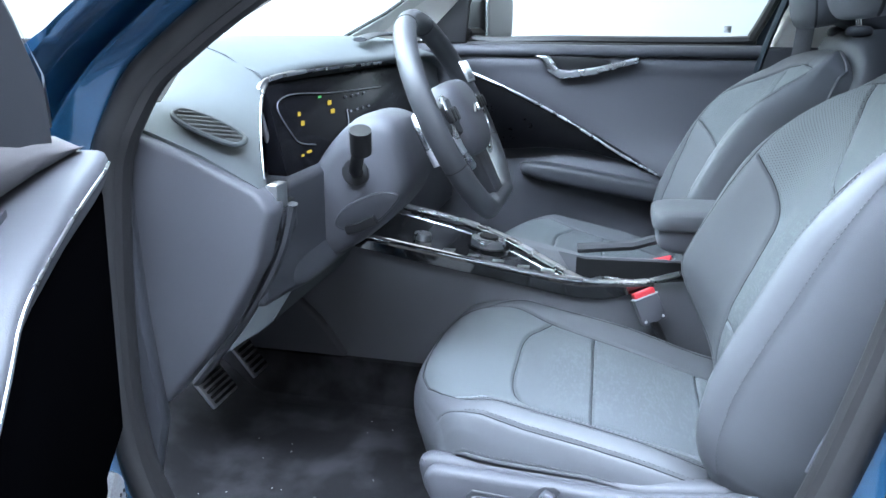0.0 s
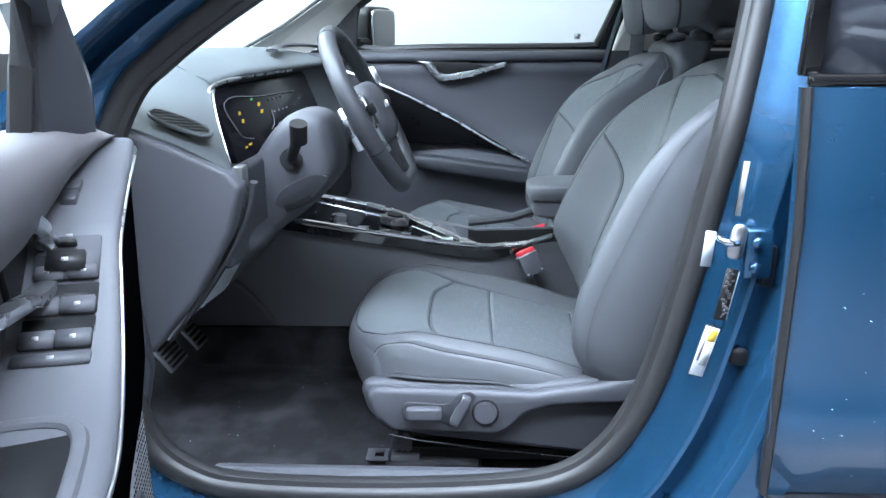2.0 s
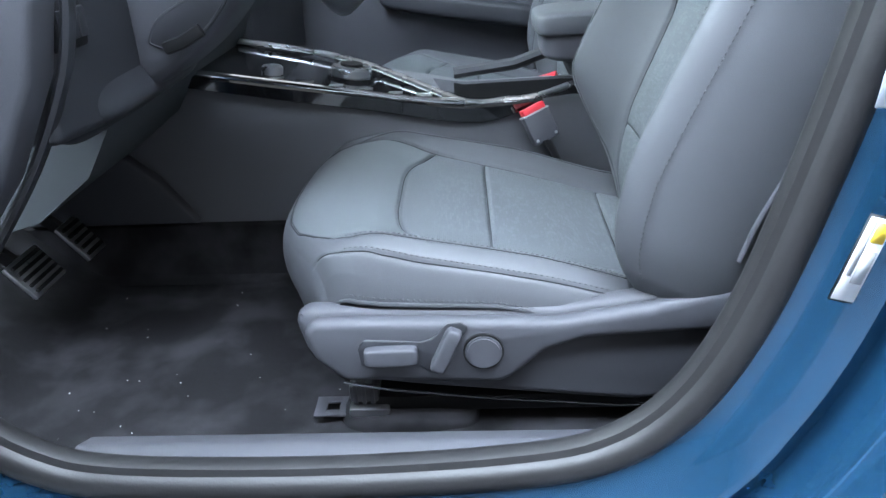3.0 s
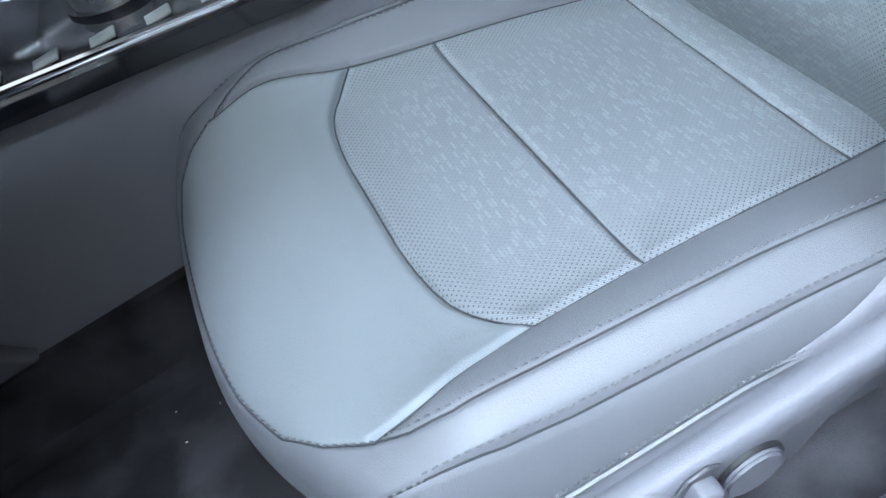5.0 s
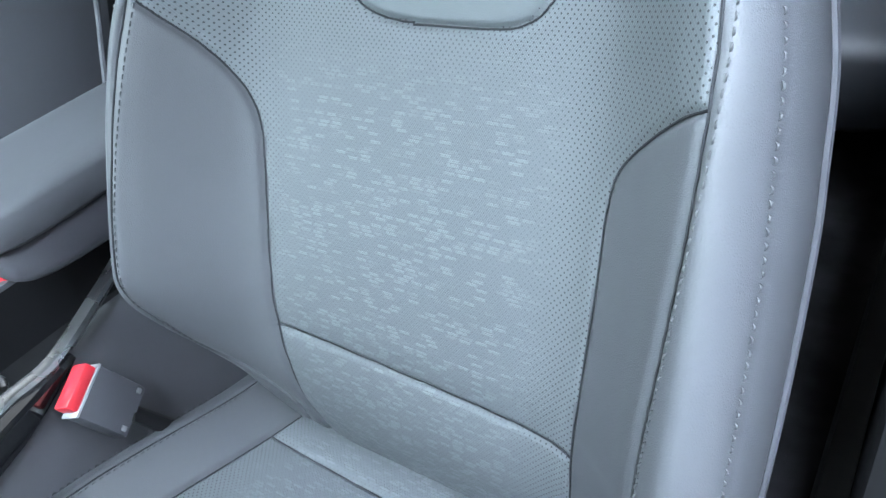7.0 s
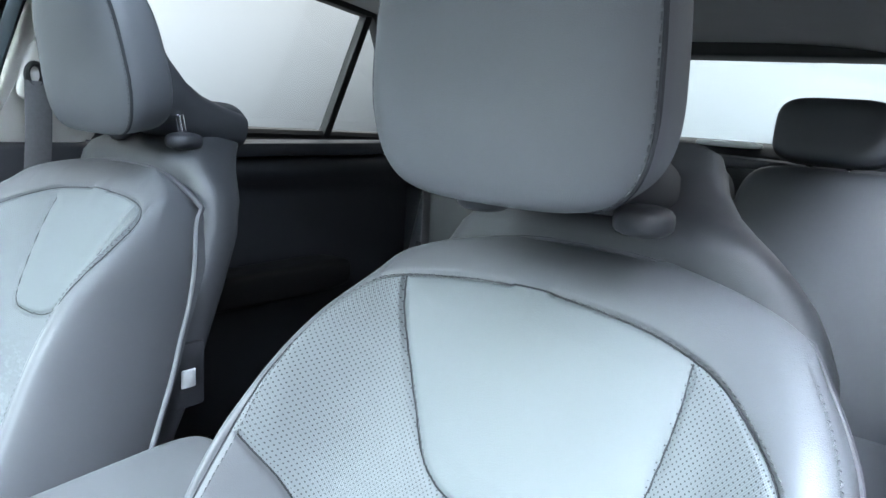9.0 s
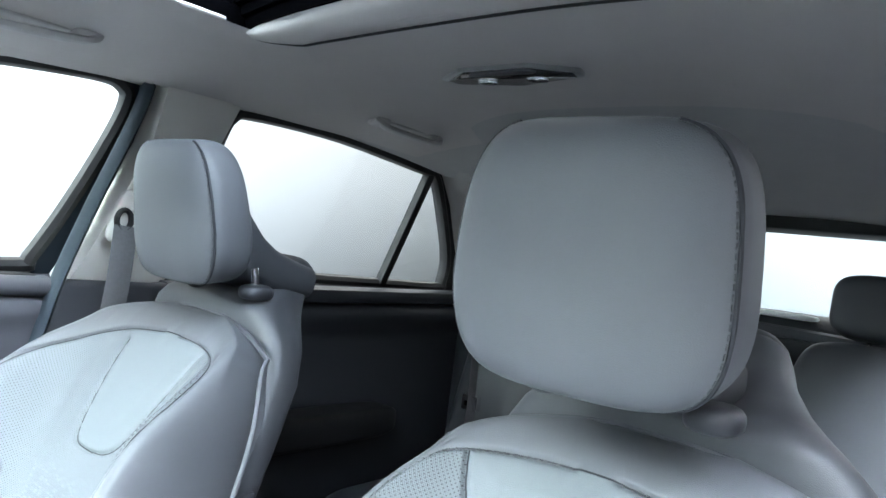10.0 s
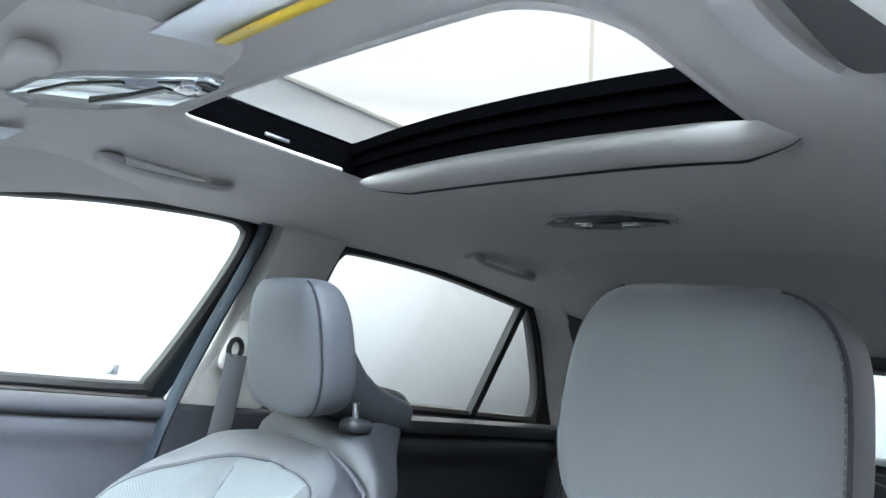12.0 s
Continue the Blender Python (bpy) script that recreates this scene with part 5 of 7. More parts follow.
# display
disp = part("display_housing", prism(bmesh.new(), [(-0.527, 0.862), (-0.516, 0.90), (-0.497, 0.96), (-0.488, 0.995), (-0.42, 1.0), (0.22, 1.005), (0.235, 0.99), (0.235, 0.88), (0.2, 0.865)], "x", -0.475, -0.445, 0.003), mat("display_glass", (0.004, 0.004, 0.005), 0.2, vary=0.1, spec=0.06), dash, "dark glass display housing")
pivot = Matrix.Translation(Vector((-0.445, 0, 0.94)) - root_at(dash))
disp.data.transform(pivot @ Matrix.Rotation(radians(-21), 4, "Y") @ pivot.inverted())
edge = [Vector(r[6]) + Vector((0.003, 0, -0.002)) for r in rings]
part("silver_edge", sweep(bmesh.new(), smooth_path(edge[:11], 3), 0.0022, 0.0035, 8, taper=lambda k: 1.1 - 0.7 * k), SILVER, dash, "thin silver line along the dash corner")
part("silver_edge", sweep(bmesh.new(), [(-0.414, -0.52, 0.866), (-0.414, -0.3, 0.868), (-0.414, -0.11, 0.87)], 0.003, 0.002, 8), SILVER, disp)


def on_screen(y, z):
    return (-0.443 - (z - 0.94) * 0.384, y, z)


def glyph(y, z, w, h, material):
    c = on_screen(y, z)
    w, h = w * 0.6, h * 0.6
    return part("readout", B(c[0] - 0.001, c[0] + 0.001, y - w / 2, y + w / 2, z - h / 2, z + h / 2), material, disp)


for y, z, w, h in [(-0.412, 0.946, 0.010, 0.010), (-0.412, 0.932, 0.014, 0.012), (-0.275, 0.952, 0.022, 0.012), (-0.275, 0.938, 0.022, 0.012), (-0.455, 0.889, 0.010, 0.006), (-0.428, 0.891, 0.024, 0.006), (-0.236, 0.898, 0.010, 0.006), (-0.206, 0.898, 0.012, 0.008)]:
    glyph(y, z, w, h, SCREEN_AMBER)
glyph(-0.308, 0.964, 0.016, 0.006, SCREEN_GREEN)
dim = mat("screen_grey", (0.09, 0.09, 0.1), 0.3)
part("screen_line", sweep(bmesh.new(), smooth_path([on_screen(-0.396, 0.897), on_screen(-0.448, 0.907), on_screen(-0.465, 0.925), on_screen(-0.478, 0.958), on_screen(-0.453, 0.972), on_screen(-0.387, 0.975), on_screen(-0.234, 0.966), on_screen(0.036, 0.96)], 6), 0.0010, seg=6), dim, disp)
part("screen_line", sweep(bmesh.new(), smooth_path([on_screen(-0.26, 0.90), on_screen(-0.225, 0.91), on_screen(-0.205, 0.935)], 6), 0.0010, seg=6), dim, disp)
part("screen_bezel", sweep(bmesh.new(), smooth_path([(-0.449, -0.50, 0.862), (-0.452, -0.505, 0.90), (-0.46, -0.509, 0.945), (-0.468, -0.506, 0.978), (-0.468, -0.488, 0.996), (-0.464, -0.455, 1.003), (-0.458, -0.40, 1.007), (-0.456, -0.24, 1.010), (-0.456, 0.05, 1.009)], 6), 0.0035, 0.004, 8), SILVER, disp, "pale satin screen bezel")
for i in range(4):
    for j in range(3):
        glyph(-0.19 + 0.035 * i, 0.955 - 0.025 * j, 0.012, 0.006, dim)
part("lower_dash", prism(bmesh.new(), [(-0.65, 0.715), (-0.45, 0.70), (-0.33, 0.70), (-0.20, 0.72), (-0.14, 0.86), (-0.14, 0.87), (-0.65, 0.87)], "x", -0.47, -0.40, 0.012, 3), PLASTIC, dash, "dark lower dash panel")
part("switch_bank", B(-0.405, -0.392, -0.62, -0.56, 0.80, 0.85, 0.004), BLACK, dash, "black switch bank")
for k in range(3):
    part("switch_button", B(-0.394, -0.388, -0.615 + k * 0.018, -0.60 + k * 0.018, 0.81, 0.84, 0.002), PLASTIC, dash)
part("knee_panel", puff(bmesh.new(), (-0.46, -0.40, 0.77), (0.045, 0.17, 0.085), 0.3, 0.3, 36, 20, Matrix.Rotation(radians(-28), 3, "Y")), PLASTIC, dash, "dark knee panel")
part("windscreen_ledge", sweep(bmesh.new(), smooth_path([(-0.50, 0.05, 1.055), (-0.54, 0.3, 1.066), (-0.52, 0.55, 1.066), (-0.45, 0.69, 1.05)], 6), 0.016, 0.005, 8), PLASTIC, dash)
part("glove_face", B(-0.50, -0.42, 0.14, 0.68, 0.58, 0.84, 0.02, 3), PLASTIC, dash, "dark glove box face")

# ---- steering wheel ----
sw = thing("steering_wheel", "dark leather steering wheel with silver accents", "steering wheel", (-0.21, -0.342, 0.943))
WC = Vector((-0.208, -0.342, 0.943))
WN = Vector((0.89, 0, 0.456)).normalized()
WU = Vector((-0.456, 0, 0.89)).normalized()
WR = Vector((0, -1, 0))


def wp(r, u, n=0.0):
    return WC + WR * r + WU * u + WN * n


rim = [wp(0.163 * math.sin(a), max(-0.143, 0.163 * math.cos(a))) for a in [2 * math.pi * k / 64 for k in range(64)]]
part("rim", sweep(bmesh.new(), rim, 0.0155, 0.0175, 16, closed=True, up=tuple(WN)), LEATHER_DARK, sw, "dark leather rim")
for a in (0.35, 1.95, 4.35, 5.95):
    c0 = wp(0.163 * math.sin(a), max(-0.143, 0.163 * math.cos(a)))
    c1 = wp(0.163 * math.sin(a + 0.012), max(-0.143, 0.163 * math.cos(a + 0.012)))
    part("rim_seam", sweep(bmesh.new(), [c0, c1], 0.0161, 0.0181, 16, up=tuple(WN)), BLACK, sw)
turn = Matrix((WR, WU, WN)).transposed()
part("airbag_cover", puff(bmesh.new(), wp(0, -0.005, 0.0), (0.082, 0.062, 0.032), 0.6, 0.6, 40, 20, turn), PLASTIC_MID, sw, "grey airbag cover")
for q in (-1, 1):
    sp_ = part("spoke", prism(bmesh.new(), [(0.06, -0.03), (0.152, -0.012), (0.152, 0.022), (0.06, 0.035)], "z", -0.012, 0.018, 0.006), PLASTIC, sw, "dark spoke with buttons")
    m4 = Matrix.Translation(WC) @ turn.to_4x4() @ Matrix.Diagonal((q, 1, 1, 1))
    sp_.data.transform(Matrix.Translation(-WC + root_at(sw) - root_at(sw)) @ m4 @ Matrix.Translation(root_at(sw)))
    for k in range(3):
        part("spoke_button", puff(bmesh.new(), wp(q * (0.098 + 0.02 * k), 0.006, 0.021), (0.008, 0.011, 0.004), 0.5, 0.5, 16, 8, turn), BLACK, sp_)
    part("silver_accent", sweep(bmesh.new(), smooth_path([wp(q * 0.10, 0.034, 0.012), wp(q * 0.128, 0.005, 0.014), wp(q * 0.12, -0.04, 0.012), wp(q * 0.08, -0.075, 0.008)], 6), 0.004, 0.006, 8), SILVER, sw, "silver spoke accent")
part("lower_spoke", prism(bmesh.new(), [(-0.03, -0.14), (0.03, -0.14), (0.045, -0.05), (-0.045, -0.05)], "z", -0.01, 0.012, 0.005), PLASTIC, sw)
bpy.data.objects["lower_spoke"].data.transform(Matrix.Translation(-root_at(sw)) @ Matrix.Translation(WC) @ turn.to_4x4() @ Matrix.Translation(root_at(sw)))
part("emblem", sweep(bmesh.new(), [wp(-0.022, -0.004, 0.033), wp(-0.012, 0.006, 0.034), wp(-0.004, -0.004, 0.034), wp(0.006, 0.006, 0.034), wp(0.022, -0.004, 0.033)], 0.002, 0.0015, 6), SILVER, sw, "silver emblem")
stick = part("paper_tag", B(-0.001, 0.001, -0.018, 0.018, -0.03, 0.03), WHITE, sw, "white paper tag with bars")
stick.data.transform(Matrix.Translation(-root_at(sw)) @ Matrix.Translation(wp(-0.085, 0.06, 0.028)) @ turn.to_4x4() @ Matrix.Rotation(radians(90), 4, "Y") @ Matrix.Translation(root_at(sw)))
for k in range(6):
    b = part("tag_bar", B(0.001, 0.0016, -0.014, 0.014, -0.024 + 0.009 * k, -0.020 + 0.009 * k), GREY_PRINT, stick)
    b.data.transform(Matrix.Translation(-root_at(sw)) @ Matrix.Translation(wp(-0.085, 0.06, 0.0295)) @ turn.to_4x4() @ Matrix.Rotation(radians(-90), 4, "Y") @ Matrix.Translation(root_at(sw)))

col = thing("steering_column", "dark plastic steering column with control stalks", "steering column", (-0.35, -0.342, 0.85))
SIDE = [(-0.43, 0.85), (-0.436, 0.75), (-0.432, 0.716), (-0.396, 0.718), (-0.335, 0.756), (-0.284, 0.806), (-0.263, 0.848), (-0.272, 0.90), (-0.295, 0.943), (-0.36, 0.94)]
rings = []
for y, k in ((-0.255, 0.55), (-0.262, 0.8), (-0.278, 0.95), (-0.30, 1.0), (-0.39, 1.0), (-0.411, 0.97), (-0.424, 0.91), (-0.431, 0.80), (-0.433, 0.60)):
    rings.append([(-0.355 + (v.x + 0.355) * k, y, 0.83 + (v.y - 0.83) * k) for v in outline(SIDE, 5)])
part("shroud", loft(bmesh.new(), rings), PLASTIC_MID, col, "grey column shroud", sharp=70)
HEXA = outline([(-0.381, 0.783), (-0.362, 0.808), (-0.315, 0.831), (-0.287, 0.832), (-0.284, 0.824), (-0.318, 0.788), (-0.357, 0.773), (-0.376, 0.775)], 4)
ring = part("lever_ring", sweep(bmesh.new(), [(v.x, -0.431, v.y) for v in HEXA], 0.0035, 0.004, 8, closed=True, up=(0, 1, 0)), PLASTIC, col, "moulded recess round the lever")
part("recess_floor", prism(bmesh.new(), [(v.x, v.y) for v in HEXA], "y", -0.4345, -0.428, 0.0005), PLASTIC, ring, "dark recess floor")
part("adjust_lever", sweep(bmesh.new(), [(-0.362, -0.437, 0.772), (-0.338, -0.444, 0.780), (-0.314, -0.441, 0.793)], 0.008, 0.006, 8, up=(0, 1, 0), power=3), BLACK, col, "black column lever")
stalk = part("stalk", sweep(bmesh.new(), smooth_path([(-0.348, -0.425, 0.862), (-0.338, -0.462, 0.876), (-0.315, -0.505, 0.915)], 6), 0.010, 0.010, 12), BLACK, col, "black turn signal stalk")
part("stalk_knob", sweep(bmesh.new(), [(-0.317, -0.497, 0.905), (-0.314, -0.507, 0.925), (-0.312, -0.513, 0.938)], 0.0155, 0.0155, 16), BLACK, stalk)
part("stalk_boot", disc(bmesh.new(), (-0.348, -0.431, 0.864), (0, 1, -0.15), 0.022, 0.010, 24, 0.002), BLACK, col)
part("paddle", sweep(bmesh.new(), smooth_path([wp(0.118, 0.03, -0.028), wp(0.135, 0.0, -0.026), wp(0.125, -0.05, -0.028)], 6), 0.003, 0.008, 8, up=tuple(WN)), SILVER, col, "silver shift paddle")

# ---- pedals ----
for name, label, x, y, z, w, h in [("accelerator_pedal", "silver accelerator pedal with rubber strips", -0.652, -0.235, 0.43, 0.03, 0.036), ("brake_pedal", "silver brake pedal with rubber pads", -0.632, -0.405, 0.455, 0.042, 0.03)]:
    p = thing(name, label, "pedal", (x, y, z))
    tl = Matrix.Rotation(radians(-38), 4, "Y")
    part("pedal_plate", B(x - 0.004, x + 0.004, y - w, y + w, z - h, z + h, 0.003, turn=tl), STEEL, p, "steel pedal plate")
    for k in range(5):
        d = (k - 2) * h * 0.36
        c = tl @ Vector((0.006, 0, d))
        part("rubber_strip", B(x + c.x - 0.003, x + c.x + 0.003, y - w * 0.85, y + w * 0.85, z + c.z - h * 0.1, z + c.z + h * 0.1, 0.002, turn=tl), BLACK, p)
    part("pedal_arm", sweep(bmesh.new(), [(x - 0.01, y, z), (x - 0.10, y, z + 0.08), (x - 0.13, y, z + 0.25)], 0.008, 0.014, 8), BLACK, p)

# ---- centre console ----
con = thing("centre_console", "dark grey centre console with gloss black top", "centre console", (-0.1, 0, 0.32))
rings = []
for x, zt, w in [(-0.78, 0.70, 0.13), (-0.60, 0.695, 0.135), (-0.45, 0.668, 0.138), (-0.30, 0.645, 0.138), (-0.15, 0.622, 0.138), (-0.06, 0.607, 0.132), (0.0, 0.598, 0.12), (0.06, 0.60, 0.105), (0.12, 0.602, 0.087), (0.19, 0.604, 0.062), (0.30, 0.60, 0.052), (0.5, 0.58, 0.052)]:
    dip = 0.085 * min(1.0, max(0.0, (x + 0.06) / 0.06))
    rings.append([(x, -max(w, 0.10) - 0.02, 0.32), (x, -w - 0.01, 0.45), (x, -w, zt - 0.03), (x, -w + 0.006, zt - 0.006), (x, -w + 0.014, zt), (x, -w + 0.02, zt - dip), (x, 0.09, zt - dip), (x, 0.096, zt), (x, max(w, 0.11) - 0.006, zt), (x, max(w, 0.11), zt - 0.03), (x, max(w, 0.11) + 0.01, 0.45), (x, max(w, 0.10) + 0.02, 0.32)])
# Grey raised above the other trim to make up for weak light here.
part("console_body", loft(bmesh.new(), rings), mat("console_lifted_grey", (0.10, 0.102, 0.112), 0.5, vary=0.07, scale=8, bump=0.25, bscale=900), con, "dark grey console body, lightened in place of missing light", sharp=50)

part("footwell_panel", prism(bmesh.new(), [(-0.47, 0.422), (-0.495, 0.455), (-0.53, 0.50), (-0.58, 0.545), (-0.66, 0.57), (-0.78, 0.575), (-0.78, 0.42)], "y", -0.168, -0.14, 0.006, 3), PLASTIC_MID, con, "grey plastic footwell side panel")


def con_z(x):
    return float(np.interp(x, [-0.60, -0.45, -0.30, -0.15, 0.0, 0.12], [0.695, 0.668, 0.645, 0.622, 0.598, 0.60]))


bm = bmesh.new()
loft(bm, [[(x, y0, con_z(x) + 0.003), (x, y1, con_z(x) + 0.003), (x, y1, con_z(x) + 0.012), (x, y0, con_z(x) + 0.012)] for x, y0, y1 in [(-0.52, -0.128, 0.12), (-0.35, -0.13, 0.115), (-0.15, -0.13, 0.06), (-0.05, -0.125, -0.06), (-0.01, -0.112, -0.10)]])
top = part("gloss_top", bm, GLOSS, con, "gloss black control panel")
band = []
for x, y, z0, z1 in [(-0.52, 0.139, 0.668, 0.69), (-0.45, 0.141, 0.656, 0.677), (-0.30, 0.142, 0.632, 0.654), (-0.14, 0.142, 0.608, 0.631), (-0.06, 0.1365, 0.592, 0.617), (-0.03, 0.131, 0.586, 0.611), (0.0, 0.1245, 0.581, 0.607), (0.03, 0.117, 0.578, 0.606), (0.06, 0.109, 0.581, 0.606), (0.09, 0.100, 0.588, 0.606), (0.12, 0.0915, 0.598, 0.607), (0.135, 0.087, 0.604, 0.608)]:
    band.append([(x, -y - 0.0035, z0), (x, -y - 0.004, z1 - 0.003), (x, -y, z1), (x, -y + 0.012, z1), (x, -y + 0.012, z0), (x, -y, z0 - 0.002)])
part("gloss_side", loft(bmesh.new(), band), GLOSS, con, "gloss black side band", sharp=30)
near = [(-0.44, -0.135, con_z(-0.44) + 0.012), (-0.3, -0.137, con_z(-0.3) + 0.012), (-0.12, -0.136, con_z(-0.12) + 0.012), (-0.05, -0.128, con_z(-0.05) + 0.013), (0.0, -0.116, con_z(0.0) + 0.014)]
part("silver_strip", sweep(bmesh.new(), near, 0.004, 0.006, 8), CHROME, con, "bright silver strip")
far = smooth_path([(-0.46, 0.12, con_z(-0.46) + 0.02), (-0.30, 0.10, con_z(-0.3) + 0.022), (-0.18, 0.04, con_z(-0.18) + 0.022), (-0.06, -0.07, con_z(-0.06) + 0.018), (-0.01, -0.106, con_z(0.0) + 0.016), (0.03, -0.093, 0.605), (0.075, -0.082, 0.606), (0.12, -0.082, 0.610), (0.19, -0.06, 0.625), (0.25, -0.045, 0.645)], 6)
part("silver_strip", sweep(bmesh.new(), far, 0.008, 0.005, 8, power=3), SILVER, con, "satin silver diagonal strip")
d = part("dial", disc(bmesh.new(), (-0.20, -0.03, con_z(-0.2) + 0.022), (0.12, 0, 1), 0.036, 0.022, 40, 0.003), SILVER, con, "silver rotary shift dial")
part("dial_cap", disc(bmesh.new(), (-0.199, -0.03, con_z(-0.2) + 0.0345), (0.12, 0, 1), 0.02, 0.006, 32, 0.001), BLACK, d)
part("dial_base", disc(bmesh.new(), (-0.20, -0.03, con_z(-0.2) + 0.012), (0.12, 0, 1), 0.044, 0.01, 40), GLOSS, d)
part("volume_knob", disc(bmesh.new(), (-0.33, -0.075, con_z(-0.33) + 0.018), (0.12, 0, 1), 0.018, 0.016, 28, 0.002), SILVER, con, "silver volume knob")
for k in range(6):
    part("touch_key", B(-0.33 + 0.05 * k, -0.305 + 0.05 * k, -0.12, -0.10, con_z(-0.32 + 0.05 * k) + 0.011, con_z(-0.32 + 0.05 * k) + 0.0135, 0.001), mat("key_grey", (0.09, 0.095, 0.095), 0.3) if k == 0 else bpy.data.materials["key_grey"], con)
part("start_key", B(-0.10, -0.055, -0.118, -0.085, con_z(-0.08) + 0.008, con_z(-0.08) + 0.0125, 0.002), bpy.data.materials["key_grey"], con, "grey rectangular key")
tray = []
for x, zt, w in [(-0.02, 0.602, 0.124), (0.0, 0.598, 0.12), (0.06, 0.60, 0.105), (0.12, 0.602, 0.087), (0.19, 0.604, 0.062), (0.30, 0.60, 0.052)]:
    tray.append([(x, -w + 0.018, zt - 0.004), (x, -w + 0.023, zt - 0.078), (x, 0.087, zt - 0.078), (x, 0.092, zt - 0.004)])
tray = part("storage_tray", loft(bmesh.new(), tray, close=False), BLACK, con, "deep dark storage tray")
for x, y in ((-0.03, -0.005), (0.055, 0.015)):
    arc = [(x + 0.043 * math.cos(a), y + 0.043 * math.sin(a), 0.566) for a in np.linspace(-0.5, 4.4, 40)]
    cup = part("cup_holder", sweep(bmesh.new(), arc, 0.0035, 0.003, 8), SILVER if x > 0 else PLASTIC_MID, tray, "curved cup holder arm")
part("console_rail", sweep(bmesh.new(), [(-0.02, 0.12, 0.61), (0.10, 0.122, 0.625), (0.2, 0.12, 0.66), (0.32, 0.11, 0.70)], 0.012, 0.012, 8), PLASTIC, con)
part("armrest_lid", puff(bmesh.new(), (0.275, 0.012, 0.727), (0.15, 0.076, 0.022), 0.35, 0.3, 40, 16, Matrix.Rotation(radians(-2), 3, "Y")), LEATHER, con, "padded grey leather armrest")
part("armrest_box", puff(bmesh.new(), (0.285, 0.012, 0.690), (0.148, 0.07, 0.034), 0.4, 0.35, 40, 18), PLASTIC_MID, con, "grey armrest box")

# buckles
for name, q, b1, b2, b3 in (("driver_buckle", -1, (0.133, -0.106, 0.606), (0.094, -0.121, 0.591), (0.121, -0.131, 0.542)), ("passenger_buckle", 1, (0.183, 0.106, 0.606), (0.144, 0.121, 0.591), (0.171, 0.131, 0.542))):
    bk = thing(name, "dark grey seat belt buckle with red release", "seat belt buckle", (b2[0], b2[1], 0.5))
    b1, b2, b3 = Vector(b1), Vector(b2), Vector(b3)
    wx = (b1 - b2).normalized()
    ly = (b3 - b2) - wx * (b3 - b2).dot(wx)
    ly.normalize()
    th = wx.cross(ly)

    def block(x0, x1, y0, y1, z0, z1, bevel):
        bm = box(bmesh.new(), x0, x1, y0, y1, z0, z1, bevel)
        o = (b1 + b2) / 2
        m = Matrix(((wx.x, ly.x, th.x, o.x), (wx.y, ly.y, th.y, o.y), (wx.z, ly.z, th.z, o.z), (0, 0, 0, 1)))
        bmesh.ops.transform(bm, matrix=m, verts=bm.verts)
        return bm
    part("buckle_body", block(-0.0245, 0.0245, 0.008, 0.062, -0.011, 0.011, 0.004), PLASTIC_MID, bk, "dark grey plastic buckle body")
    red = part("release_button", block(-0.021, 0.021, -0.003, 0.0085, -0.0105, 0.0105, 0.0025), RED, bk, "red release button")
    part("grey_band", block(-0.0248, 0.0248, 0.008, 0.0105, -0.0114, 0.0114, 0.0006), GREY_PRINT, bk, "pale grey band")
    for k in (-0.018, 0.018):
        part("screw", block(k - 0.0025, k + 0.0025, 0.052, 0.057, -0.0122, 0.0122, 0.001), STEEL, bk)
    o = (b1 + b2) / 2
    part("buckle_stalk", sweep(bmesh.new(), [o + ly * 0.058, o + ly * 0.11 + Vector((0.02, 0, -0.03))], 0.017, 0.006, 8), BLACK, bk)


# ---- headliner and sunroof ----
def liner_z(x, y):
    return 1.465 - 0.058 * (abs(y) / 0.6) ** 3.2 - 0.09 * max(0.0, (0.16 - x) / 0.36) ** 1.8 - 0.02 * max(0.0, (x - 0.9) / 0.5) ** 2


def liner_end(y):
    return 1.035 + 0.12 * (abs(y) / 0.42) ** 3 + 0.25 * max(0.0, (abs(y) - 0.38) / 0.18)


X, Y = np.meshgrid(np.linspace(-0.13, 1.45, 400), np.linspace(-0.615, 0.615, 300), indexing="ij")
Z = np.vectorize(liner_z)(X, Y)
# rounded shoulders round the opening
RIM = (0.19, 0.50, 0.325)


def bar_x(y):
    return 0.449 + 0.26 * (y + 0.12) ** 2


def lip_end(y):
    """Rear edge of the cloth lip, drawn in towards its ends."""
    e = max(0.02, min(1.0, (0.368 + y) / 0.07, (0.335 - y) / 0.09)) ** 0.5
    c = bar_x(y) + 0.002
    return c + (0.549 - 0.05 * max(0.0, 0.16 - y) - c) * (0.25 + 0.75 * e)


back = np.vectorize(lip_end)(Y) - 0.012
dx = np.maximum(np.maximum(RIM[0] - X, X - back), 0)
dy = np.maximum(np.abs(Y) - RIM[2], 0)
Z = Z + 0.012 * np.exp(-(np.hypot(dx, dy) / 0.02) ** 2)
cx, cy = (X[:-1, :-1] + X[1:, 1:]) / 2, (Y[:-1, :-1] + Y[1:, 1:]) / 2
round_ = np.where(cy > 0, 0.02, 0.09)
corner = np.clip((np.abs(cy) - (RIM[2] - round_)) / round_, 0, 1)
front_edge = RIM[0] + round_ * (1 - np.sqrt(1 - corner ** 2))
keep = ~((cx > front_edge - 0.005) & (cx < back[:-1, :-1] - 0.004) & (np.abs(cy) < RIM[2] + 0.004)) & (cx < np.vectorize(liner_end)(cy))
ob = grid_mesh("headliner", np.stack([X, Y, Z], -1), HEADLINER, None, keep)
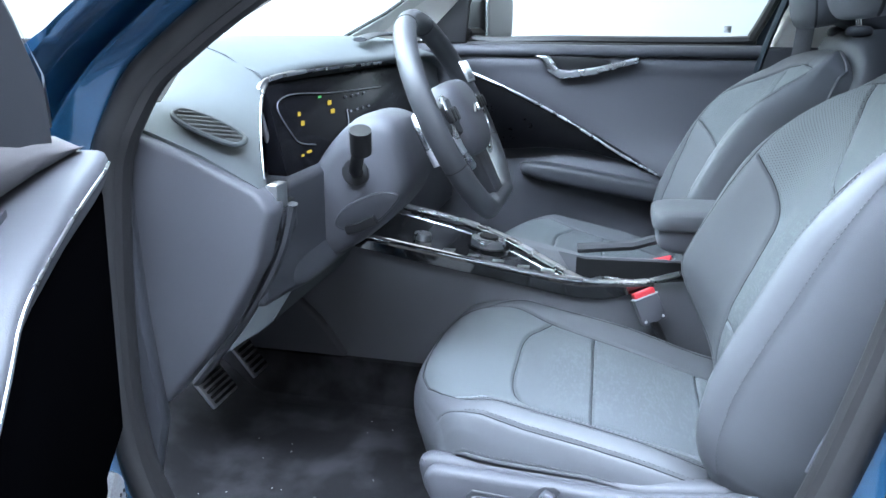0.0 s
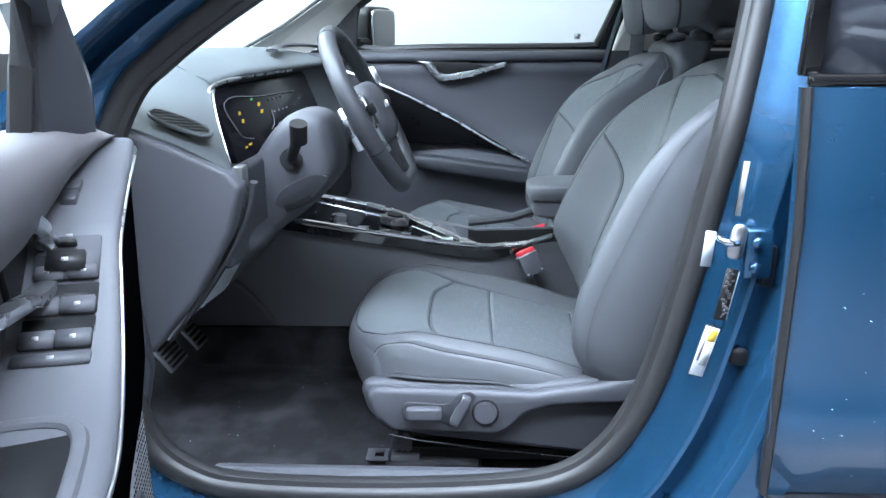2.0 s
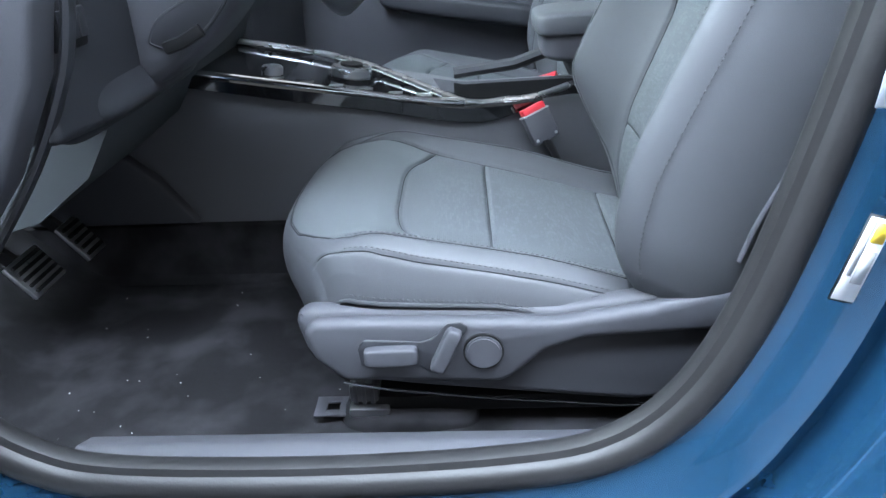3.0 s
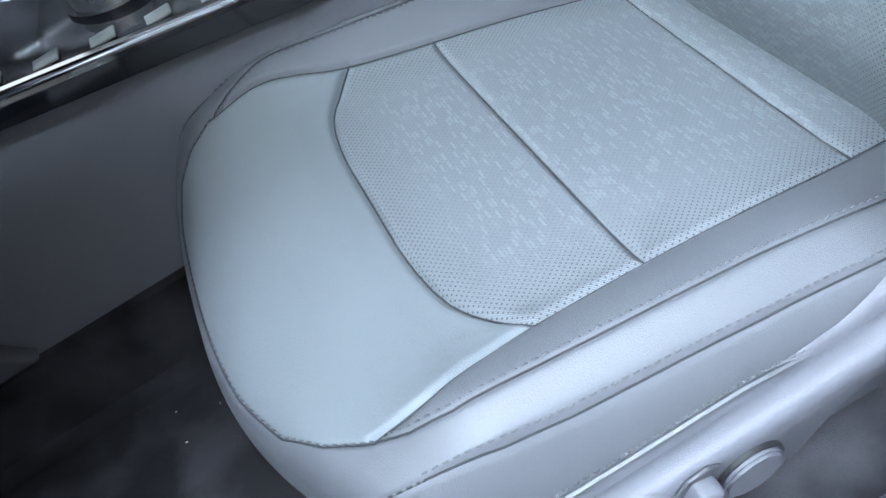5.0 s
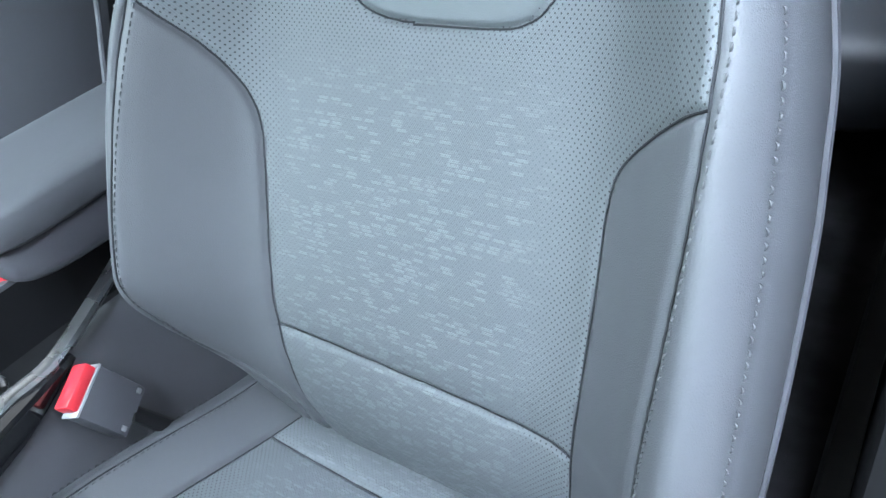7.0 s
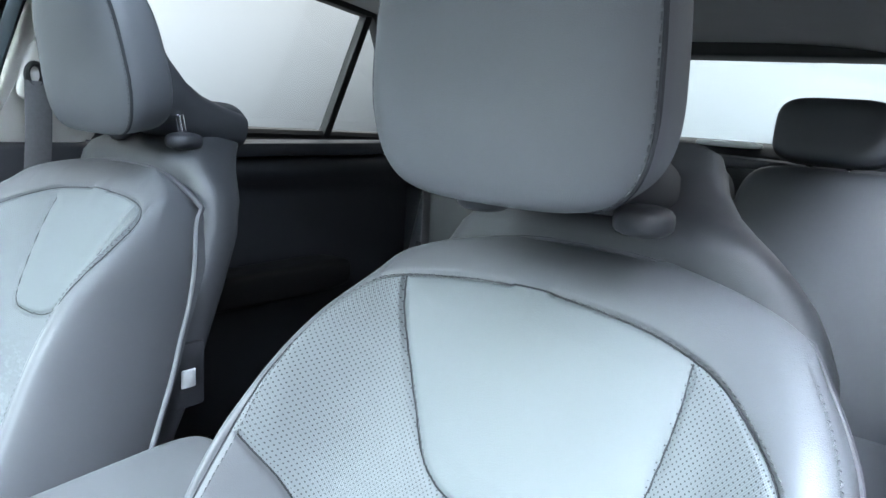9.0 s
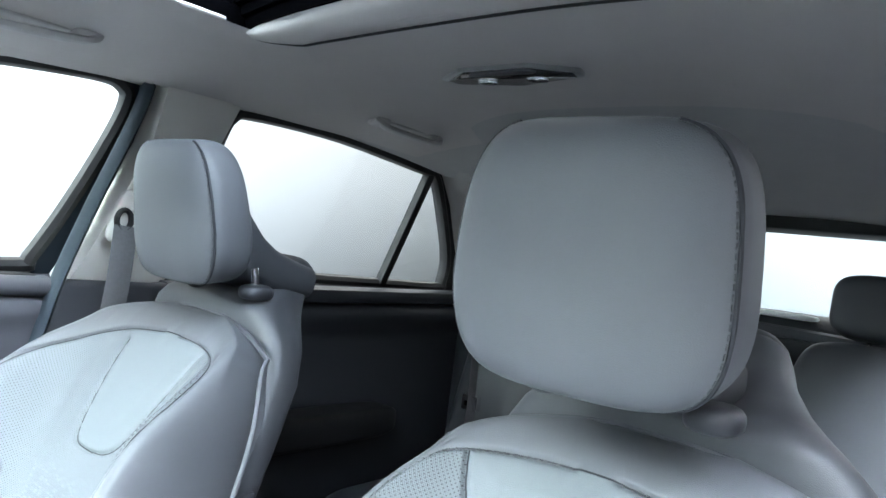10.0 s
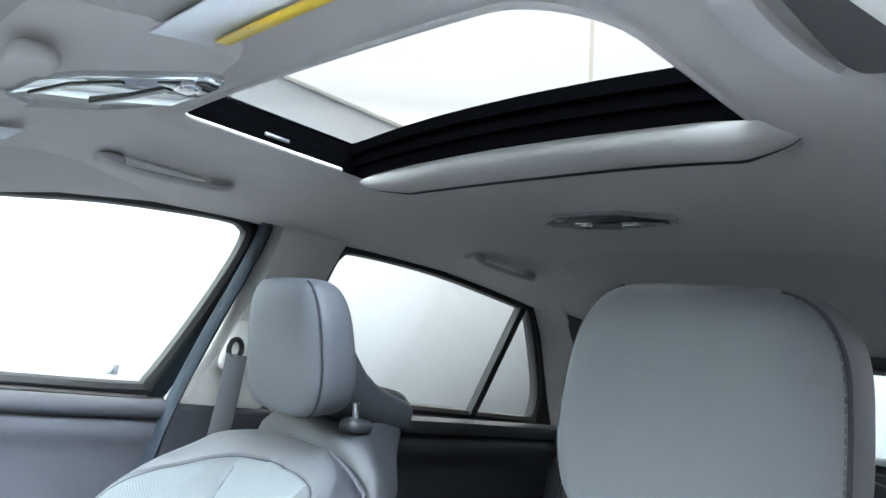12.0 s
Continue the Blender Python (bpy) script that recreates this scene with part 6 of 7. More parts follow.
tagged(ob, "pale grey cloth headliner with sunroof opening", "headliner", "", "structure")


def opening_edge(y):
    r = 0.02 if y > 0 else 0.09
    k = min(1.0, max(0.0, (abs(y) - (RIM[2] - r)) / r))
    return RIM[0] + r * (1 - math.sqrt(max(0.0, 1 - k * k)))


edge = [(opening_edge(y), y) for y in RIM[2] * np.sin(np.linspace(math.pi / 2, -math.pi / 2, 90))]
edge = [(x, RIM[2]) for x in np.linspace(0.46, edge[0][0] + 0.004, 14)] + edge + [(x, -RIM[2]) for x in np.linspace(edge[-1][0] + 0.004, 0.48, 14)]
bm = bmesh.new()
sweep(bm, [(x, y, liner_z(x, y) + 0.0125) for x, y in edge], 0.005, 0.004, 10)
setting("trim_sunroof_edge", bm, HEADLINER, "rounded cloth edge of the sunroof opening", "headliner")
X, Y = np.meshgrid(np.linspace(1.02, 1.95, 40), np.linspace(-0.64, 0.64, 40), indexing="ij")
Z = 1.475 - 0.06 * (np.abs(Y) / 0.6) ** 3.2 - 0.115 * ((X - 1.0) / 0.9) ** 1.4
ob = grid_mesh("rear_headliner", np.stack([X, Y, Z], -1), mat("rear_headliner_cloth", (0.42, 0.41, 0.405), 0.9, vary=0.06, scale=15, bump=0.5, bscale=900, spec=0.1), None)
tagged(ob, "grey rear headliner above the cargo area", "headliner", "", "structure")

sr = thing("sunroof", "glass sunroof in a black frame, shade half open", "sunroof", (0.34, 0, 1.47))
x0, x1, w = HOLE
for q in (-1, 1):
    part("frame_side", prism(bmesh.new(), [(q * 0.33, 1.468), (q * 0.36, 1.466), (q * 0.40, 1.48), (q * 0.40, 1.52), (q * 0.346, 1.52), (q * 0.344, 1.50), (q * 0.336, 1.497), (q * 0.334, 1.48)], "x", x0, x1 + 0.02, 0.002), SATIN_BLACK, sr, "black sunroof frame")


rear = []
for y in np.linspace(-0.37, 0.35, 25):
    c = bar_x(y)
    rear.append([(c, y, 1.468), (c - 0.004, y, 1.484), (c - 0.010, y, 1.486), (c - 0.011, y, 1.5), (c - 0.019, y, 1.503), (c - 0.02, y, 1.52), (c + 0.09, y, 1.52), (c + 0.09, y, 1.485)])
part("frame_rear", loft(bmesh.new(), rear), SATIN_BLACK, sr, "black rear frame bar", sharp=25)
part("frame_front", B(x0 - 0.05, x0 + 0.005, -0.36, 0.36, 1.50, 1.52, 0.004), SATIN_BLACK, sr)
g = part("glass_panel", B(x0 - 0.04, x1 + 0.04, -0.40, 0.40, 1.523, 1.528), ROOF_GLASS, sr, "clear sunroof glass")
lip = []
for y in np.linspace(-0.368, 0.335, 48):
    dz = liner_z(0.5, y) - 1.465
    e = max(0.02, min(1.0, (0.368 + y) / 0.07, (0.335 - y) / 0.09)) ** 0.5
    c = bar_x(y) + 0.002
    d = lip_end(y) - c
    lip.append([(a, b, z + dz) for a, b, z in [(c, y, 1.474), (c + 0.10 * d, y, 1.4735 - 0.010 * e), (c + 0.3 * d, y, 1.473 - 0.018 * e), (c + 0.6 * d, y, 1.472 - 0.0215 * e), (c + 0.88 * d, y, 1.4705 - 0.018 * e), (c + 0.98 * d, y, 1.470 - 0.010 * e), (c + d, y, 1.476), (c + 0.3 * d, y, 1.48)]])
sh = part("shade_lip", loft(bmesh.new(), lip), HEADLINER, sr, "pale grey cloth shade lip", sharp=60)
# A black cord under the lip's rear edge draws the gap's shadow line.
gap = []
for y in np.linspace(-0.362, 0.330, 80):
    c = bar_x(y) + 0.002
    e = max(0.02, min(1.0, (0.368 + y) / 0.07, (0.335 - y) / 0.09)) ** 0.5
    gap.append((c + 0.95 * (lip_end(y) - c), y, liner_z(0.5, y) + 0.0055 - 0.0178 * e))
part("gap_shadow_cord", sweep(bmesh.new(), gap, 0.002, 0.002, 6, taper=lambda k: min(1.0, 0.15 + 8 * min(k, 1 - k))), BLACK, sr, "black cord drawn as the shadow line behind the shade lip")
part("shade_pull", puff(bmesh.new(), (0.512, -0.02, 1.4515), (0.008, 0.05, 0.0025), 0.5, 0.5, 28, 8), HEADLINER, sh)
part("frame_label", B(0.325, 0.365, 0.3305, 0.334, 1.484, 1.489), mat("faint_label", (0.12, 0.12, 0.13), 0.5), sr, "small grey label")

lamp = thing("rear_lamp", "black rear roof lamp with two clear lenses", "roof lamp", (0.75, 0, 1.45))
HEX = [(0.752, -0.005), (0.794, -0.07), (0.819, -0.064), (0.85, 0.06), (0.819, 0.184), (0.794, 0.19), (0.752, 0.125)]


def shrunk(k):
    return [(0.797 + (x - 0.797) * k, 0.05 + (y - 0.05) * k) for x, y in HEX]


part("lamp_rim", prism(bmesh.new(), shrunk(1.0), "z", 1.4585, 1.468, 0.002), mat("lamp_rim_grey", (0.2, 0.2, 0.2), 0.35, vary=0.04), lamp, "thin grey lamp rim")
well = part("lamp_well", prism(bmesh.new(), shrunk(0.9), "z", 1.4565, 1.461, 0.0015), GLOSS, lamp, "gloss black lamp panel")
for k in (0.012, 0.108):
    part("lens", puff(bmesh.new(), (0.812, k, 1.4560), (0.011, 0.018, 0.004), 0.6, 0.7, 20, 8), CHROME, well, "bright clear lens")
part("lamp_lip", prism(bmesh.new(), [(0.754, 0.0), (0.766, -0.014), (0.774, -0.004), (0.774, 0.104), (0.766, 0.114), (0.754, 0.10)], "z", 1.4535, 1.458, 0.002), PLASTIC_MID, well, "raised grey switch bar")


def grab(x0, x1, y, z0, z1, q, label="pale grey folding grab handle"):
    g = thing("grab_handle", label, "grab handle", ((x0 + x1) / 2, y, z0), "roof handles")
    d = x1 - x0
    z0, z1, y = z0 - 0.010, z1 - 0.010, y - q * 0.008
    rise = (z1 - z0) / d
    def on(k, dy, dz):
        return (x0 + k * d, y + q * dy, z0 + rise * k * d + dz)
    part("handle_bar", sweep(bmesh.new(), smooth_path([on(0.0, 0.012, 0.006), on(0.05, 0.003, -0.004), on(0.14, -0.001, -0.009), on(0.5, -0.003, -0.011), on(0.86, -0.001, -0.009), on(0.95, 0.003, -0.004), on(1.0, 0.012, 0.006)], 6), 0.013, 0.0065, 12, power=2.6), HANDLE, g, "moulded handle bar")
    for k in (0.07, 0.93):
        part("handle_mount", puff(bmesh.new(), on(k, 0.018, 0.003), (0.020, 0.022, 0.010), 0.6, 0.55, 24, 12), HANDLE, g)
    part("handle_pocket", puff(bmesh.new(), on(0.5, 0.024, 0.012), (0.36 * d, 0.016, 0.007), 0.5, 0.5, 28, 10), HANDLE, g, "shallow moulded hand pocket")
    return g


grab(0.165, 0.365, 0.505, 1.425, 1.438, 1)
grab(0.95, 1.15, 0.49, 1.436, 1.431, 1)
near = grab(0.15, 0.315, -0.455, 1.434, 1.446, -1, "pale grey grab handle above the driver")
# No hollow is cut: a dark pad carries the recess shade in its colour.
part("well_shade_pad", puff(bmesh.new(), (0.232, -0.486, 1.433), (0.085, 0.026, 0.012), 0.5, 0.5, 32, 12), mat("well_shade_grey", (0.07, 0.066, 0.066), 0.6, vary=0.05), near, "dark pad that paints the shade of the well behind the handle")

# sun visors and overhead console
def visor(y0, y1, label):
    v = thing("sun_visor", label, "sun visor", (0.0, (y0 + y1) / 2, 1.42), "sun visors")
    part("visor_pad", B(-0.115, 0.062, y0, y1, 1.408, 1.426, 0.008, 3, turn=Matrix.Rotation(radians(-12), 4, "Y")), HEADLINER, v, "padded pale grey visor")
    return v


vd = visor(-0.52, -0.095, "pale grey driver sun visor with warning label")
part("warning_label", B(-0.002, 0.046, -0.235, -0.10, 1.4075, 1.4095, turn=Matrix.Rotation(radians(-12), 4, "Y")), WHITE, vd, "white warning label")
part("label_band", B(0.036, 0.0475, -0.26, -0.125, 1.4070, 1.4090, turn=Matrix.Rotation(radians(-12), 4, "Y")), YELLOW, vd, "yellow label band")
vp = visor(0.30, 0.62, "pale grey passenger sun visor with white label")
part("warning_label", B(0.01, 0.045, 0.44, 0.56, 1.4072, 1.4095, turn=Matrix.Rotation(radians(-12), 4, "Y")), WHITE, vp, "white warning label")
part("visor_clip", puff(bmesh.new(), (-0.035, 0.075, 1.405), (0.02, 0.028, 0.012), 0.7, 0.7, 20, 10), HEADLINER, vd)
oc = thing("overhead_console", "grey overhead console with clear map lamps", "roof console", (0.05, 0.12, 1.43))
part("console_shell", prism(bmesh.new(), [(-0.06, -0.07), (0.09, -0.06), (0.10, 0.0), (0.085, 0.27), (0.02, 0.35), (-0.08, 0.34)], "z", 1.425, 1.45, 0.008), HEADLINER, oc, "grey console shell")
lens = part("lamp_lens", prism(bmesh.new(), [(-0.012, 0.33), (-0.004, 0.194), (0.019, 0.125), (0.085, -0.005), (0.102, -0.006), (0.106, 0.115), (0.073, 0.229), (0.010, 0.352)], "z", 1.417, 1.427, 0.003), mat("clear_lens", (0.7, 0.74, 0.75), 0.07, metal=0.85, vary=0.1, scale=30), oc, "clear glossy lamp lens")
part("lens_end", prism(bmesh.new(), [(0.062, 0.05), (0.087, 0.0), (0.100, 0.0), (0.102, 0.05)], "z", 1.4145, 1.4175, 0.001), GLOSS, lens, "gloss black lens end")
part("lens_rib", sweep(bmesh.new(), [(0.052, 0.20, 1.4165), (0.068, 0.12, 1.4165), (0.076, 0.055, 1.4165)], 0.004, 0.003, 8, power=4), GLOSS, lens, "dark slot in the lens")
part("lens_rib", sweep(bmesh.new(), [(0.004, 0.25, 1.4165), (0.018, 0.16, 1.4165), (0.045, 0.09, 1.4165)], 0.003, 0.002, 8, power=4), GLOSS, lens)
part("lamp_switch", puff(bmesh.new(), (0.083, 0.027, 1.4145), (0.009, 0.018, 0.004), 0.5, 0.6, 18, 8), CHROME, oc, "small bright lamp switch")
rm = thing("inner_mirror", "black framed inner rear view mirror", "mirror", (-0.2, 0, 1.28))
part("mirror_case", puff(bmesh.new(), (-0.205, 0.0, 1.285), (0.02, 0.115, 0.035), 0.4, 0.35, 36, 14), BLACK, rm, "black mirror case")
part("mirror_glass", B(-0.1845, -0.183, -0.105, 0.105, 1.258, 1.312), MIRROR, rm, "mirror glass")
part("mirror_stem", sweep(bmesh.new(), [(-0.22, 0, 1.31), (-0.25, 0, 1.39)], 0.012, 0.012, 10), BLACK, rm)


# ---- far side: doors, pillars ----
def far_y(z):
    return 0.74 - 0.3 * (z - 1.06)


def far_ring(pts, n=5, out=0.0):
    return [Vector((p.x, far_y(p.y) + out, p.y)) for p in outline(pts, n)]


FWIN = [(-0.40, 1.06), (-0.1, 1.056), (0.2, 1.056), (0.39, 1.06), (0.405, 1.075), (0.442, 1.164), (0.481, 1.281), (0.50, 1.365), (0.485, 1.395), (0.43, 1.404), (0.235, 1.386), (0.076, 1.358), (-0.08, 1.335), (-0.20, 1.295), (-0.30, 1.245), (-0.37, 1.20), (-0.395, 1.175)]
RWIN = [(0.66, 1.075), (0.69, 1.064), (1.0, 1.065), (1.30, 1.062), (1.53, 1.06), (1.545, 1.075), (1.52, 1.16), (1.40, 1.32), (1.345, 1.372), (1.30, 1.376), (0.994, 1.402), (0.755, 1.402), (0.712, 1.385), (0.698, 1.345), (0.685, 1.25)]
pd = thing("passenger_door", "dark grey passenger front door with silver handle", "car door", (-0.1, 0.72, 0.4))
X, Z = np.meshgrid(np.linspace(-0.60, 0.43, 70), np.linspace(0.36, 1.05, 70), indexing="ij")
swoop = 0.96 - (X + 0.35) * 0.50
Yd = 0.695 + 0.03 * np.clip((Z - 0.98) / 0.07, 0, 1) + 0.012 / (1 + np.exp((Z - swoop) * 60)) * 2 - 0.05 * np.exp(-((Z - 0.66) / 0.09) ** 2) * np.clip((X + 0.3) / 0.2, 0, 1)
Yd -= 0.012 * np.exp(-((Z - 1.0) / 0.025) ** 2)
grid_mesh("door_panel", np.stack([X, Yd, Z], -1), PLASTIC_MID, pd, None, "dark grey moulded door panel")
part("gloss_sash", prism(bmesh.new(), [(-0.374, 0.961), (-0.174, 0.878), (0.008, 0.788), (0.202, 0.679), (0.202, 0.672), (0.076, 0.726), (-0.038, 0.749), (-0.152, 0.754), (-0.268, 0.744), (-0.312, 0.80), (-0.339, 0.881)], "y", 0.664, 0.70, 0.003), mat("deep_gloss_black", (0.002, 0.002, 0.0025), 0.3, vary=0.1, spec=0.15), pd, "gloss black diagonal panel")
part("silver_sash_line", sweep(bmesh.new(), smooth_path([(-0.424, 0.658, 0.984), (-0.257, 0.658, 0.919), (-0.091, 0.658, 0.838), (0.074, 0.658, 0.743), (0.201, 0.658, 0.679)], 6), 0.004, 0.004, 8), SILVER, pd, "thin silver line")
part("armrest", puff(bmesh.new(), (0.05, 0.675, 0.655), (0.27, 0.035, 0.03), 0.6, 0.6, 40, 16, Matrix.Rotation(radians(8), 3, "Y")), PLASTIC, pd, "dark grey door armrest")
rec = part("handle_recess", prism(bmesh.new(), [(-0.150, 1.012), (-0.02, 1.012), (0.03, 1.0), (-0.02, 0.982), (-0.10, 0.968), (-0.122, 0.985)], "y", 0.679, 0.70, 0.004), BLACK, pd, "dark handle recess")
part("door_handle", prism(bmesh.new(), [(-0.19, 1.014), (-0.147, 1.013), (-0.118, 0.976), (-0.09, 0.973), (-0.007, 0.986), (0.10, 1.014), (0.104, 1.0), (-0.01, 0.966), (-0.10, 0.950), (-0.122, 0.953), (-0.148, 0.972), (-0.165, 1.0)], "y", 0.668, 0.69, 0.004, 3), SILVER, pd, "satin silver door handle")
part("belt_rail", sweep(bmesh.new(), [(-0.60, 0.712, 1.024), (-0.2, 0.712, 1.026), (0.42, 0.716, 1.03)], 0.034, 0.018, 16, power=2.4), PLASTIC_MID, pd, "dark grey belt rail")
part("belt_seal", B(-0.55, 0.405, 0.712, 0.752, 1.036, 1.05, 0.004), RUBBER, pd, "black rubber belt seal")
part("window_frame", sweep(bmesh.new(), far_ring(FWIN, 5, 0.02), 0.014, 0.016, 8, closed=True, up=(0, 1, 0)), RUBBER, pd, "black rubber window channel")
n = far_ring(FWIN, 5, 0.022)
bm = bmesh.new()
bm.faces.new([bm.verts.new(p) for p in n])
g = part("window_pane", bm, CLEAR, pd, "clear window pane")
g.visible_shadow = False
part("glass_mark", B(0.325, 0.345, 0.7505, 0.7512, 1.082, 1.10), mat("etched_mark", (0.62, 0.64, 0.65), 0.6), pd, "faint etched glass mark")
part("sail_panel", prism(bmesh.new(), [(-0.53, 1.045), (-0.395, 1.045), (-0.383, 1.19), (-0.40, 1.188), (-0.492, 1.108)], "y", 0.70, 0.725, 0.004), BLACK, pd, "black sail panel")
lean = Matrix.Rotation(radians(-24), 3, "Z")
mir = part("mirror_case", puff(bmesh.new(), (-0.362, 0.895, 1.122), (0.045, 0.088, 0.072), 0.4, 0.4, 36, 20, lean), BLACK, pd, "black door mirror case")
part("mirror_glass", puff(bmesh.new(), Vector((-0.362, 0.895, 1.122)) + lean @ Vector((0.044, 0, 0)), (0.003, 0.077, 0.062), 0.3, 0.3, 36, 20, lean), MIRROR, mir, "door mirror glass")
part("mirror_arm", sweep(bmesh.new(), [(-0.40, 0.74, 1.075), (-0.37, 0.83, 1.075)], 0.02, 0.015, 8), BLACK, mir)

prd = thing("passenger_rear_door", "dark grey passenger rear door with quarter light", "car door", (1.05, 0.72, 0.4))
X, Z = np.meshgrid(np.linspace(0.62, 1.62, 60), np.linspace(0.36, 1.055, 50), indexing="ij")
Yd = 0.70 + 0.03 * np.clip((Z - 1.0) / 0.05, 0, 1) - 0.015 * np.exp(-((Z - 0.985) / 0.03) ** 2) + 0.012 * np.clip((0.96 - Z) / 0.03, 0, 1)
grid_mesh("door_panel", np.stack([X, Yd, Z], -1), PLASTIC, prd, None, "dark moulded rear door panel")
part("belt_rail", sweep(bmesh.new(), [(0.63, 0.70, 1.03), (1.6, 0.705, 1.035)], 0.028, 0.02, 10, power=3), PLASTIC, prd, "dark belt rail")
part("belt_seal", B(0.66, 1.55, 0.712, 0.752, 1.036, 1.052, 0.004), RUBBER, prd, "black rubber belt seal")
part("armrest", puff(bmesh.new(), (1.05, 0.675, 0.72), (0.25, 0.05, 0.04), 0.4, 0.4, 36, 14), BLACK, prd)
part("release_handle", sweep(bmesh.new(), [(0.80, 0.685, 0.975), (0.90, 0.68, 0.975)], 0.01, 0.008, 8), SILVER, prd, "silver release handle")
part("window_frame", sweep(bmesh.new(), far_ring(RWIN, 5, 0.02), 0.014, 0.02, 8, closed=True, up=(0, 1, 0)), RUBBER, prd, "black rubber window channel")
part("window_divider", sweep(bmesh.new(), [(1.285, 0.752, 1.06), (1.335, 0.665, 1.372)], 0.014, 0.014, 8, up=(0, 1, 0), power=3), BLACK, prd, "black window divider")
bm = bmesh.new()
bm.faces.new([bm.verts.new(p) for p in far_ring(RWIN, 5, 0.022)])
g = part("window_pane", bm, CLEAR, prd, "clear window pane")
g.visible_shadow = False

# pillars and the side of the headliner
def shell_strip(rows, out):
    bm = bmesh.new()
    loft(bm, [[(a, far_y(z) + out, z), (b, far_y(z) + out, z), (b, far_y(z) + out + 0.03, z), (a, far_y(z) + out + 0.03, z)] for z, a, b in rows])
    return bm


part("far_pillar_shell", shell_strip([(1.03, 0.39, 0.67), (1.07, 0.405, 0.668), (1.164, 0.444, 0.685), (1.281, 0.482, 0.695), (1.365, 0.505, 0.705), (1.43, 0.49, 0.76)], 0.014), bpy.data.materials.get("blue_grey_seal") or mat("blue_grey_seal", (0.022, 0.030, 0.038), 0.75, spec=0.15), car, "blue-grey centre pillar shell")
part("far_quarter_shell", shell_strip([(1.03, 1.545, 1.95), (1.075, 1.55, 1.95), (1.16, 1.527, 1.93), (1.32, 1.408, 1.9), (1.376, 1.35, 1.88), (1.43, 1.25, 1.85)], 0.012), BLACK, car, "black rear quarter shell")
bm = bmesh.new()
loft(bm, [[(0.435, far_y(1.045), 1.045), (0.452, far_y(1.045) - 0.05, 1.045), (0.60, far_y(1.045) - 0.055, 1.045), (0.655, far_y(1.045) - 0.01, 1.045)],
          [(0.480, far_y(1.16), 1.16), (0.494, far_y(1.16) - 0.05, 1.16), (0.62, far_y(1.16) - 0.05, 1.16), (0.67, far_y(1.16) - 0.01, 1.16)],
          [(0.522, far_y(1.30), 1.30), (0.537, far_y(1.30) - 0.04, 1.30), (0.645, far_y(1.30) - 0.04, 1.30), (0.685, far_y(1.30) - 0.005, 1.30)],
          [(0.532, far_y(1.41), 1.42), (0.545, far_y(1.41) - 0.03, 1.42), (0.68, far_y(1.41) - 0.03, 1.42), (0.72, far_y(1.41), 1.42)]], close=False)
bp = thing("far_pillar_trim", "pale grey upper and dark lower pillar trim", "pillar trim", (0.53, 0.7, 0.4))
part("upper_trim", bm, LIGHT_TRIM, bp, "pale grey upper pillar trim")
part("lower_trim", prism(bmesh.new(), [(0.37, 0.38), (0.62, 0.38), (0.65, 1.046), (0.43, 1.046), (0.40, 0.88)], "y", 0.675, 0.73, 0.012, 3), PLASTIC, bp, "dark lower pillar trim")
part("door_seal", sweep(bmesh.new(), smooth_path([(0.365, 0.69, 0.50), (0.385, 0.69, 0.80), (0.418, 0.69, 1.0), (0.459, 0.675, 1.16), (0.497, 0.648, 1.30), (0.515, 0.63, 1.385), (0.525, 0.65, 1.43)], 6), 0.009, 0.022, 8, up=(0, 1, 0)), bpy.data.materials["blue_grey_seal"], bp, "blue-grey painted door edge with seal")
part("belt_anchor_plate", puff(bmesh.new(), (0.515, 0.648, 1.165), (0.024, 0.008, 0.05), 0.5, 0.6, 24, 16, Matrix.Rotation(radians(18), 3, "Y")), LIGHT_TRIM, bp, "pale belt anchor plate")
sb = thing("seat_belt", "grey seat belt webbing hanging from its anchor ring", "seat belt", (0.52, 0.64, 0.6))
part("anchor_ring", sweep(bmesh.new(), [(0.507 + 0.013 * math.cos(a), 0.637, 1.16 + 0.018 * math.sin(a)) for a in [2 * math.pi * k / 20 for k in range(20)]], 0.005, 0.006, 8, closed=True, up=(0, 1, 0)), BLACK, sb, "black anchor ring")
part("webbing", sweep(bmesh.new(), smooth_path([(0.51, 0.633, 1.15), (0.505, 0.628, 1.05), (0.50, 0.64, 0.90), (0.50, 0.655, 0.55)], 6), 0.022, 0.0015, 8, up=(0, 1, 0), power=5), mat("belt_webbing", (0.12, 0.12, 0.125), 0.8, vary=0.2, scale=200), sb, "grey woven webbing")

ap = thing("far_windscreen_pillar_trim", "pale grey windscreen pillar trim", "pillar trim", (-0.4, 0.66, 1.05))
bm = bmesh.new()
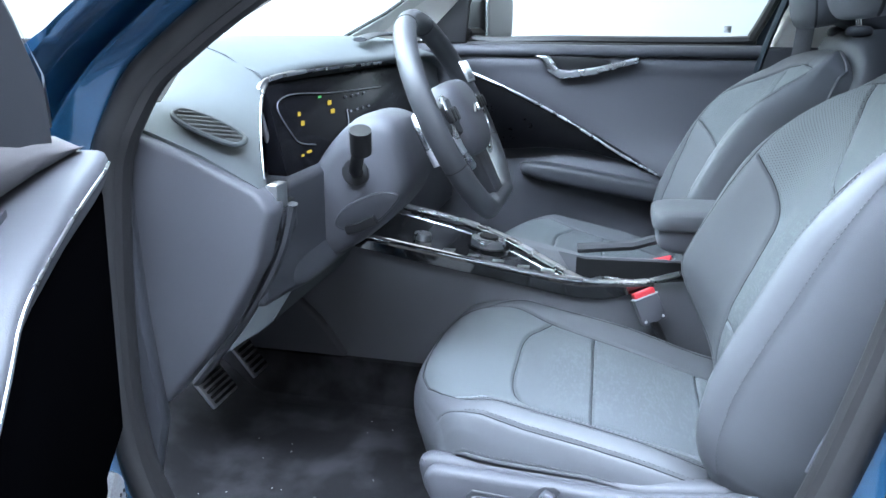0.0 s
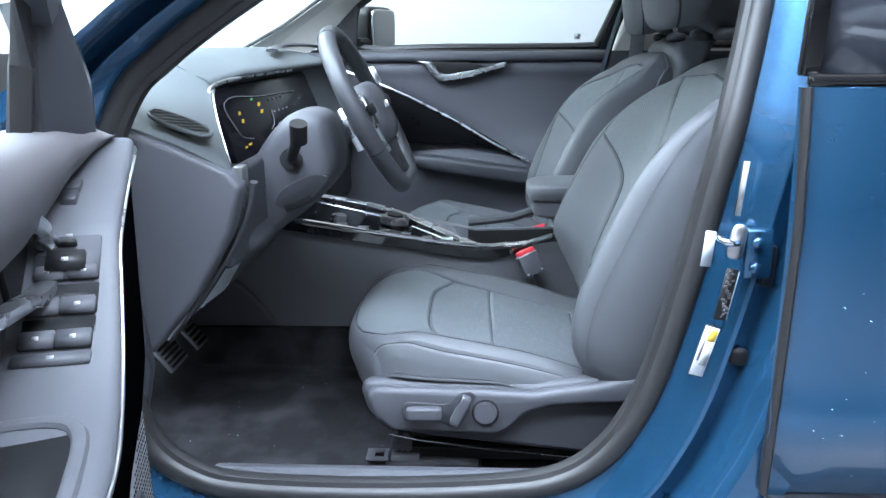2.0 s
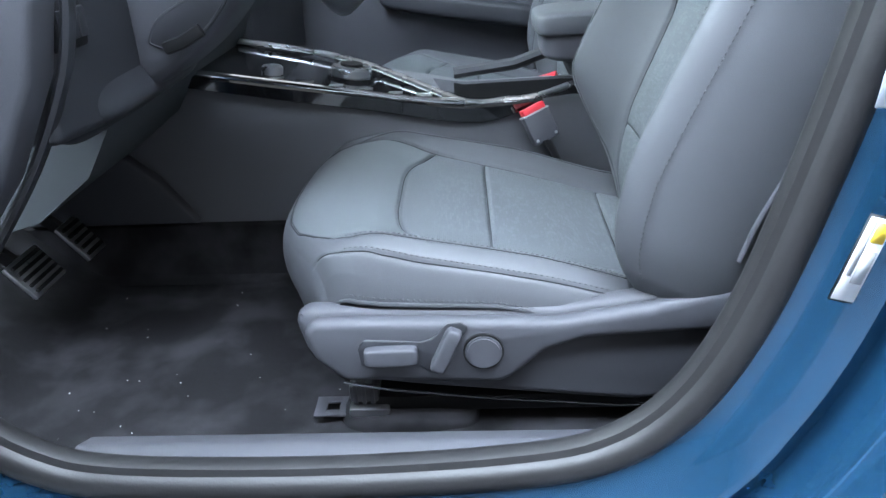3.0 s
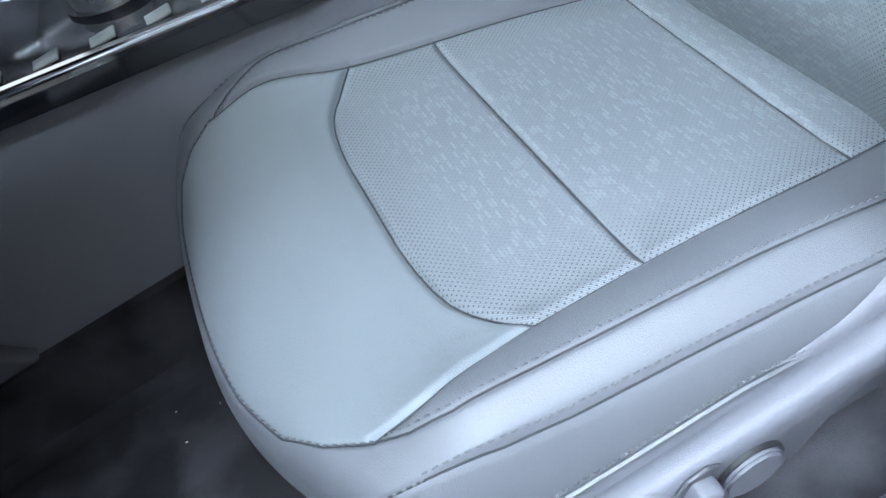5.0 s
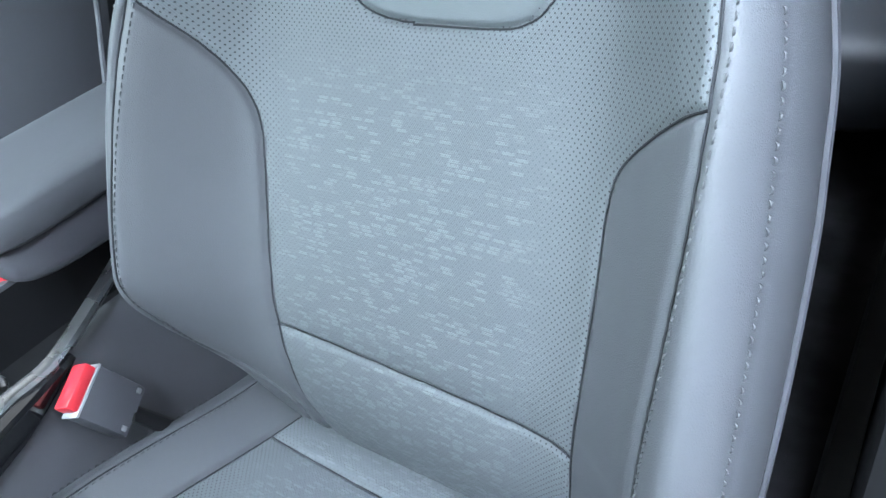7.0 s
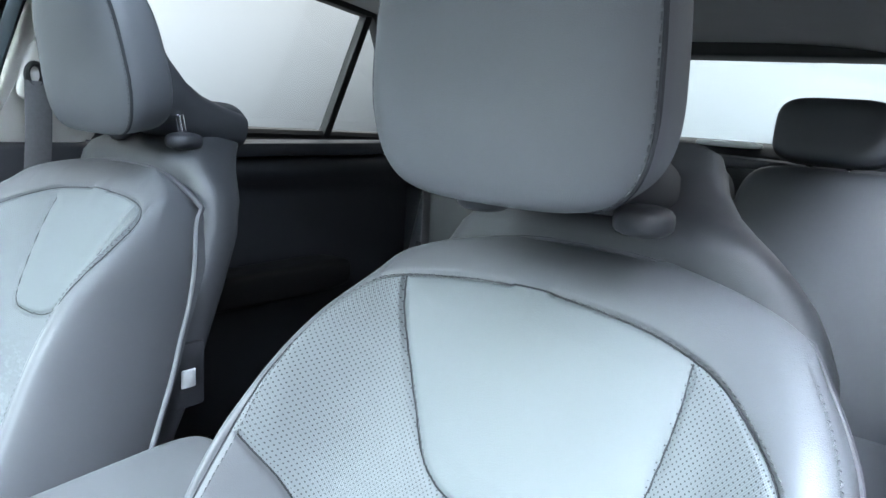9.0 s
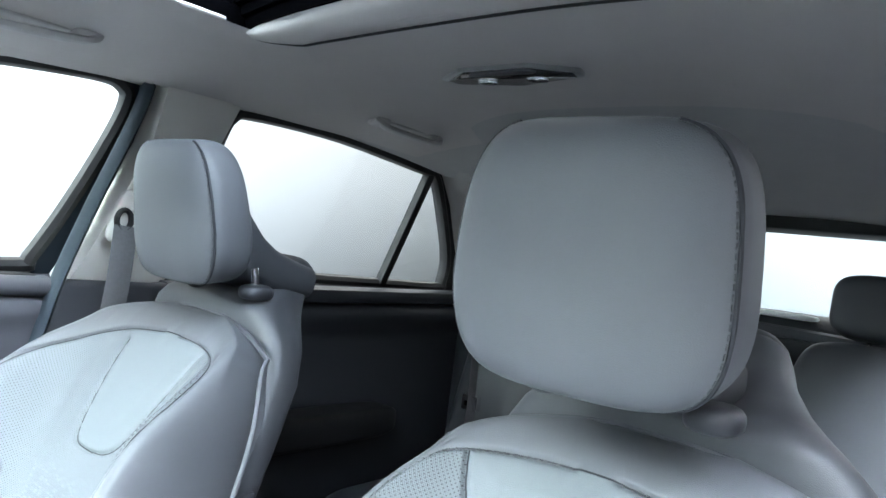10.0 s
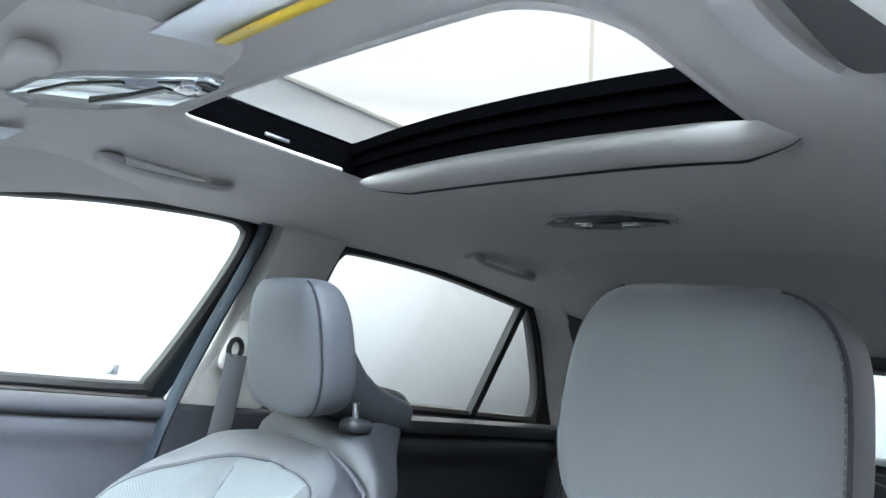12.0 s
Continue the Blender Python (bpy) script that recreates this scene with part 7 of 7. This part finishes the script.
loft(bm, [[(-0.74, 0.62, 1.05), (-0.67, 0.66, 1.045), (-0.56, 0.705, 1.035), (-0.56, 0.73, 1.035)], [(-0.604, 0.615, 1.122), (-0.555, 0.655, 1.112), (-0.49, 0.70, 1.091), (-0.49, 0.725, 1.091)],
          [(-0.471, 0.605, 1.206), (-0.435, 0.65, 1.20), (-0.387, 0.695, 1.195), (-0.387, 0.72, 1.195)], [(-0.397, 0.60, 1.258), (-0.35, 0.645, 1.255), (-0.297, 0.68, 1.268), (-0.297, 0.70, 1.265)],
          [(-0.25, 0.575, 1.345), (-0.21, 0.62, 1.345), (-0.16, 0.66, 1.325), (-0.16, 0.68, 1.325)], [(-0.12, 0.55, 1.40), (-0.08, 0.59, 1.40), (-0.02, 0.645, 1.355), (-0.02, 0.665, 1.355)], [(0.1, 0.53, 1.43), (0.1, 0.58, 1.425), (0.1, 0.635, 1.385), (0.1, 0.65, 1.38)]], close=False)
part("pillar_cover", bm, LIGHT_TRIM, ap, "pale grey moulded cover")
part("windscreen_edge", sweep(bmesh.new(), [(-0.75, 0.612, 1.052), (-0.61, 0.608, 1.124), (-0.477, 0.598, 1.21), (-0.403, 0.593, 1.263), (-0.255, 0.57, 1.35), (-0.13, 0.545, 1.405)], 0.006, 0.005, 8), BLACK, ap)
np_ = thing("near_windscreen_pillar_trim", "pale grey windscreen pillar trim beside the doorway", "pillar trim", (-0.4, -0.66, 1.05))
bm = bmesh.new()
door_side = [(-0.51, -0.715, 0.985), (-0.474, -0.712, 1.033), (-0.412, -0.702, 1.078), (-0.27, -0.675, 1.162), (-0.10, -0.64, 1.265), (0.05, -0.61, 1.33), (0.17, -0.60, 1.365)]
loft(bm, [[(x - 0.014, y + 0.06, z - 0.003), (x - 0.006, y + 0.03, z - 0.001), (x - 0.012, y, z + 0.012)] for x, y, z in door_side], close=False)
part("pillar_cover", bm, LIGHT_TRIM, np_, "pale grey moulded cover")

bm = bmesh.new()
loft(bm, [[(x, 0.565, liner_z(x, 0.565) + 0.004), (x, 0.61, 1.425 - k), (x, 0.64, 1.408 - k), (x, 0.66, 1.41 - k)] for x, k in [(0.02, 0.075), (0.15, 0.04), (0.3, 0.016), (0.45, 0.008), (0.7, 0.006), (1.0, 0.006), (1.2, 0.012), (1.34, 0.025)]], close=False)
part("roof_side_trim", bm, HEADLINER, bp, "cloth covered roof side")
bm = bmesh.new()
loft(bm, [[(1.30, 0.56, 1.43), (1.34, 0.62, 1.40), (1.36, 0.66, 1.39)], [(1.45, 0.60, 1.36), (1.47, 0.65, 1.32), (1.45, 0.68, 1.30)], [(1.58, 0.64, 1.25), (1.60, 0.68, 1.18), (1.55, 0.71, 1.14)], [(1.68, 0.66, 1.10), (1.70, 0.70, 1.04), (1.62, 0.73, 1.04)]], close=False)
cp = thing("rear_pillar_trim", "grey cloth covered rear quarter pillar trim", "pillar trim", (1.55, 0.68, 1.0))
part("pillar_cover", bm, HEADLINER, cp)
bm = bmesh.new()
loft(bm, [[(1.34, 0.56, 1.44), (1.9, 0.58, 1.36), (1.95, 0.62, 1.30)], [(1.5, 0.62, 1.34), (1.9, 0.62, 1.25), (1.95, 0.64, 1.2)], [(1.62, 0.68, 1.15), (1.9, 0.66, 1.12), (1.95, 0.66, 1.1)], [(1.70, 0.70, 1.04), (1.9, 0.68, 1.0), (1.95, 0.68, 1.0)]], close=False)
part("cargo_side_trim", bm, PLASTIC, cp, "dark cargo side trim")
part("quarter_panel", B(1.60, 1.96, 0.66, 0.74, 0.4, 1.05, 0.02), PLASTIC, cp)
part("near_quarter_panel", B(1.30, 1.96, -0.74, -0.68, 0.4, 1.40, 0.02), PLASTIC, cp)

# ---- tailgate ----
tg = thing("tailgate", "dark trimmed tailgate with wide rear window", "tailgate", (1.93, 0, 0.9))
part("upper_trim", prism(bmesh.new(), [(1.86, 1.335), (1.93, 1.325), (1.96, 1.40), (1.86, 1.40)], "y", -0.62, 0.62, 0.008), BLACK, tg, "dark upper trim")
part("lower_trim", prism(bmesh.new(), [(1.88, 0.5), (1.93, 0.5), (1.95, 1.125), (1.90, 1.115), (1.87, 1.09)], "y", -0.66, 0.66, 0.008), PLASTIC, tg, "dark lower trim")
part("rear_shelf_rail", sweep(bmesh.new(), [(1.86, -0.5, 1.065), (1.88, 0.0, 1.075), (1.86, 0.5, 1.065)], 0.03, 0.016, 10, power=3), PLASTIC_MID, tg, "grey shelf rail")
part("wiper_cover", puff(bmesh.new(), (1.885, -0.11, 1.115), (0.012, 0.085, 0.008), 0.5, 0.5, 24, 10), WHITE, tg, "pale wiper cover")
g = part("rear_window", B(1.945, 1.95, -0.60, 0.60, 1.10, 1.345), CLEAR, tg, "clear rear window")
g.visible_shadow = False
part("tailgate_skin", B(1.96, 2.0, -0.68, 0.68, 0.4, 1.10, 0.02), BLUE, tg)

# ---- rear bench ----
rb = thing("rear_bench", "dark grey leather rear bench seat", "rear seat", (1.4, 0, 0.4))
for y0, y1 in ((-0.66, -0.20), (-0.19, 0.19), (0.20, 0.66)):
    c, h = (y0 + y1) / 2, (y1 - y0) / 2
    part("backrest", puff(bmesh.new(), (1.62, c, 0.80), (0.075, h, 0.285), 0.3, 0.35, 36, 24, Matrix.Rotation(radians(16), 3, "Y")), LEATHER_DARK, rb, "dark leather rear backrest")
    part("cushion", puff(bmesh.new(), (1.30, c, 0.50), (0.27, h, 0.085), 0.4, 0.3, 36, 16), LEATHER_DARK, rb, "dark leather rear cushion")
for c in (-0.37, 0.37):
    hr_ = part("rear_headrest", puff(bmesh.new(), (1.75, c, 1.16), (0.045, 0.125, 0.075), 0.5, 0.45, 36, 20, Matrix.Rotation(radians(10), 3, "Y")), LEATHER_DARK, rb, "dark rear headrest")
    for k in (-0.04, 0.04):
        part("headrest_post", sweep(bmesh.new(), [(1.735, c + k, 1.04), (1.742, c + k, 1.11)], 0.006, 0.006, 8, up=(0, 1, 0)), CHROME, hr_)
sb2 = thing("rear_seat_belt", "dark rear seat belt webbing beside the bench", "seat belt", (1.5, 0.6, 0.6))
part("webbing", sweep(bmesh.new(), smooth_path([(1.60, 0.64, 1.06), (1.52, 0.58, 0.95), (1.42, 0.50, 0.76), (1.36, 0.47, 0.62)], 6), 0.02, 0.0015, 8, up=(0, 1, 0), power=5), bpy.data.materials["belt_webbing"], sb2, "dark webbing")
part("tongue", B(1.43, 1.45, 0.49, 0.54, 0.76, 0.80, 0.003), CHROME, sb2, "steel belt tongue")


# ---- small traces ----
rng = random.Random(7)


def scatter(name, n, place, size, material, label, category):
    bm = bmesh.new()
    for _ in range(n):
        p, s = place(), size * rng.uniform(0.5, 1.4)
        m = Matrix.Translation(p) @ Matrix.Rotation(rng.uniform(0, 6.28), 4, "Z") @ Matrix.Diagonal((s * rng.uniform(0.6, 2.2), s * 0.6, s * 0.4, 1))
        bmesh.ops.create_icosphere(bm, subdivisions=1, radius=1.0, matrix=m)
    ob = part(name, bm, material, None)
    return tagged(ob, label, category, "", "stuff")


def on_floor():
    x, y = rng.uniform(-0.62, -0.12), rng.uniform(-0.66, -0.2)
    return Vector((x, y, 0.3175 + 0.004 * math.sin(x * 31 + y * 17) * math.sin(y * 29 - x * 13)))


scatter("carpet_lint", 40, on_floor, 0.0008, mat("pale_lint", (0.55, 0.55, 0.54), 0.9), "small pale lint and grit on black carpet", "lint")


def on_door():
    z = rng.uniform(0.48, 1.0)
    x = rng.uniform(0.44, 0.75)
    return Vector((x, -0.885 + 0.05 * ((z - 0.78) / 0.5) ** 2 - 0.014 * math.exp(-((z - 0.57) / 0.05) ** 2) + 0.02 * max(0, min(1, (0.55 - z) / 0.15)) - 0.0004, z))


scatter("water_drops", 45, on_door, 0.0010, mat("pale_drop", (0.7, 0.75, 0.8), 0.1), "small pale water drops on blue paint", "water drops")
